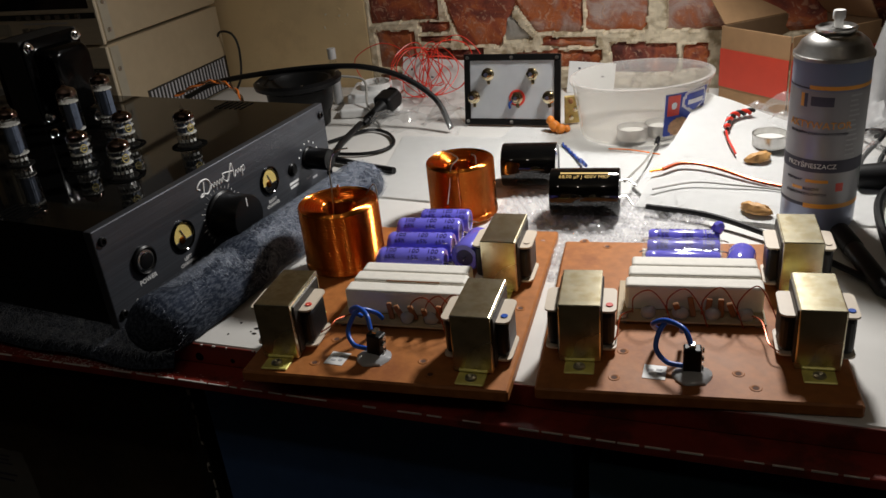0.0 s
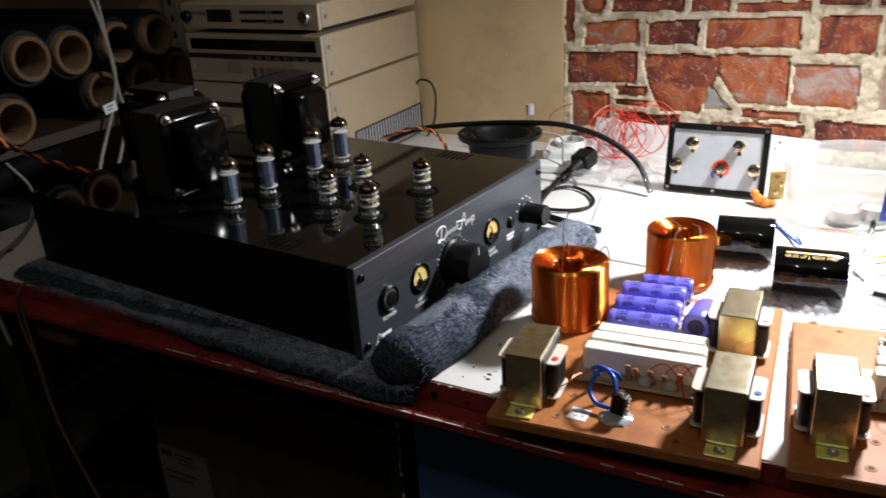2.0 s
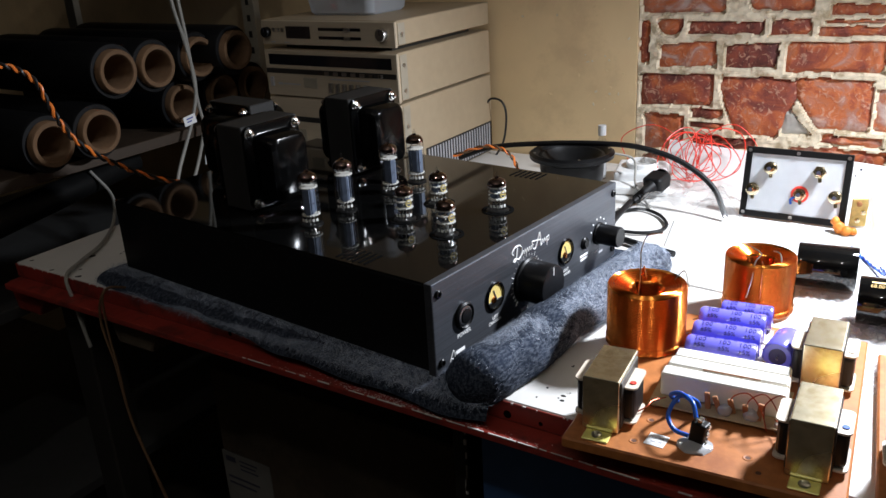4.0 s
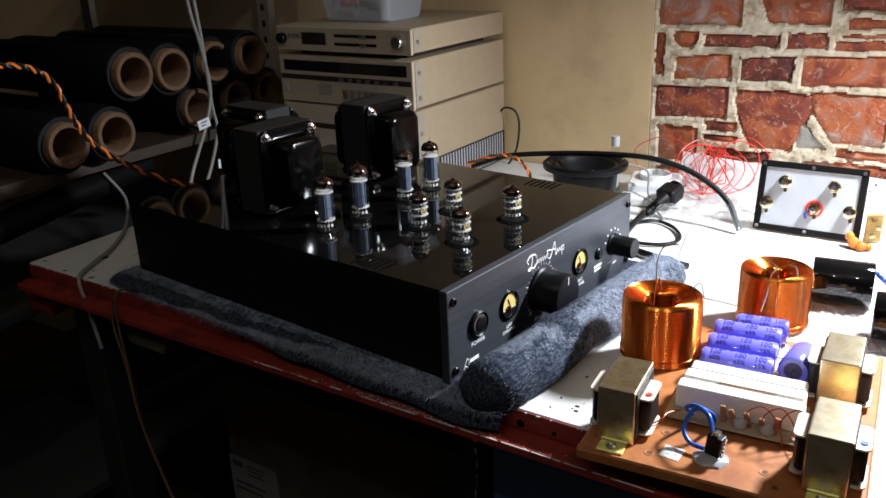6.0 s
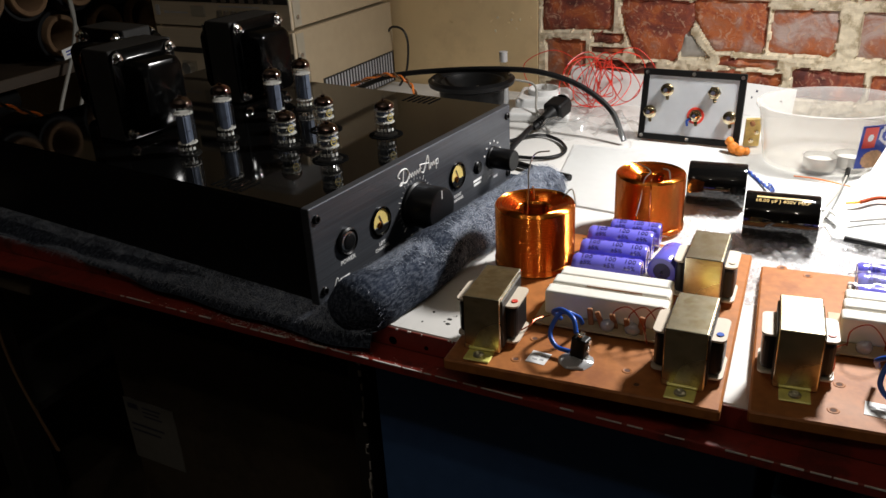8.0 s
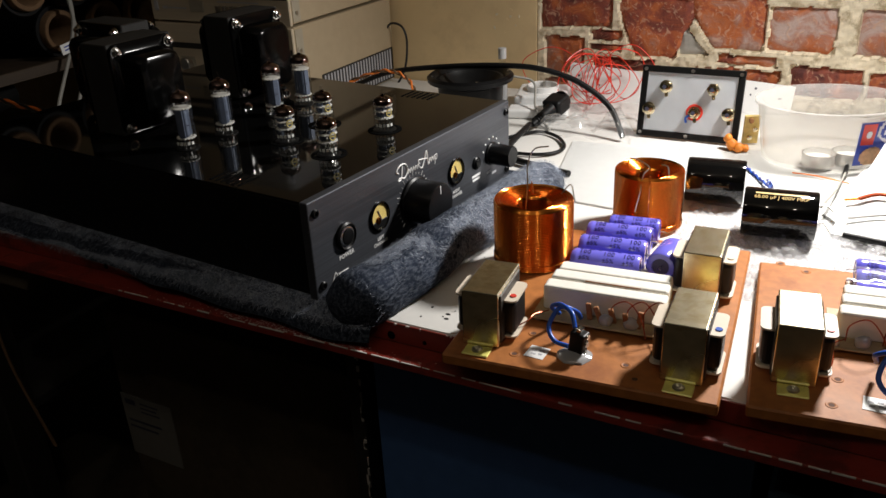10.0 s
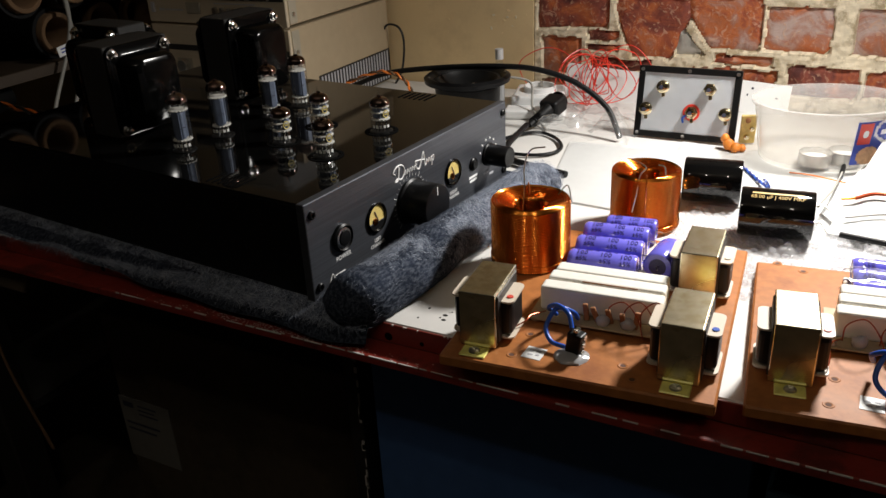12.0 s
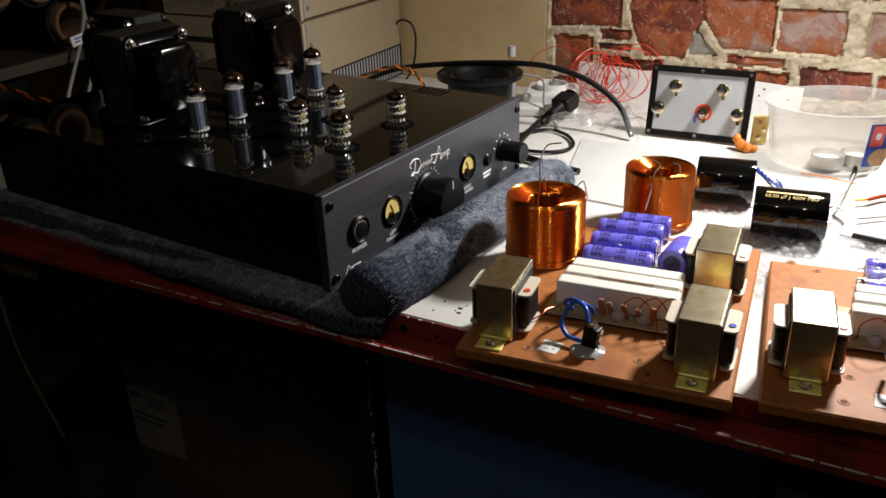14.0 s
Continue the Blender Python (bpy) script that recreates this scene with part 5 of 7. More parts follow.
for k, (x, y) in enumerate(((0.034, 0.0685), (0.096, 0.0690), (0.0135, 0.0375), (0.075, 0.0370), (0.119, 0.0380))):
    ps = part("binding_post", lathe([(0.0088, 0.0026), (0.0088, 0.0040), (0.0078, 0.0046), (0.0078, 0.0080), (0.0068, 0.0088), (0.0050, 0.0088), (0.0050, 0.0130), (0.0030, 0.0136), (0, 0.0130)], 6 if k % 2 else 18), "gold", pl, "gold-plated binding post nut", pose(x, y, 0))
    part("post_hole", lathe([(0.0028, 0.0137), (0, 0.0138)], 12), "ink", ps)
    part("solder_lug", box(-0.0022, 0.0022, -0.0150, -0.004, 0.0042, 0.0050, 0.0008), "gold", ps, m=pose(0, 0, 0, -14, 0, 12))
    if k == 3:
        part("washer", lathe([(0.0112, 0.0026), (0.0112, 0.0036), (0.0080, 0.0038)], 24), "red_pad", ps, "red plastic washer")
        part("wire_end", tube([(-0.006, -0.004, 0.008), (-0.010, -0.008, 0.007), (-0.009, -0.014, 0.006)], 0.0016, 8, 4), "blue_wire", ps)
# orange putty and a scrap of circuit board by the plate
bm = bmesh.new()
for k, (x, y, z, r) in enumerate(((0, 0, 0.007, 0.008), (0.009, -0.004, 0.005, 0.007), (-0.006, 0.002, 0.014, 0.006), (0.016, 0.0, 0.004, 0.005))):
    made = bmesh.ops.create_icosphere(bm, subdivisions=3, radius=r)["verts"]
    for v in made:
        v.co = v.co * (1 + 0.25 * noise.noise(v.co * 130 + Vector((k, 0, 0)))) + Vector((x, y, z))
        v.co.z = max(v.co.z, 0.0)
tagged(link(bm, "putty_lump", "orange_putty", m=pose(-0.078, 1.330, 0.0022)), "crumpled lump of bright orange putty by the plate", "putty")
sc = thing("circuit_scrap", pose(-0.062, 1.366, 0.002, 8, 0, 20), "gold and yellow circuit scrap propped beside the plate", "circuit board")
part("scrap_board", box(-0.010, 0.010, -0.002, 0.002, 0.0, 0.040, 0.001), "yellow_pcb", sc)
for z in (0.012, 0.026, 0.040):
    part("scrap_part", lathe([(0.003, 0), (0.0034, 0.004), (0, 0.006)], 10), "gold" if z < 0.03 else "rust", sc, m=pose(0.004 * math.sin(z * 300), -0.002, z * 0.85, 90, 0, 0))

# red hook-up wire in a loose tangle
tangle = thing("red_wire_tangle", pose(-0.305, 1.475, 0.0), "loose tangle of thin red hook-up wire by the wall", "wire")
random.seed(21)
for k in range(13):
    cx, cz, rx, rz, yy = random.uniform(-0.03, 0.035), random.uniform(0.040, 0.056), random.uniform(0.016, 0.038), random.uniform(0.026, 0.040), random.uniform(-0.03, 0.03)
    tilt = random.uniform(-0.9, 0.9)
    pts = []
    for i in range(14):
        a = 2 * math.pi * i / 12 + k
        x, z = rx * math.cos(a), rz * math.sin(a)
        pts.append((cx + x * math.cos(tilt) - z * math.sin(tilt) * 0.4, yy + 0.02 * math.sin(a * 2 + k) + 0.008 * math.sin(k), max(0.003, cz + z + 0.25 * x * math.sin(tilt))))
    part("wire_loop", tube(pts, 0.00075, 6, 6), "red_wire", tangle)
part("wire_loop", tube([(-0.060, -0.020, 0.010), (-0.118, 0.015, 0.022), (-0.132, 0.015, 0.060), (-0.085, 0.020, 0.084), (-0.040, 0.015, 0.066), (-0.020, 0.0, 0.020), (0.0, -0.02, 0.008)], 0.00075, 6, 10), "red_wire", tangle)
part("wire_loop", tube([(0.0, -0.01, 0.040), (0.020, 0.0, 0.086), (0.055, 0.0, 0.098), (0.086, 0.0, 0.066), (0.080, -0.01, 0.030)], 0.00075, 6, 10), "red_wire", tangle)

for x0, x1, z1, lab in ((-0.372, -0.238, 0.056, "white printed card leaning on the brick wall"), (-0.100, -0.030, 0.047, "small white card leaning on the wall")):
    cd = thing("paper_card", pose(x0, 1.512, 0.0006, -14, 4, 0), lab, "card")
    part("card", box(0, x1 - x0, -0.0005, 0.0005, 0, z1, 0.0003), "paper", cd)
    bars([(0.015, 0.018, 0.040, 0.003), (0.010, 0.012, 0.030, 0.003), (0.050, 0.054, 0.030, 0.002)], "ink", cd, pose(0, -0.0006, -0.003, 90, 0, 0))

# clear crumpled bag
def crumple(name, x0, x1, y0, y1, height, material, label, category, n=34, seed=2, z0=0.001, fine=0.35):
    noise.seed_set(seed)
    bm = bmesh.new()
    g = []
    for j in range(n + 1):
        row = []
        for i in range(n + 1):
            u, v = i / n, j / n
            e = min(1, 5 * min(u, v, 1 - u, 1 - v))
            k = abs(noise.noise((u * 3.1, v * 3.1, seed))) + fine * (0.55 * abs(noise.noise((u * 8, v * 8, seed + 3))) + 0.25 * abs(noise.noise((u * 18, v * 18, seed + 5))))
            wob = 0.10 * noise.noise((u * 4, v * 4, seed + 9))
            row.append(bm.verts.new((x0 + (x1 - x0) * (u + wob * 0.5), y0 + (y1 - y0) * (v - wob * 0.5), z0 + height * k * (0.25 + 0.75 * e))))
        g.append(row)
    for j in range(n):
        for i in range(n):
            bm.faces.new((g[j][i], g[j][i + 1], g[j + 1][i + 1], g[j + 1][i]))
    ob = link(bm, name, material)
    noise.seed_set(1)
    return tagged(ob, label, category)


crumple("plastic_bag", -0.345, -0.205, 1.305, 1.440, 0.050, "film", "crumpled clear plastic bag on the bench", "plastic bag", seed=6)
crumple("plastic_bag", 0.150, 0.260, 1.310, 1.400, 0.034, "film", "clear crinkled plastic wrap by the box", "plastic bag", seed=11, z0=0.014)
crumple("plastic_bag", 0.262, 0.420, 1.180, 1.330, 0.060, "film", "crumpled clear bag among cables", "plastic bag", seed=17)
def wrap_height(x, y):
    """The lie of the crumpled wrap, low at its border and under the capacitors."""
    e = min(1.0, 12 * min(x + 0.085, 0.135 - x, y - 0.930, 1.135 - y) + 0.15)
    free = 0.35 if y > 1.045 else 1.0
    return 0.0012 + max(0.0, e) * free * (0.014 * abs(noise.noise((x * 17, y * 17, 3.0))) + 0.009 * abs(noise.noise((x * 45, y * 45, 5.0))))


bm = bmesh.new()
wn = 80
wg = [[bm.verts.new((x, y, wrap_height(x, y))) for x in [-0.085 + 0.220 * i / wn + 0.004 * noise.noise((i * 0.3, j * 0.3, 1)) for i in range(wn + 1)]] for j, y in [(j, 0.930 + 0.205 * j / wn) for j in range(wn + 1)]]
for j in range(wn):
    for i in range(wn):
        bm.faces.new((wg[j][i], wg[j][i + 1], wg[j + 1][i + 1], wg[j + 1][i]))
wrap = tagged(link(bm, "bubble_wrap", "bubble"), "crumpled bubble wrap under the black capacitors", "bubble wrap")
bm = bmesh.new()
random.seed(12)
for row in range(24):
    for k in range(25):
        x, y = -0.080 + 0.0088 * (k + 0.5 * (row % 2)) + random.uniform(-0.001, 0.001), 0.934 + 0.0082 * row + random.uniform(-0.001, 0.001)
        if x < 0.132 and random.random() < 0.9:
            bmesh.ops.create_icosphere(bm, subdivisions=2, radius=0.0036, matrix=Matrix.Translation((x, y, wrap_height(x, y) + 0.0004)) @ Matrix.Rotation(random.uniform(-0.5, 0.5), 4, "X") @ Matrix.Diagonal((random.uniform(0.8, 1.1), 1, random.uniform(0.45, 0.75), 1)))
part("bubble", bm, "bubble", wrap, "air bubbles")["kind"] = "stuff"

# white socket ring, small jar and power plug by the wall
sk = thing("wall_socket", pose(-0.388, 1.452, 0.0005, 0, 0, 14), "loose white plastic mains socket lying by the wall", "socket")
part("socket_body", box(-0.040, 0.040, -0.040, 0.040, 0, 0.026, 0.005, 3), "white_plastic", sk, "square white plastic cover")
part("socket_rim", lathe([(0.0250, 0.0260), (0.0250, 0.0335), (0.0235, 0.0345), (0.0215, 0.0335), (0.0205, 0.0265)], 36), "white_plastic", sk, "raised round rim")
part("recess", lathe([(0.0206, 0.0263), (0, 0.0263)], 28), "paper_dull", sk)
for q in (-1, 1):
    part("pin_hole", lathe([(0.0027, 0.0264), (0.0027, 0.0270), (0, 0.0270)], 12), "black_hole", sk, m=pose(q * 0.0095, 0, 0))
part("earth_clip", box(-0.0022, 0.0022, 0.0165, 0.0200, 0.0263, 0.0350, 0.0006), "steel", sk)
part("socket_flange", box(-0.046, 0.046, -0.075, -0.041, 0, 0.014, 0.004, 3), "white_plastic", sk, "white plastic mounting plate")
vl = thing("glass_vial", pose(-0.455, 1.448, 0.0005), "small clear glass vial with grey top", "vial")
part("vial_body", lathe([(0.008, 0), (0.008, 0.060), (0.005, 0.068), (0.005, 0.074)], 20), "glass", vl)
part("vial_filling", lathe([(0.0072, 0.001), (0.0072, 0.050), (0, 0.050)], 16), "grey_bag", vl)
part("vial_cap", lathe([(0.0065, 0.072), (0.0065, 0.088), (0, 0.089)], 20), "grey_bag", vl)
pg = thing("power_plug", Matrix.Translation((-0.345, 1.372, 0.020)) @ rot_to((0.02, 0.10, 0.022)) @ Matrix.Scale(0.82, 4), "black moulded mains plug lying on the bench", "plug")
part("plug_body", lathe([(0.0045, -0.060), (0.0060, -0.052), (0.0085, -0.028), (0.0105, -0.006), (0.0140, 0.004)], 24), "rubber", pg, "black rubber neck")
part("plug_head", box(-0.0185, 0.0185, -0.0150, 0.0150, 0.0, 0.040, 0.006, 3), "rubber", pg, "moulded black plug head")
part("plug_face", lathe([(0.0170, 0.0395), (0.0170, 0.0420), (0.0155, 0.0430), (0, 0.0430)], 28), "rubber", pg)
for z in (-0.048, -0.042, -0.036, -0.030):
    part("strain_rib", lathe([(0.0065, z - 0.001), (0.0090, z), (0.0065, z + 0.001)], 18), "rubber", pg)
for s in (-1, 1):
    part("plug_pin", lathe([(0.0024, 0.042), (0.0024, 0.060), (0, 0.061)], 12), "chrome", pg, m=pose(s * 0.0095, 0, 0))
cable("mains_cable", [(-0.66, 1.34, 0.042), (-0.596, 1.34, 0.066), (-0.497, 1.34, 0.081), (-0.405, 1.34, 0.0885), (-0.345, 1.34, 0.087), (-0.290, 1.34, 0.072), (-0.2445, 1.335, 0.043), (-0.220, 1.320, 0.0065)], 0.0040, "rubber", "thick black mains cord arching over the bench", seg=12)
cable("thin_black_cable", [(-0.356, 1.318, 0.012), (-0.350, 1.240, 0.010), (-0.340, 1.190, 0.008), (-0.360, 1.130, 0.006)], 0.0042, "rubber", "black mains cable running to the amplifier", seg=10)
cable("thin_black_cable", [(-0.380, 1.260, 0.004), (-0.345, 1.312, 0.004), (-0.311, 1.304, 0.004), (-0.285, 1.268, 0.004), (-0.286, 1.238, 0.004), (-0.310, 1.220, 0.004), (-0.360, 1.216, 0.004)], 0.0024, "rubber", "thin black cable in a loop")
cable("thin_black_cable", [(-0.360, 1.200, 0.006), (-0.320, 1.186, 0.006), (-0.285, 1.174, 0.006), (-0.240, 1.160, 0.0065)], 0.0044, "rubber", "thick black cable lying under the paper", seg=10)
cable("thin_grey_cable", [(-0.710, 1.515, 0.091), (-0.696, 1.515, 0.104), (-0.675, 1.515, 0.099), (-0.667, 1.515, 0.074), (-0.674, 1.515, 0.027), (-0.695, 1.515, -0.008)], 0.0020, "black_wire", "thin dark cable by the stereo stack")
cable("thin_grey_cable", [(-0.420, 1.395, 0.060), (-0.385, 1.405, 0.050), (-0.372, 1.380, 0.020), (-0.345, 1.350, 0.004), (-0.330, 1.330, 0.003)], 0.0018, "grey_cable", "thin grey wire behind the round black frame")
twisted("twisted_wire", [(-0.640, 1.290, 0.060), (-0.585, 1.300, 0.078), (-0.545, 1.300, 0.070), (-0.520, 1.290, 0.040)], 0.0016, 0.0018, 5, ("orange_wire", "core_card"), "orange and brown twisted wire behind the amplifier")
# round loudspeaker frame
sp = thing("loudspeaker", pose(-0.459, 1.340, 0.0005) @ Matrix.Diagonal((0.90, 0.90, 1.0, 1.0)), "round black plastic speaker frame lying face up", "loudspeaker")
part("rim", lathe([(0.052, 0.058), (0.066, 0.062), (0.0705, 0.064), (0.0715, 0.070), (0.066, 0.0735), (0.060, 0.0715), (0.056, 0.066)], 48), "black_satin", sp, "wide black rim")
part("basket", lathe([(0.040, 0.0), (0.043, 0.002), (0.046, 0.020), (0.052, 0.030), (0.0545, 0.058), (0.0515, 0.060)], 44), "black_plastic", sp)
part("cone", lathe([(0.056, 0.067), (0.050, 0.068), (0.044, 0.060), (0.018, 0.046), (0.015, 0.050), (0, 0.054)], 40), "black_plastic", sp, "dark cone")
for k in range(4):
    a = radians(35 + 90 * k)
    part("rim_screw", lathe([(0.0024, 0), (0.0022, 0.0012), (0, 0.0014)], 8), "steel", sp, m=pose(0.0635 * math.cos(a), 0.0635 * math.sin(a), 0.0722))

# ---- plastic tub, box, can ----
tubp = thing("plastic_tub", pose(0.033, 1.342, 0.0022, 0, 0, 24), "oval translucent ice-cream tub holding tealight cups", "tub")
SX, SY = 1.32, 1.06
part("tub_wall", lathe([(0, 0.0), (0.056, 0.0), (0.058, 0.002), (0.0625, 0.040), (0.0665, 0.070), (0.0690, 0.0705), (0.0692, 0.074), (0.0655, 0.0742), (0.0635, 0.070), (0.0600, 0.040), (0.0560, 0.004), (0, 0.003)], 64, sx=SX, sy=SY), "tub_plastic", tubp, "cloudy clear plastic")


def tub_patch(a0, a1, z0, z1, material, name, lift=0.0006, cut=None):
    a0, a1 = a0 - 18, a1 - 18
    bm = bmesh.new()
    n = 16
    rows = []
    for j in range(n + 1):
        z = z0 + (z1 - z0) * j / n
        r = 0.058 + (0.0665 - 0.058) * z / 0.070 + lift
        rows.append([bm.verts.new((r * SX * math.cos(radians(a0 + (a1 - a0) * i / n)), r * SY * math.sin(radians(a0 + (a1 - a0) * i / n)), z)) for i in range(n + 1)])
    for j in range(n):
        for i in range(n):
            if cut is None or cut((i + 0.5) / n, (j + 0.5) / n):
                bm.faces.new((rows[j][i], rows[j][i + 1], rows[j + 1][i + 1], rows[j + 1][i]))
    return part(name, bm, material, tubp)


tub_patch(-66, -20, 0.010, 0.064, "tub_blue", "printed_label")
tub_patch(-64, -53, 0.036, 0.062, "tub_red", "label_patch", 0.0012)
tub_patch(-61, -56, 0.044, 0.054, "tub_white", "label_mark", 0.0018, lambda u, v: (u - 0.5) ** 2 + (v - 0.5) ** 2 < 0.22)
tub_patch(-51, -23, 0.034, 0.064, "tub_white", "label_heart", 0.0012, lambda u, v: ((2.4 * u - 1.2) ** 2 + (2.4 * v - 1.3) ** 2 - 0.8) ** 3 - (2.4 * u - 1.2) ** 2 * (2.4 * v - 1.3) ** 3 < 0.3)
tub_patch(-49, -25, 0.037, 0.061, "tub_blue", "label_heart", 0.0018, lambda u, v: ((2.4 * u - 1.2) ** 2 + (2.4 * v - 1.3) ** 2 - 0.8) ** 3 - (2.4 * u - 1.2) ** 2 * (2.4 * v - 1.3) ** 3 < 0.2)
tub_patch(-46, -28, 0.047, 0.053, "tub_white", "label_mark", 0.0024)
tub_patch(-62, -42, 0.010, 0.034, "tub_food", "label_picture", 0.0012, lambda u, v: (u - 0.5) ** 2 + (v - 0.45) ** 2 < 0.25)


def tealight(x, y, z):
    tl = thing("tealight_cup", pose(x, y, z), "small round aluminium tealight cup", "tealight", "tealight cups")
    part("cup", lathe([(0.0185, 0.0), (0.0190, 0.001), (0.0190, 0.014), (0.0196, 0.0146), (0.0186, 0.0146), (0.0182, 0.003), (0, 0.002)], 32), "steel", tl, "thin bright aluminium")
    part("wax", lathe([(0.0181, 0.008), (0.004, 0.0075), (0, 0.0075)], 24), "paper_dull", tl)


tealight(0.028, 1.300, 0.006)
tealight(0.060, 1.318, 0.006)
tealight(0.188, 1.250, 0.0185)

bx = thing("cardboard_box", pose(0.208, 1.412, 0.0005, 0, 0, 2), "open brown cardboard box with a red band", "box")
BW, BD, BH = 0.150, 0.110, 0.102


# left face runs from the near corner to the wall, front face to the side
side_l = part("box_side", box(-0.112, 0.0, -0.0018, 0.0, 0, BH, 0.0005), "cardboard", bx, "brown cardboard side", pose(0, 0, 0, 0, 0, -42))
part("red_band", box(-0.112, 0.0, -0.0026, -0.0016, 0.020, 0.072), "red_band", side_l, "bright red band")
side_r = part("box_side", box(0.0, 0.140, -0.0018, 0.0, 0, BH, 0.0005), "cardboard", bx, "brown cardboard side", pose(0.0006, 0, 0, 0, 0, 38))
part("red_band", box(0.0, 0.140, -0.0026, -0.0016, 0.020, 0.072), "red_band", side_r, "bright red band")
# far sides and bottom carry the box's inner shade as a darker colour
part("box_side", box(0.0, 0.140, -0.0018, 0.0, 0, BH, 0.0005), "card_shaded", bx, "", pose(-0.0832, 0.0749, 0, 0, 0, 38))
part("box_side", box(-0.112, 0.0, -0.0018, 0.0, 0, BH, 0.0005), "card_shaded", bx, "", pose(0.1110, 0.0868, 0, 0, 0, -42))
for px, py, rz, l, tilt in ((-0.0832, 0.0749, 38, 0.140, -48), (0.1110, 0.0868, 138, 0.0965, -35)):
    part("box_flap", box(0.004, l - 0.004, -0.001, 0.001, 0, 0.060, 0.0004), "cardboard", bx, "folded-out flap", pose(px, py, BH + 0.0003, 0, 0, rz) @ pose(0, 0, 0, tilt, 0, 0))
part("box_bottom", box(-0.02, 0.06, 0.02, 0.10, 0.0, 0.002), "card_shaded", bx, "", pose(0, 0, 0, 0, 0, 0))

can = thing("spray_can", pose(0.231, 1.088, 0.0032, 0, 0, -14), "grey-blue aerosol can of glue activator with orange bands", "spray can")
R = 0.0324
part("can_body", lathe([(0.0, 0.002), (R * 0.80, 0.0), (R * 0.96, 0.0015), (R, 0.004), (R, 0.1565), (R * 0.985, 0.1595)], 64), "can_blue", can, "blue-grey painted tin")
part("shoulder", lathe([(R * q, 0.0105 + z_) for q, z_ in ((0.985, 0.1485), (1.035, 0.1490), (1.035, 0.1520), (0.99, 0.1530), (0.86, 0.1610), (0.68, 0.1660), (0.52, 0.1685), (0.50, 0.1705), (0.53, 0.1730), (0.48, 0.1745), (0.42, 0.1715), (0.18, 0.1710), (0.12, 0.1730))], 56), "steel", can, "bare metal dome")
part("nozzle", lathe([(0.0038, 0.1705), (0.0038, 0.186), (0.0052, 0.1862), (0.0052, 0.1925), (0.0044, 0.1935), (0, 0.1930)], 20), "white_plastic", can, "white spray nozzle", pose(0.001, 0, 0.0045, 0, 0, 0))


def can_band(z0, z1, a0, a1, material, lift=0.00025, name="print_band"):
    bm = bmesh.new()
    n = max(3, int((a1 - a0) / 4))
    lo = [bm.verts.new(((R + lift) * math.sin(radians(a0 + (a1 - a0) * i / n)), -(R + lift) * math.cos(radians(a0 + (a1 - a0) * i / n)), z0)) for i in range(n + 1)]
    hi = [bm.verts.new((v.co.x, v.co.y, z1)) for v in lo]
    for i in range(n):
        bm.faces.new((lo[i], lo[i + 1], hi[i + 1], hi[i]))
    return part(name, bm, material, can)


can_band(0.027, 0.1345, -130, 130, "can_grey", 0.0002)
can_band(0.1360, 0.1395, -20, 130, "can_orange")
can_band(0.1358, 0.1374, -130, -20, "ink")
can_band(0.0600, 0.0720, -130, 130, "ink", 0.0004)
can_band(0.0250, 0.0295, -12, 130, "can_orange", 0.0004)
can_band(0.0262, 0.0295, -130, -12, "ink", 0.0004)
can_band(0.1200, 0.1320, -33, -24, "can_orange", 0.0004)
can_band(0.1200, 0.1320, -27, -21, "ink", 0.0005)
can_band(0.1215, 0.1300, -16, 18, "ink", 0.0004, "name_bar")
can_band(0.0420, 0.0500, 34, 46, "tub_red", 0.0005)


def can_text(body, z, angle, size, material):
    letters(body, size, material, can, Matrix.Rotation(radians(angle), 4, "Z") @ pose(0, -R - 0.0006, z, 90, 0, 0), "can_print", bend=R)


can_text("AKTYWATOR", 0.1040, -2, 0.0092, "can_orange")
can_text("DO KLEJÓW CYJANOAKRYLOWYCH", 0.0965, -2, 0.0032, "ink")
can_text("PRZYŚPIESZACZ", 0.0660, -8, 0.0062, "white_print")
can_text("PREPARAT", 0.0515, -32, 0.0036, "ink")
can_text("KLEJÓW", 0.0435, -2, 0.0038, "ink")
can_text("CYJANOAKRYLOWYCH", 0.0385, -12, 0.0036, "ink")
can_band(0.0500, 0.0530, -12, 22, "can_orange", 0.0004)
can_band(0.0420, 0.0450, -34, -16, "can_orange", 0.0004)
for i in range(17):
    z = 0.130 - i * 0.0045
    if not 0.056 < z < 0.074:
        can_band(z, z + 0.0016, 42, 62 - (i * 7) % 9, "ink_grey", 0.0004, "small_print")
        can_band(z, z + 0.0016, -72, -58 - (i * 5) % 9, "ink_grey", 0.0004, "small_print")

# ---- odds and ends on the papers ----
def on_sheet(pts, r):
    """Lays points on the curling sheet."""
    out = []
    for x, y in pts:
        v = min(1, max(0, (y - 1.078) / 0.268))
        u = min(1, max(0, (x - 0.059 - 0.048 * v) / (0.166 - 0.038 * v)))
        out.append((x, y, 0.0060 + r + v * (0.045 * (1 - u) + 0.007 * u)))
    return out


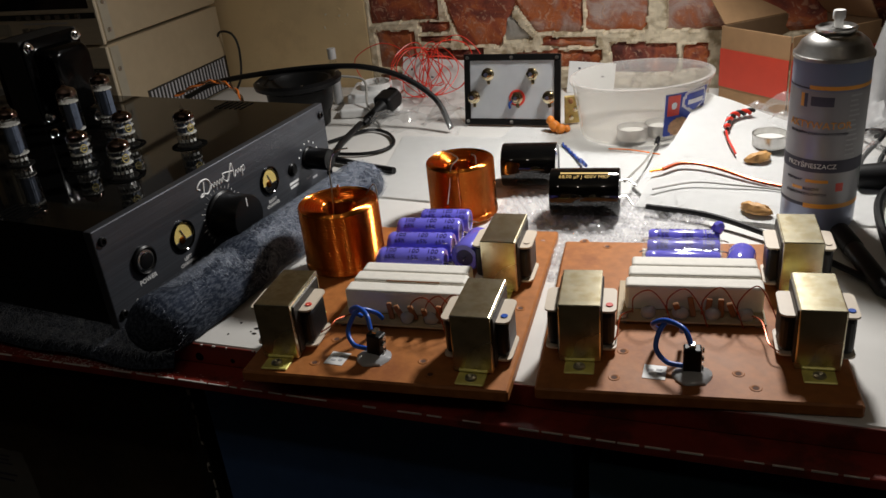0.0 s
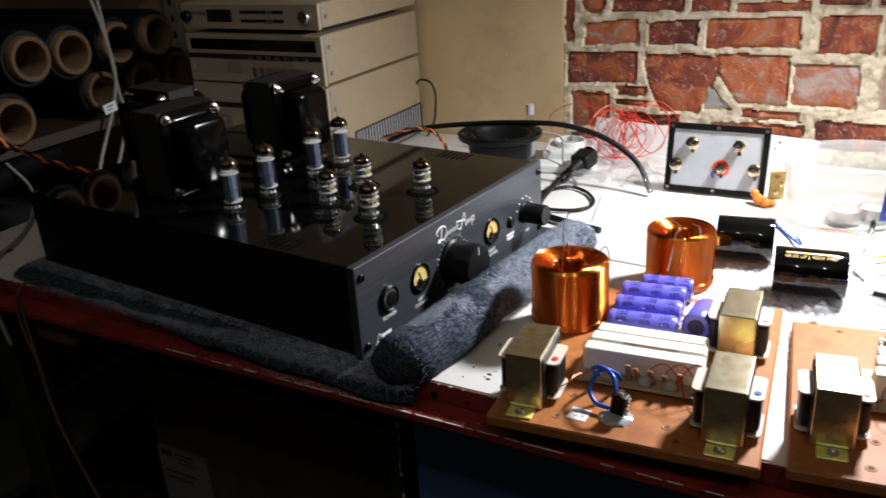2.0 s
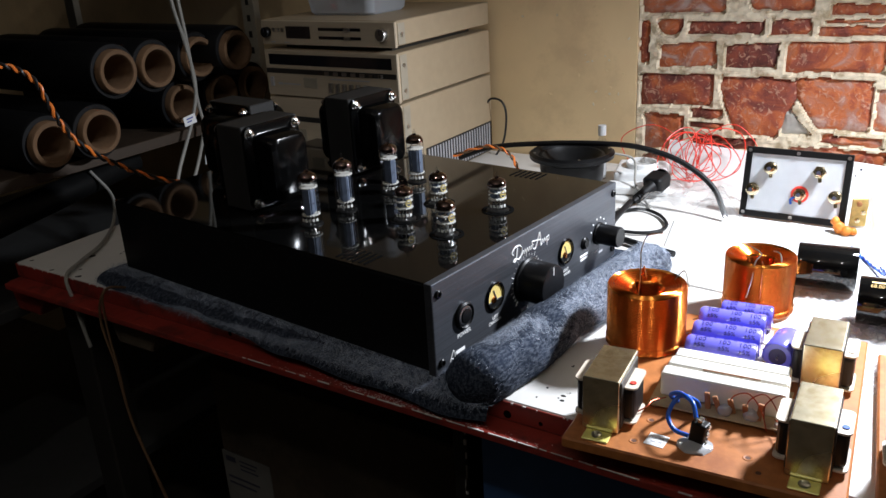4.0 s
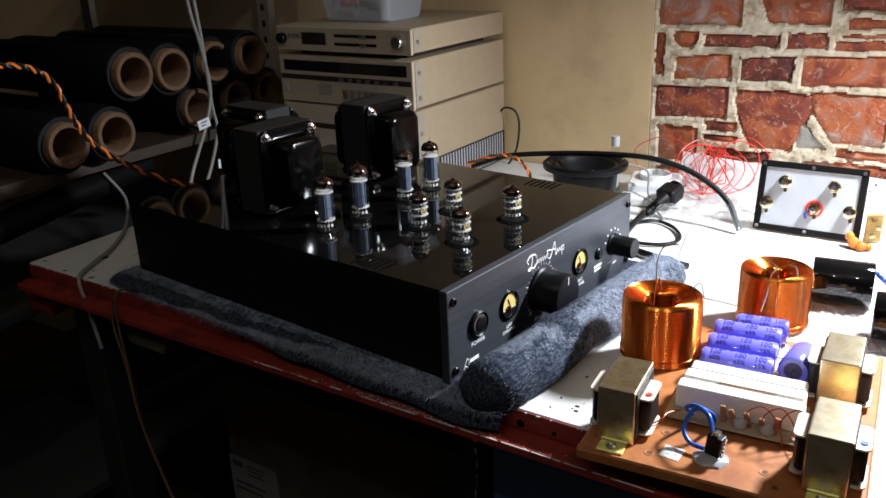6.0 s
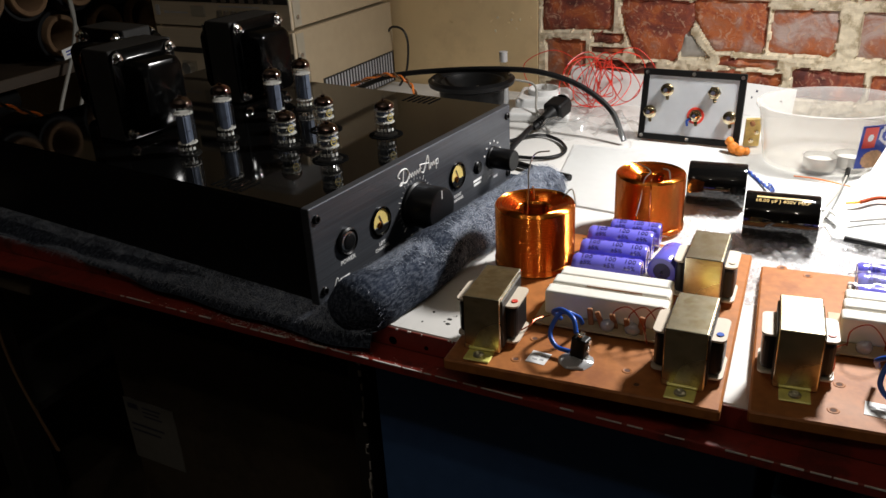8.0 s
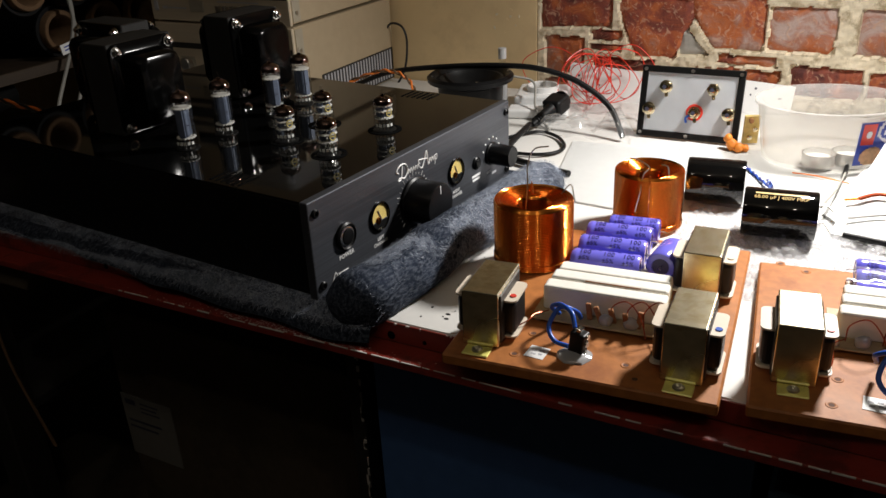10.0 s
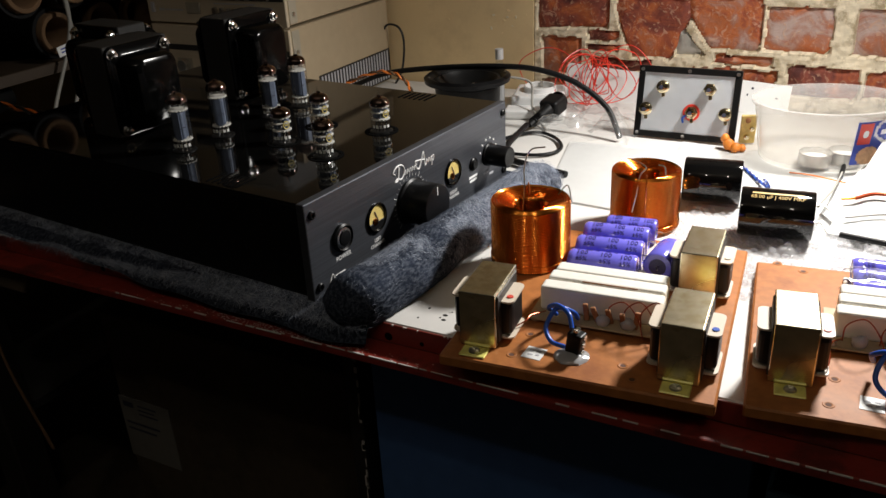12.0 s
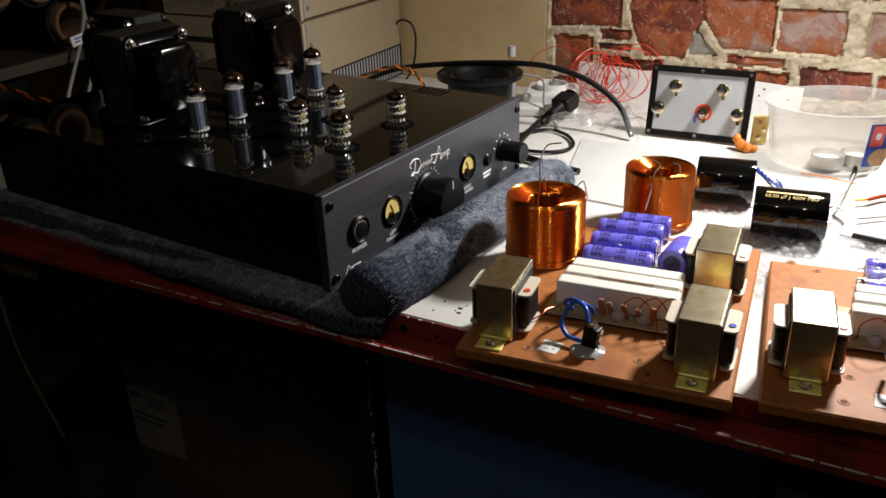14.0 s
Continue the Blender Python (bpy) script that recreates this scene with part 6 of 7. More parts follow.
cable("red_black_wire", on_sheet([(0.080, 1.157), (0.100, 1.174), (0.130, 1.174), (0.174, 1.153), (0.210, 1.142)], 0.003), 0.0021, "enamel_wire", "brown-red twin cable with bare copper ends", "wire")
cable("copper_end", on_sheet([(0.067, 1.151), (0.080, 1.157), (0.086, 1.164)], 0.003), 0.0014, "copper", "bare copper strands at a cable end", "wire")
cable("thin_grey_wire", on_sheet([(0.074, 1.118), (0.114, 1.138), (0.155, 1.140), (0.205, 1.138)], 0.002), 0.0011, "grey_cable", "thin silvery wire lying on the sheet", "wire")
twisted("twisted_wire", on_sheet([(0.168, 1.322), (0.146, 1.296), (0.140, 1.262)], 0.006), 0.0022, 0.0022, 4, ("red_wire", "black_wire"), "short red and black twisted wire offcut")
cable("wire_tail", on_sheet([(0.140, 1.262), (0.144, 1.240), (0.153, 1.210)], 0.003), 0.0012, "red_wire", "thin red wire tail", "wire")
cable("orange_wire", [(0.004, 1.266, 0.003), (0.030, 1.262, 0.004), (0.067, 1.252, 0.003)], 0.0008, "orange_wire", "thin straight orange wire", "wire")
cable("black_rod", [(0.072, 1.083, 0.0098), (0.132, 1.070, 0.0098), (0.188, 1.038, 0.0075), (0.245, 0.988, 0.006), (0.300, 0.930, 0.006)], 0.0030, "rubber", "black flexible lead across the bench")
cable("dark_cable", [(0.330, 1.200, 0.012), (0.290, 1.130, 0.008), (0.288, 1.020, 0.006), (0.300, 0.900, 0.006), (0.287, 0.830, 0.005)], 0.0042, "rubber", "black cable with a metal plug end")
pe = thing("phono_plug", Matrix.Translation((0.287, 0.830, 0.0052)) @ rot_to((-0.15, -1, -0.02)), "small metal jack plug with gold tip", "plug")
part("plug_barrel", lathe([(0.0030, -0.004), (0.0050, 0.0), (0.0050, 0.020), (0.0036, 0.022), (0.0036, 0.026)], 18), "steel", pe)
part("plug_tip", lathe([(0.0022, 0.026), (0.0022, 0.036), (0.0012, 0.038), (0, 0.040)], 12), "gold", pe)


def nut_shell(m):
    bm = bmesh.new()
    bmesh.ops.create_uvsphere(bm, u_segments=26, v_segments=16, radius=1)
    for v in bm.verts:
        k = 1 + 0.16 * noise.noise(v.co * 3.2) + 0.06 * noise.noise(v.co * 11)
        v.co = Vector((v.co.x * 0.0165 * k, v.co.y * 0.0075 * k + 0.004 * v.co.x ** 2, max(-0.1, v.co.z) * 0.0085 * k))
    return tagged(link(bm, "nut_shell", "walnut", m=m), "wrinkled tan walnut shell piece on paper", "nut shell", "walnut shell pieces")


nut_shell(pose(0.176, 1.086, 0.0095, 0, 0, -28))
nut_shell(pose(0.178, 1.204, 0.0185, 0, 0, 40))
mk = thing("marker_pen", Matrix.Translation((0.250, 1.050, 0.0085)) @ rot_to((0.03, -0.115, 0.0)), "thick black marker pen with silver print", "pen")
part("pen_barrel", lathe([(0, -0.002), (0.0075, 0.0), (0.0082, 0.004), (0.0082, 0.105), (0.006, 0.112), (0, 0.113)], 28), "black_satin", mk)
part("pen_cap", lathe([(0.0088, -0.001), (0.0090, 0.002), (0.0090, 0.034), (0.0084, 0.036)], 28), "black_plastic", mk)
part("pen_print", box(-0.0030, 0.0030, -0.0086, -0.0080, 0.045, 0.085), "ink_grey", mk)
tp = thing("taped_tool", Matrix.Translation((0.300, 1.175, 0.016)) @ rot_to((1, 0.10, 0.03)), "black tool handle wrapped in green tape", "tool")
part("handle", lathe([(0, -0.03), (0.012, -0.028), (0.014, 0.0), (0.014, 0.06), (0, 0.062)], 24), "rubber", tp)
part("green_wrap", lathe([(0.0148, 0.004), (0.0152, 0.008), (0.0150, 0.030), (0.0146, 0.034)], 24), "green_tape", tp, "green tape")
random.seed(31)
for k in range(5):
    x = 0.285 + 0.018 * k
    cable("tangled_cable", [(x, 1.33 - 0.02 * k, 0.010), (x + 0.02, 1.27, 0.028 + 0.006 * k), (x - 0.006, 1.21, 0.012), (x + 0.03, 1.15, 0.008), (x + 0.01, 1.06 + 0.01 * k, 0.006)], 0.0026, "rubber", "black cable in a loose tangle")
crumple("carrier_bag", 0.285, 0.450, 1.340, 1.500, 0.17, "grey_bag", "crumpled grey and white carrier bag by the wall", "bag", n=44, seed=23, fine=0.25)

# ---- stereo stack ----
def hifi(z0, z1, label, kind):
    x0, x1, y0, y1 = -0.979, -0.7045, 1.2442, 1.528
    hf = thing("stereo_unit", pose(0, 0, z0), label, "stereo", "stacked stereo units")
    h = z1 - z0
    part("case", box(x0 + 0.004, x1, y0 + 0.006, y1, 0.004, h, 0.0015), "stereo_case", hf, "champagne metal cover")
    part("fascia", box(x0, x1 + 0.001, y0, y0 + 0.006, 0.002, h - 0.001, 0.0012), "stereo_face", hf, "champagne aluminium front")
    part("trim", box(x1 - 0.0005, x1 + 0.0008, y0 + 0.008, y0 + 0.026, 0.006, h - 0.004), "shelf_metal", hf)
    for z in ((h / 2,) if h < 0.05 else (h * 0.25, h * 0.75)):
        part("side_screw", lathe([(0.0036, 0), (0.0034, 0.0014), (0.001, 0.0014), (0, 0.0008)], 12), "steel", hf, m=pose(x1 + 0.0007, y0 + 0.017, z, 0, 90, 0))
    for x in (x0 + 0.03, x1 - 0.03):
        for y in (y0 + 0.03, y1 - 0.03):
            part("foot", lathe([(0.008, 0), (0.009, 0.004), (0, 0.004)], 16), "rubber", hf, m=pose(x, y, 0))

    def face(px, pz):
        return pose(px, y0, pz, 90, 0, 0)
    if kind == "tuner":
        for x, r in ((x0 + 0.014, 0.0085), (x1 - 0.022, 0.0095)):
            kn = part("knob", lathe([(r, 0), (r, 0.008), (r * 0.9, 0.0092), (0, 0.0090)], 28), "black_satin" if x < -0.9 else "steel", hf, "round knob", face(x, h * 0.52))
            part("pointer", box(-0.0006, 0.0006, 0, r * 0.9, 0.0090, 0.0096), "ink", kn)
        part("display", box(x0 + 0.055, x0 + 0.107, y0 - 0.0006, y0 + 0.001, h * 0.30, h * 0.76), "display", hf, "dark display window")
        for x in (x0 + 0.027, x0 + 0.037, x0 + 0.046):
            part("button", box(x, x + 0.0055, y0 - 0.003, y0, h * 0.56, h * 0.70, 0.0006), "steel", hf)
        for z in (h * 0.30, h * 0.62):
            part("slider_slot", box(x0 + 0.125, x0 + 0.210, y0 - 0.0008, y0, z, z + 0.0045), "display", hf)
            part("slider", box(x0 + 0.178, x0 + 0.190, y0 - 0.004, y0, z + 0.0004, z + 0.004, 0.0008), "steel", hf)
        bars([(x0 + 0.02, x0 + 0.03, 0.006, 0.002), (x0 + 0.05, x0 + 0.062, 0.006, 0.0016)], "ink_grey", hf, pose(0, y0 - 0.0004, 0, 90, 0, 0))
    elif kind == "amp":
        part("window", box(x0 + 0.010, x1 - 0.010, y0 - 0.0006, y0 + 0.001, h * 0.68, h * 0.90), "display", hf, "dark dial window")
        part("dark_band", box(x0 + 0.002, x1 - 0.002, y0 - 0.0008, y0 + 0.001, h * 0.50, h * 0.60), "leg_dark", hf)
        for i in range(7):
            part("button", box(x0 + 0.130 + 0.018 * i, x0 + 0.139 + 0.018 * i, y0 - 0.003, y0, h * 0.51, h * 0.58, 0.0006), "steel", hf)
            if i < 6:
                part("lever", box(x0 + 0.140 + 0.014 * i, x0 + 0.146 + 0.014 * i, y0 - 0.008, y0, h * 0.16, h * 0.36, 0.001), "steel", hf)
        part("rocker", box(x0 + 0.010, x0 + 0.017, y0 - 0.004, y0, h * 0.22, h * 0.42, 0.001), "ink_grey", hf)
        part("badge", box(x0 + 0.083, x0 + 0.112, y0 - 0.0025, y0, h * 0.22, h * 0.44, 0.001), "shelf_metal", hf)
        bars([(x0 + 0.025, x0 + 0.036, h * 0.28, 0.004), (x0 + 0.038, x0 + 0.075, h * 0.28, 0.0025), (x0 + 0.14, x0 + 0.22, h * 0.43, 0.002)], "ink_grey", hf, pose(0, y0 - 0.0004, 0, 90, 0, 0))
    else:
        part("dark_band", box(x0 + 0.002, x1 - 0.002, y0 - 0.0008, y0 + 0.001, h * 0.72, h * 0.78), "leg_dark", hf)
        for i in range(3):
            part("knob", lathe([(0.010, 0), (0.010, 0.009), (0.009, 0.010), (0, 0.0098)], 26), "steel", hf, "round knob", face(x0 + 0.06 + 0.075 * i, h * 0.55))
            part("jack_panel", box(x0 + 0.045 + 0.075 * i, x0 + 0.075 + 0.075 * i, y0 - 0.0006, y0, h * 0.47, h * 0.63), "shelf_metal", hf)
        for i in range(24):
            part("vent_rib", box(x1 - 0.0002, x1 + 0.0012, y0 + 0.070 + 0.0087 * i, y0 + 0.0735 + 0.0087 * i, h * 0.06, h * 0.40), "ink_grey", hf)
        part("vent_panel", box(x1 - 0.001, x1 + 0.0003, y0 + 0.064, y1 - 0.002, h * 0.04, h * 0.42), "leg_dark", hf, "dark ribbed vent")


hifi(0.0005, 0.1450, "champagne stereo amplifier with side vents on the bench", "power")
hifi(0.1455, 0.2240, "champagne stereo receiver with levers and dial window", "amp")
hifi(0.2300, 0.2715, "slim champagne tuner with a dark display", "tuner")
part("riser", box(-0.95, -0.73, 1.27, 1.50, 0.2235, 0.2345), "leg_dark", bpy.data.objects["stereo_unit.002"], m=pose(0, 0, -0.2300)) if "stereo_unit.002" in bpy.data.objects else None
bn = thing("plastic_bin", pose(-0.862, 1.360, 0.2718), "cloudy plastic box of mixed parts on the stereo", "storage box")
bm = bmesh.new()
rings = []
for z, kx, ky in ((0.0, 0.062, 0.048), (0.004, 0.066, 0.052), (0.070, 0.076, 0.060), (0.074, 0.080, 0.064), (0.078, 0.080, 0.064)):
    ring = []
    for cx, cy, a0 in ((1, 1, 0), (-1, 1, 90), (-1, -1, 180), (1, -1, 270)):
        for k in range(6):
            a = radians(a0 + 18 * k)
            ring.append(bm.verts.new((cx * (kx - 0.014) + 0.014 * math.cos(a), cy * (ky - 0.014) + 0.014 * math.sin(a), z)))
    rings.append(ring)
for a, b in zip(rings, rings[1:]):
    for i in range(len(a)):
        j = (i + 1) % len(a)
        bm.faces.new((a[i], a[j], b[j], b[i]))
bm.faces.new(rings[0][::-1])
part("bin_shell", bm, "bin_plastic", bn, "cloudy plastic shell")
random.seed(14)
for i in range(40):
    mm = random.choice(("ink", "grey_bag", "steel", "rust", "white_plastic", "gold", "red_pad"))
    s = random.uniform(0.004, 0.009)
    part("loose_part", box(-s, s, -s * 0.5, s * 0.5, -s * 0.4, s * 0.4, 0.001), mm, bn, m=pose(random.uniform(-0.05, 0.05), random.uniform(-0.035, 0.035), random.uniform(0.008, 0.035), random.uniform(0, 180), random.uniform(0, 180), 0))

# ---- shelf with film rolls ----
rack = thing("shelf_rack", pose(0, 0, 0), "steel shelf rack stacked with black film rolls", "shelf")
for x, y in ((-1.146, 1.385), (-1.146, 0.30), (-1.70, 1.385), (-1.70, 0.30)):
    pt = part("post", box(x - 0.016, x + 0.016, y - 0.002, y + 0.014, FLOOR_Z, 1.2, 0.001), "shelf_metal", rack, "perforated cream steel post")
    if x > -1.2 and y > 1:
        for i in range(14):
            part("post_hole", box(x - 0.004, x + 0.004, y - 0.0026, y - 0.0018, 0.10 + 0.03 * i, 0.112 + 0.03 * i), "leg_dark", pt)
for z in (-0.45, -0.10, 0.096, 0.42):
    part("shelf_board", box(-1.72, -1.125 if z != 0.096 else -1.10, 0.28, 1.40, z - 0.018, z, 0.001), "shelf_dark" if z != 0.096 else "shelf_wood", rack)


def roll_of_film(y, z, x=-1.05, r=0.041, core=0.0315, torn=False):
    rl = thing("film_roll", Matrix.Translation((x, y, z)) @ pose(0, 0, 0, 0, -90, 0), "roll of black film on a brown cardboard core", "roll", "black film rolls on the shelf")
    part("film", lathe([(core + 0.001, 0.012), (r - 0.002, 0.012), (r, 0.016), (r, 0.40), (r - 0.002, 0.42), (core, 0.42)], 36), "film_roll", rl, "glossy black film")
    part("core_tube", lathe([(core - 0.0085, 0.40), (core - 0.0085, 0.002), (core - 0.007, 0.0), (core - 0.0015, 0.0), (core, 0.002), (core, 0.40)], 36), "core_card", rl, "brown cardboard core")
    part("core_inside", lathe([(0, 0.20), (core - 0.0085, 0.20)], 24), "leg_dark", rl)


for x, y, z in ((-1.05, 1.008, 0.2215), (-1.05, 1.0815, 0.2180), (-1.08, 1.196, 0.2140), (-1.05, 1.2545, 0.2180), (-1.05, 0.8790, 0.1400), (-1.05, 0.9590, 0.1400), (-1.11, 1.1710, 0.1360), (-1.11, 1.2630, 0.1375), (-1.11, 1.3440, 0.1390)):
    roll_of_film(y, z, x=x, r=0.0425, core=0.0335)
tagged(link(lathe([(0, 0), (0.020, 0.002), (0.022, 0.01), (0.022, 0.50), (0, 0.50)], 24, m=pose(-1.075, 0.62, 0.028, 0, 0, 0) @ rot_to((-0.25, 1.0, 0.03))), "dark_pipe", "black_plastic"), "long dark plastic pipe beside the bench", "pipe")
slab_rail = part("bracket", box(-1.30, -1.10, 0.60, 0.66, -0.10, 0.06, 0.002), "leg_dark", rack)

twisted("twisted_wire", [(-0.95, 0.745, 0.278), (-0.94, 0.777, 0.271), (-0.93, 0.799, 0.251), (-0.93, 0.814, 0.210), (-0.93, 0.831, 0.174), (-0.93, 0.864, 0.140), (-0.93, 0.904, 0.111), (-0.93, 0.958, 0.080), (-0.92, 1.00, 0.06), (-0.90, 1.03, 0.02), (-0.88, 1.06, 0.004)], 0.0021, 0.0022, 17, ("orange_wire", "black_wire"), "orange and black twisted wire hanging behind the amplifier")
cg = thing("grey_cable", pose(0, 0, 0), "pair of grey cables hanging with white tags", "cable")
part("cable_run", tube([(-1.08, 1.130, 0.60), (-1.08, 1.150, 0.330), (-1.08, 1.165, 0.248), (-1.08, 1.174, 0.172), (-1.08, 1.156, 0.116), (-1.08, 1.112, 0.040), (-1.05, 1.07, 0.006), (-1.0, 1.02, 0.005)], 0.0030, 8, 8), "grey_cable", cg)
part("cable_run", tube([(-1.085, 1.150, 0.60), (-1.08, 1.165, 0.320), (-1.08, 1.170, 0.248), (-1.08, 1.173, 0.143), (-1.08, 1.176, 0.093), (-1.08, 1.142, 0.020), (-1.05, 1.09, 0.006)], 0.0030, 8, 8), "grey_cable", cg)
for y, z, r in ((1.148, 0.117, 8), (1.180, 0.040, -6)):
    tg = part("cable_tag", box(-0.0006, 0.0006, -0.016, 0.010, -0.008, 0.008), "paper", cg, "white paper tag", pose(-1.074, y, z, r, 0, 0))
    bars([(-0.010, 0.004, 0.003, 0.002), (-0.010, 0.0, -0.002, 0.002)], "tub_blue", tg, pose(0.0008, 0, 0, 90, 0, 90))
cable("grey_lead", [(-1.150, 0.990, 0.060), (-1.120, 1.000, 0.020), (-1.040, 0.940, 0.006), (-0.975, 0.872, 0.005), (-0.940, 0.812, 0.005), (-0.915, 0.772, 0.002), (-0.900, 0.766, -0.030), (-0.885, 0.765, -0.090)], 0.0026, "grey_cable", "grey lead hanging over the bench end")
cable("grey_lead", [(-1.040, 1.000, 0.006), (-1.000, 0.930, 0.005), (-0.960, 0.905, 0.008), (-0.930, 0.920, 0.006), (-0.900, 0.960, 0.006)], 0.0024, "grey_cable", "dark grey lead looping on the bench")
hg = thing("hanging_wire", pose(0, 0, 0), "pale copper-coloured twin wire hanging over the edge", "wire")
for k in range(2):
    part("strand", tube([(-0.802, 0.786, 0.0035), (-0.798 + 0.000 * k, 0.7475, 0.016), (-0.820 + 0.010 * k, 0.7475, -0.028), (-0.810 + 0.004 * k, 0.7475, -0.089), (-0.801 + 0.001 * k, 0.7475, -0.172), (-0.762 + 0.003 * k, 0.7475, -0.279)], 0.0016, 6, 8), "core_card", hg)

# ---- under the bench ----
def open_box(name, x0, x1, y0, y1, z0, z1, material, label, category, t=0.004):
    o = thing(name, pose(0, 0, 0), label, category)
    part("front_side", box(x0, x1, y0, y0 + t, z0, z1, 0.0012), material, o)
    part("back_side", box(x0, x1, y1 - t, y1, z0, z1, 0.0012), material, o)
    part("left_side", box(x0, x0 + t, y0 + t, y1 - t, z0, z1, 0.0012), material, o)
    part("right_side", box(x1 - t, x1, y0 + t, y1 - t, z0, z1, 0.0012), material, o)
    part("base", box(x0 + t, x1 - t, y0 + t, y1 - t, z0, z0 + t), material, o)
    return o


open_box("storage_crate", 0.052, 0.40, 0.858, 1.20, FLOOR_Z, -0.139, "blue_box", "light blue storage box under the bench", "box")
open_box("storage_crate", -0.345, 0.038, 0.856, 1.25, FLOOR_Z, -0.075, "dark_blue_box", "dark blue box standing under the bench", "box")
crumple("carrier_bag", 0.12, 0.38, 0.90, 1.15, 0.07, "dark_blue_box", "dark blue bag stuffed in the box", "bag", n=20, seed=41, z0=-0.200)
cb2 = thing("carton", pose(0, 0, 0), "brown cardboard carton in the dark under the bench", "box")
# the dimness under the bench is in the carton's own colour
part("carton_body", box(-0.93, -0.40, 0.98, 1.42, FLOOR_Z, -0.24, 0.003), "shaded_brown", cb2)
part("carton_label", box(-0.931, -0.822, 0.9785, 0.9800, -0.515, -0.395), "paper_grey", cb2, "white printed label")
bars([(0.008, 0.030, -0.014, 0.010), (0.040, 0.080, -0.012, 0.003), (0.040, 0.075, -0.020, 0.003), (0.040, 0.080, -0.028, 0.003), (0.008, 0.080, -0.050, 0.004), (0.008, 0.070, -0.062, 0.004)], "ink", cb2, pose(-0.931, 0.9783, -0.395, 90, 0, 0))

# ---- bricks of the wall, set into the mortar ----
outlines = []


def brick(x0, x1, z0, z1, material="brick", slope=0.0, cut=None):
    """One rough hewn brick face, set back in the smeared mortar, with chiselled relief and uneven edges."""
    w, h = x1 - x0, z1 - z0
    nu, nv = max(4, int(w / 0.0075)), max(3, int(h / 0.0075))
    seed = x0 * 31 + z0 * 57
    bm = bmesh.new()
    rows = []
    for j in range(nv + 1):
        row = []
        for i in range(nu + 1):
            u, v = i / nu, j / nv
            e = max(abs(2 * u - 1), abs(2 * v - 1)) ** 3
            cu, cv = cut(u, v) if cut else (u, v)
            x, z = x0 + w * cu, z0 + h * cv + slope * (cu - 0.5)
            x += e * (0.0030 * noise.noise((x * 60, z * 60, 1.7)) + 0.0022 * noise.noise((x * 170, z * 170, 3.1)))
            z += e * (0.0030 * noise.noise((x * 60, z * 60, 8.3)) + 0.0022 * noise.noise((x * 170, z * 170, 5.9)))
            flat = noise.noise((x * 30, z * 42, seed))
            y = WALL_Y + 0.0022 - 0.0020 * flat - 0.0011 * abs(noise.noise((x * 95, z * 120, seed))) - 0.0012 * (1 if flat + 0.5 * noise.noise((x * 80, z * 80, seed)) > 0.12 else 0)
            if i in (0, nu) or j in (0, nv):
                y = WALL_Y + 0.0059
            row.append(bm.verts.new((x, y, z)))
        rows.append(row)
    for j in range(nv):
        for i in range(nu):
            bm.faces.new((rows[j][i], rows[j][i + 1], rows[j + 1][i + 1], rows[j + 1][i]))
    ring = rows[0][:-1] + [r[-1] for r in rows[:-1]] + rows[-1][:0:-1] + [r[0] for r in rows[:0:-1]]
    outlines.append([(v.co.x, v.co.z) for v in ring])
    part("brick", bm, material, wall_brick)


def taper_left(u, v):
    return (0.25 * (1 - v) + (1 - 0.25 * (1 - v)) * u, v)


def shield(u, v):
    return (0.5 + (u - 0.5) * (0.55 + 0.45 * min(1, v * 1.6)), v)


def wedge(u, v):
    return (0.12 + (u - 0.12) * (1 - 0.85 * v), v)


brick(-0.431, -0.299, 0.252, 0.322)
brick(-0.288, -0.172, 0.256, 0.322, cut=taper_left)
brick(-0.163, -0.050, 0.276, 0.330)
brick(-0.150, -0.060, 0.251, 0.268)
brick(-0.434, -0.417, 0.173, 0.242)
brick(-0.407, -0.361, 0.217, 0.244, cut=shield)
brick(-0.356, -0.240, 0.220, 0.241, slope=0.004)
brick(-0.232, -0.174, 0.220, 0.247, slope=0.002)
brick(-0.165, -0.060, 0.221, 0.237, slope=0.003)
brick(-0.155, -0.070, 0.239, 0.246)
brick(-0.401, -0.309, 0.168, 0.208, slope=0.004)
brick(-0.296, -0.216, 0.170, 0.210, slope=0.004)
brick(-0.206, -0.070, 0.168, 0.214, slope=0.005)
brick(-0.431, -0.311, 0.106, 0.159, slope=0.004)
brick(-0.299, -0.185, 0.064, 0.158, cut=shield)
brick(-0.189, -0.081, 0.083, 0.162, cut=lambda u, v: (0.55 * max(0, 0.62 - v) * (1 - u) + u, v))
brick(-0.423, -0.355, 0.030, 0.092)
brick(-0.344, -0.295, 0.087, 0.105)
brick(-0.346, -0.292, 0.071, 0.083)
brick(-0.342, -0.240, 0.040, 0.062)
brick(-0.204, -0.157, 0.072, 0.110, "brick_grey", cut=wedge)
brick(-0.146, -0.061, 0.061, 0.077)
brick(-0.190, -0.053, 0.030, 0.056)
brick(-0.040, 0.058, 0.020, 0.066)
brick(0.064, 0.103, 0.024, 0.064)
brick(-0.423, -0.350, -0.015, 0.022)
brick(-0.342, -0.240, -0.015, 0.032)
brick(-0.077, 0.014, 0.084, 0.150)
brick(0.042, 0.146, 0.084, 0.150)
brick(0.160, 0.260, 0.078, 0.150)
brick(0.120, 0.230, 0.020, 0.066)
brick(0.275, 0.390, 0.080, 0.150)
brick(0.250, 0.360, 0.020, 0.066)
random.seed(77)
z = 0.162
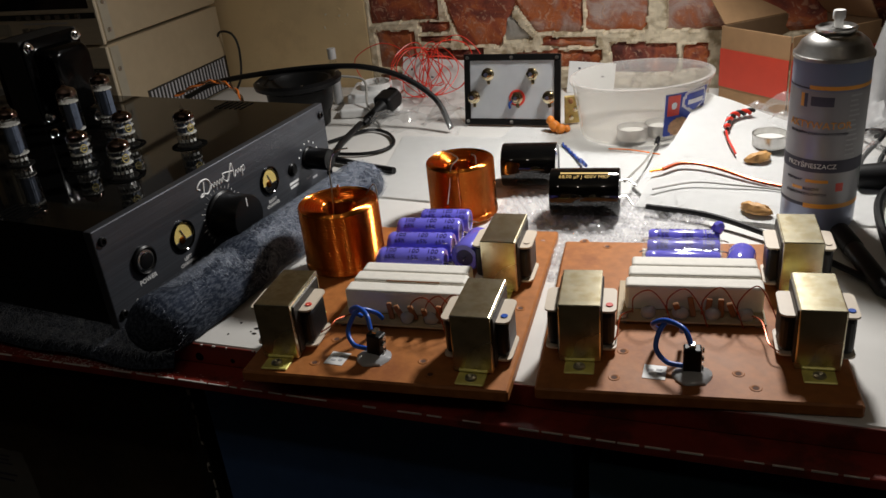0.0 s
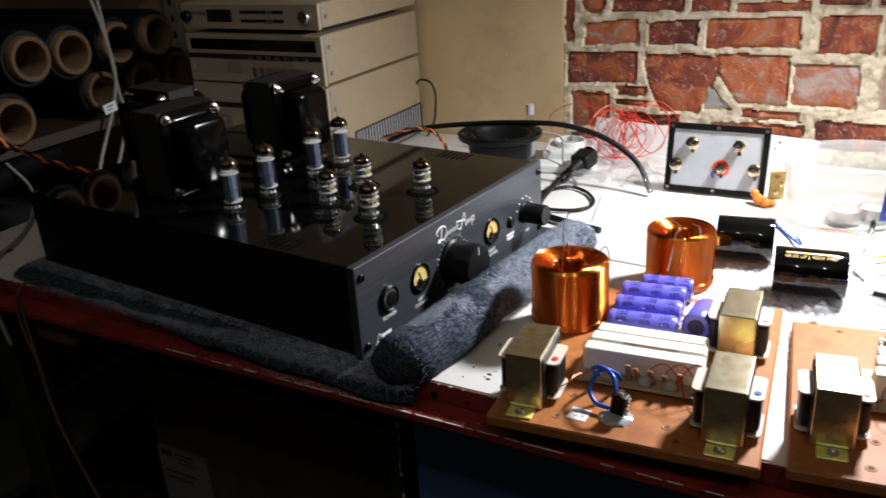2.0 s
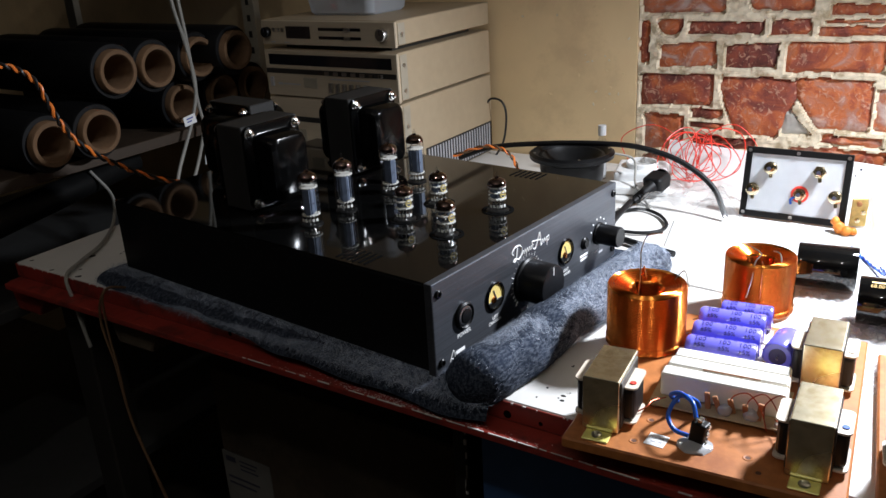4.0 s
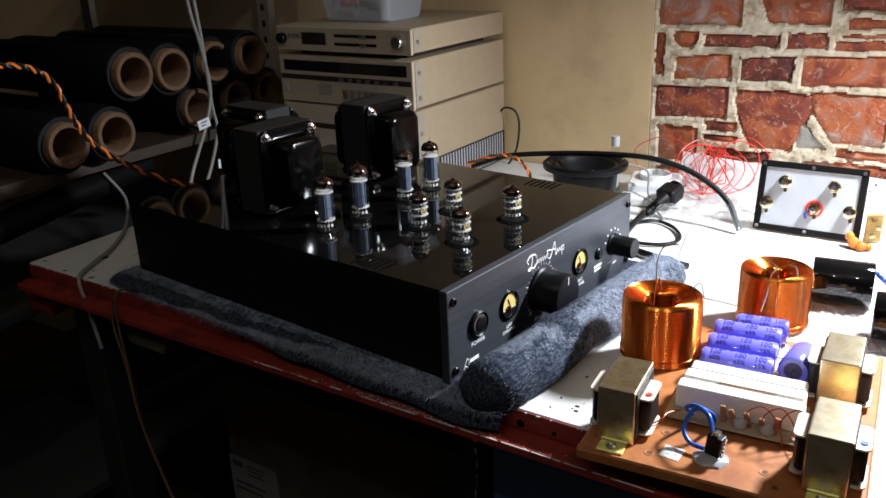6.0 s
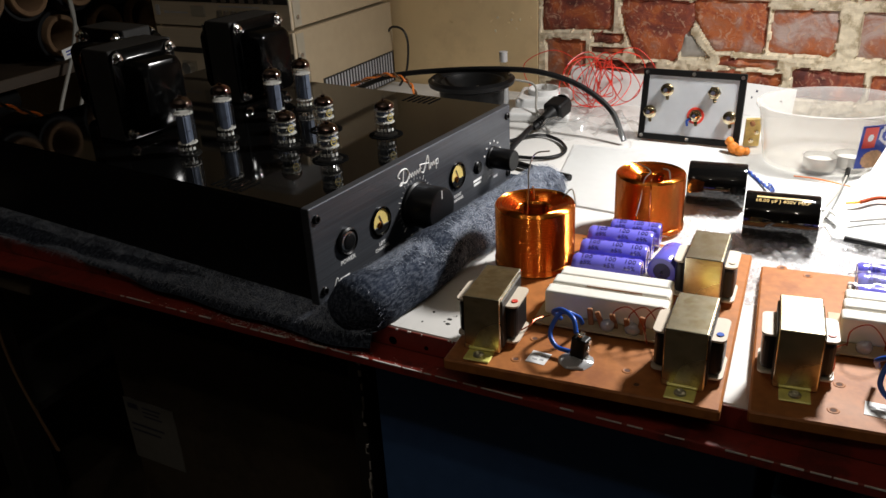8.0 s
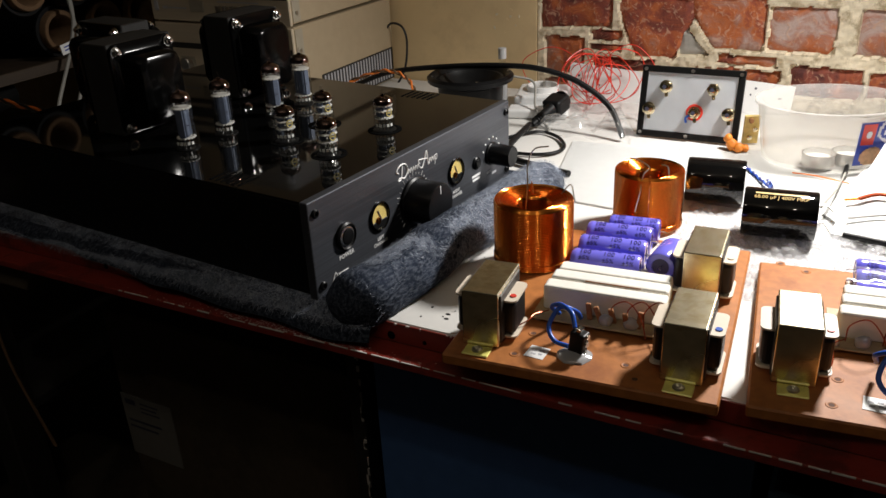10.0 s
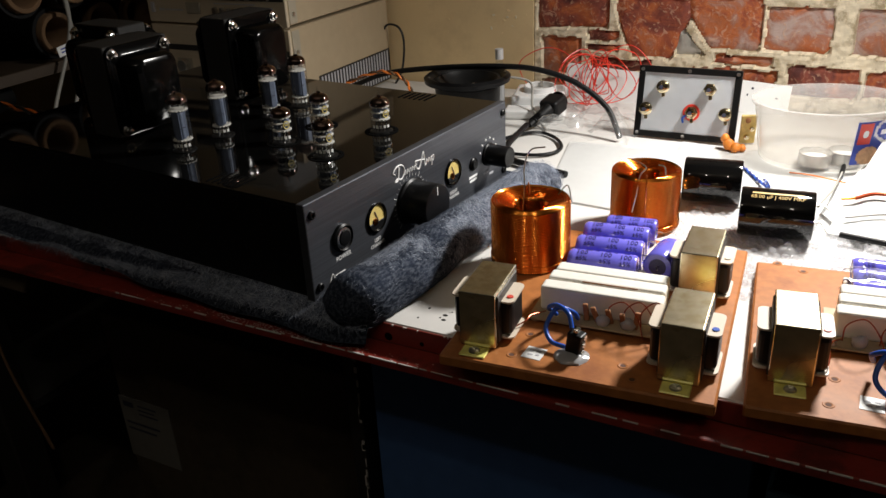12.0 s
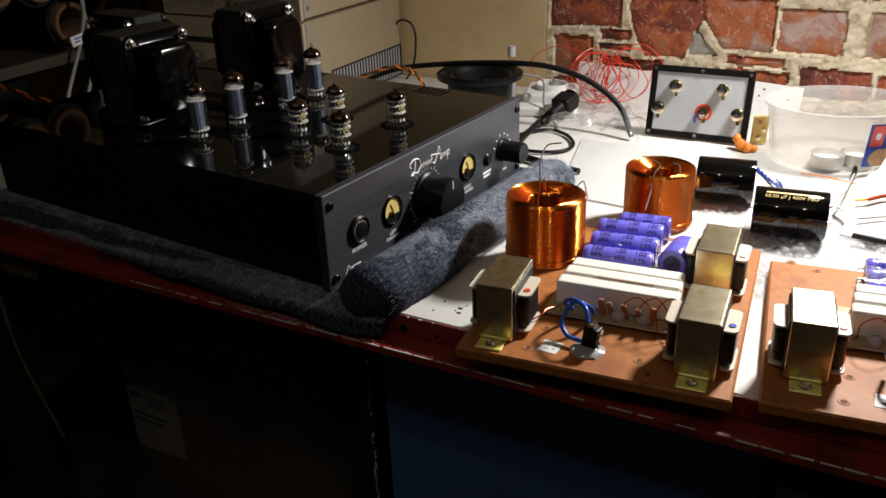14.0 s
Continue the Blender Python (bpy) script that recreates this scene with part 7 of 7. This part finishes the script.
for course in range(6):
    h = random.uniform(0.036, 0.062)
    x = -0.058 + random.uniform(0, 0.03) if z < 0.30 else -0.43
    if z > 0.335:
        x = -0.431
    while x < 0.62:
        w = random.uniform(0.06, 0.135)
        brick(x, x + w, z, z + h, slope=random.uniform(-0.003, 0.003))
        x += w + random.uniform(0.008, 0.015)
    z += h + 0.011


def mortar_bed(x0, x1, z0, z1, step):
    """Smeared mortar that stands round the bricks and laps over their upper edges."""
    nx_, nz_ = int((x1 - x0) / step), int((z1 - z0) / step)
    gx, gz = np.meshgrid(x0 + step * np.arange(nx_ + 1), z0 + step * np.arange(nz_ + 1))
    inside = np.zeros(gx.shape, bool)
    for ring in outlines:
        xs, zs = [p[0] for p in ring], [p[1] for p in ring]
        i0, i1 = max(0, int((min(xs) - x0) / step)), min(nx_ + 1, int((max(xs) - x0) / step) + 2)
        j0, j1 = max(0, int((min(zs) - z0) / step)), min(nz_ + 1, int((max(zs) - z0) / step) + 2)
        if i1 <= i0 or j1 <= j0:
            continue
        px, pz = gx[j0:j1, i0:i1], gz[j0:j1, i0:i1] + 0.0012
        hit = np.zeros(px.shape, bool)
        for (ax, az), (bx_, bz) in zip(ring, ring[1:] + ring[:1]):
            if abs(bz - az) > 1e-9:
                hit ^= ((az > pz) != (bz > pz)) & (px < (bx_ - ax) * (pz - az) / (bz - az) + ax)
        inside[j0:j1, i0:i1] |= hit
    verts = []
    for j in range(nz_ + 1):
        for i in range(nx_ + 1):
            x, z = float(gx[j, i]), float(gz[j, i])
            y = WALL_Y - 0.0016 - 0.0018 * noise.noise((x * 28, z * 40, 2)) - 0.0016 * noise.noise((x * 95, z * 140, 6))
            verts.append((x, WALL_Y + 0.0056 if inside[j, i] else y, z))
    faces = [(j * (nx_ + 1) + i, j * (nx_ + 1) + i + 1, (j + 1) * (nx_ + 1) + i + 1, (j + 1) * (nx_ + 1) + i) for j in range(nz_) for i in range(nx_)]
    me = bpy.data.meshes.new("mortar_bed")
    me.from_pydata(verts, [], faces)
    me.materials.append(M["mortar"])
    ob = new("mortar_bed", me)
    ob.parent = wall_brick
    ob["kind"] = "stuff"


mortar_bed(-0.4345, 0.62, -0.01, 0.47, 0.0028)
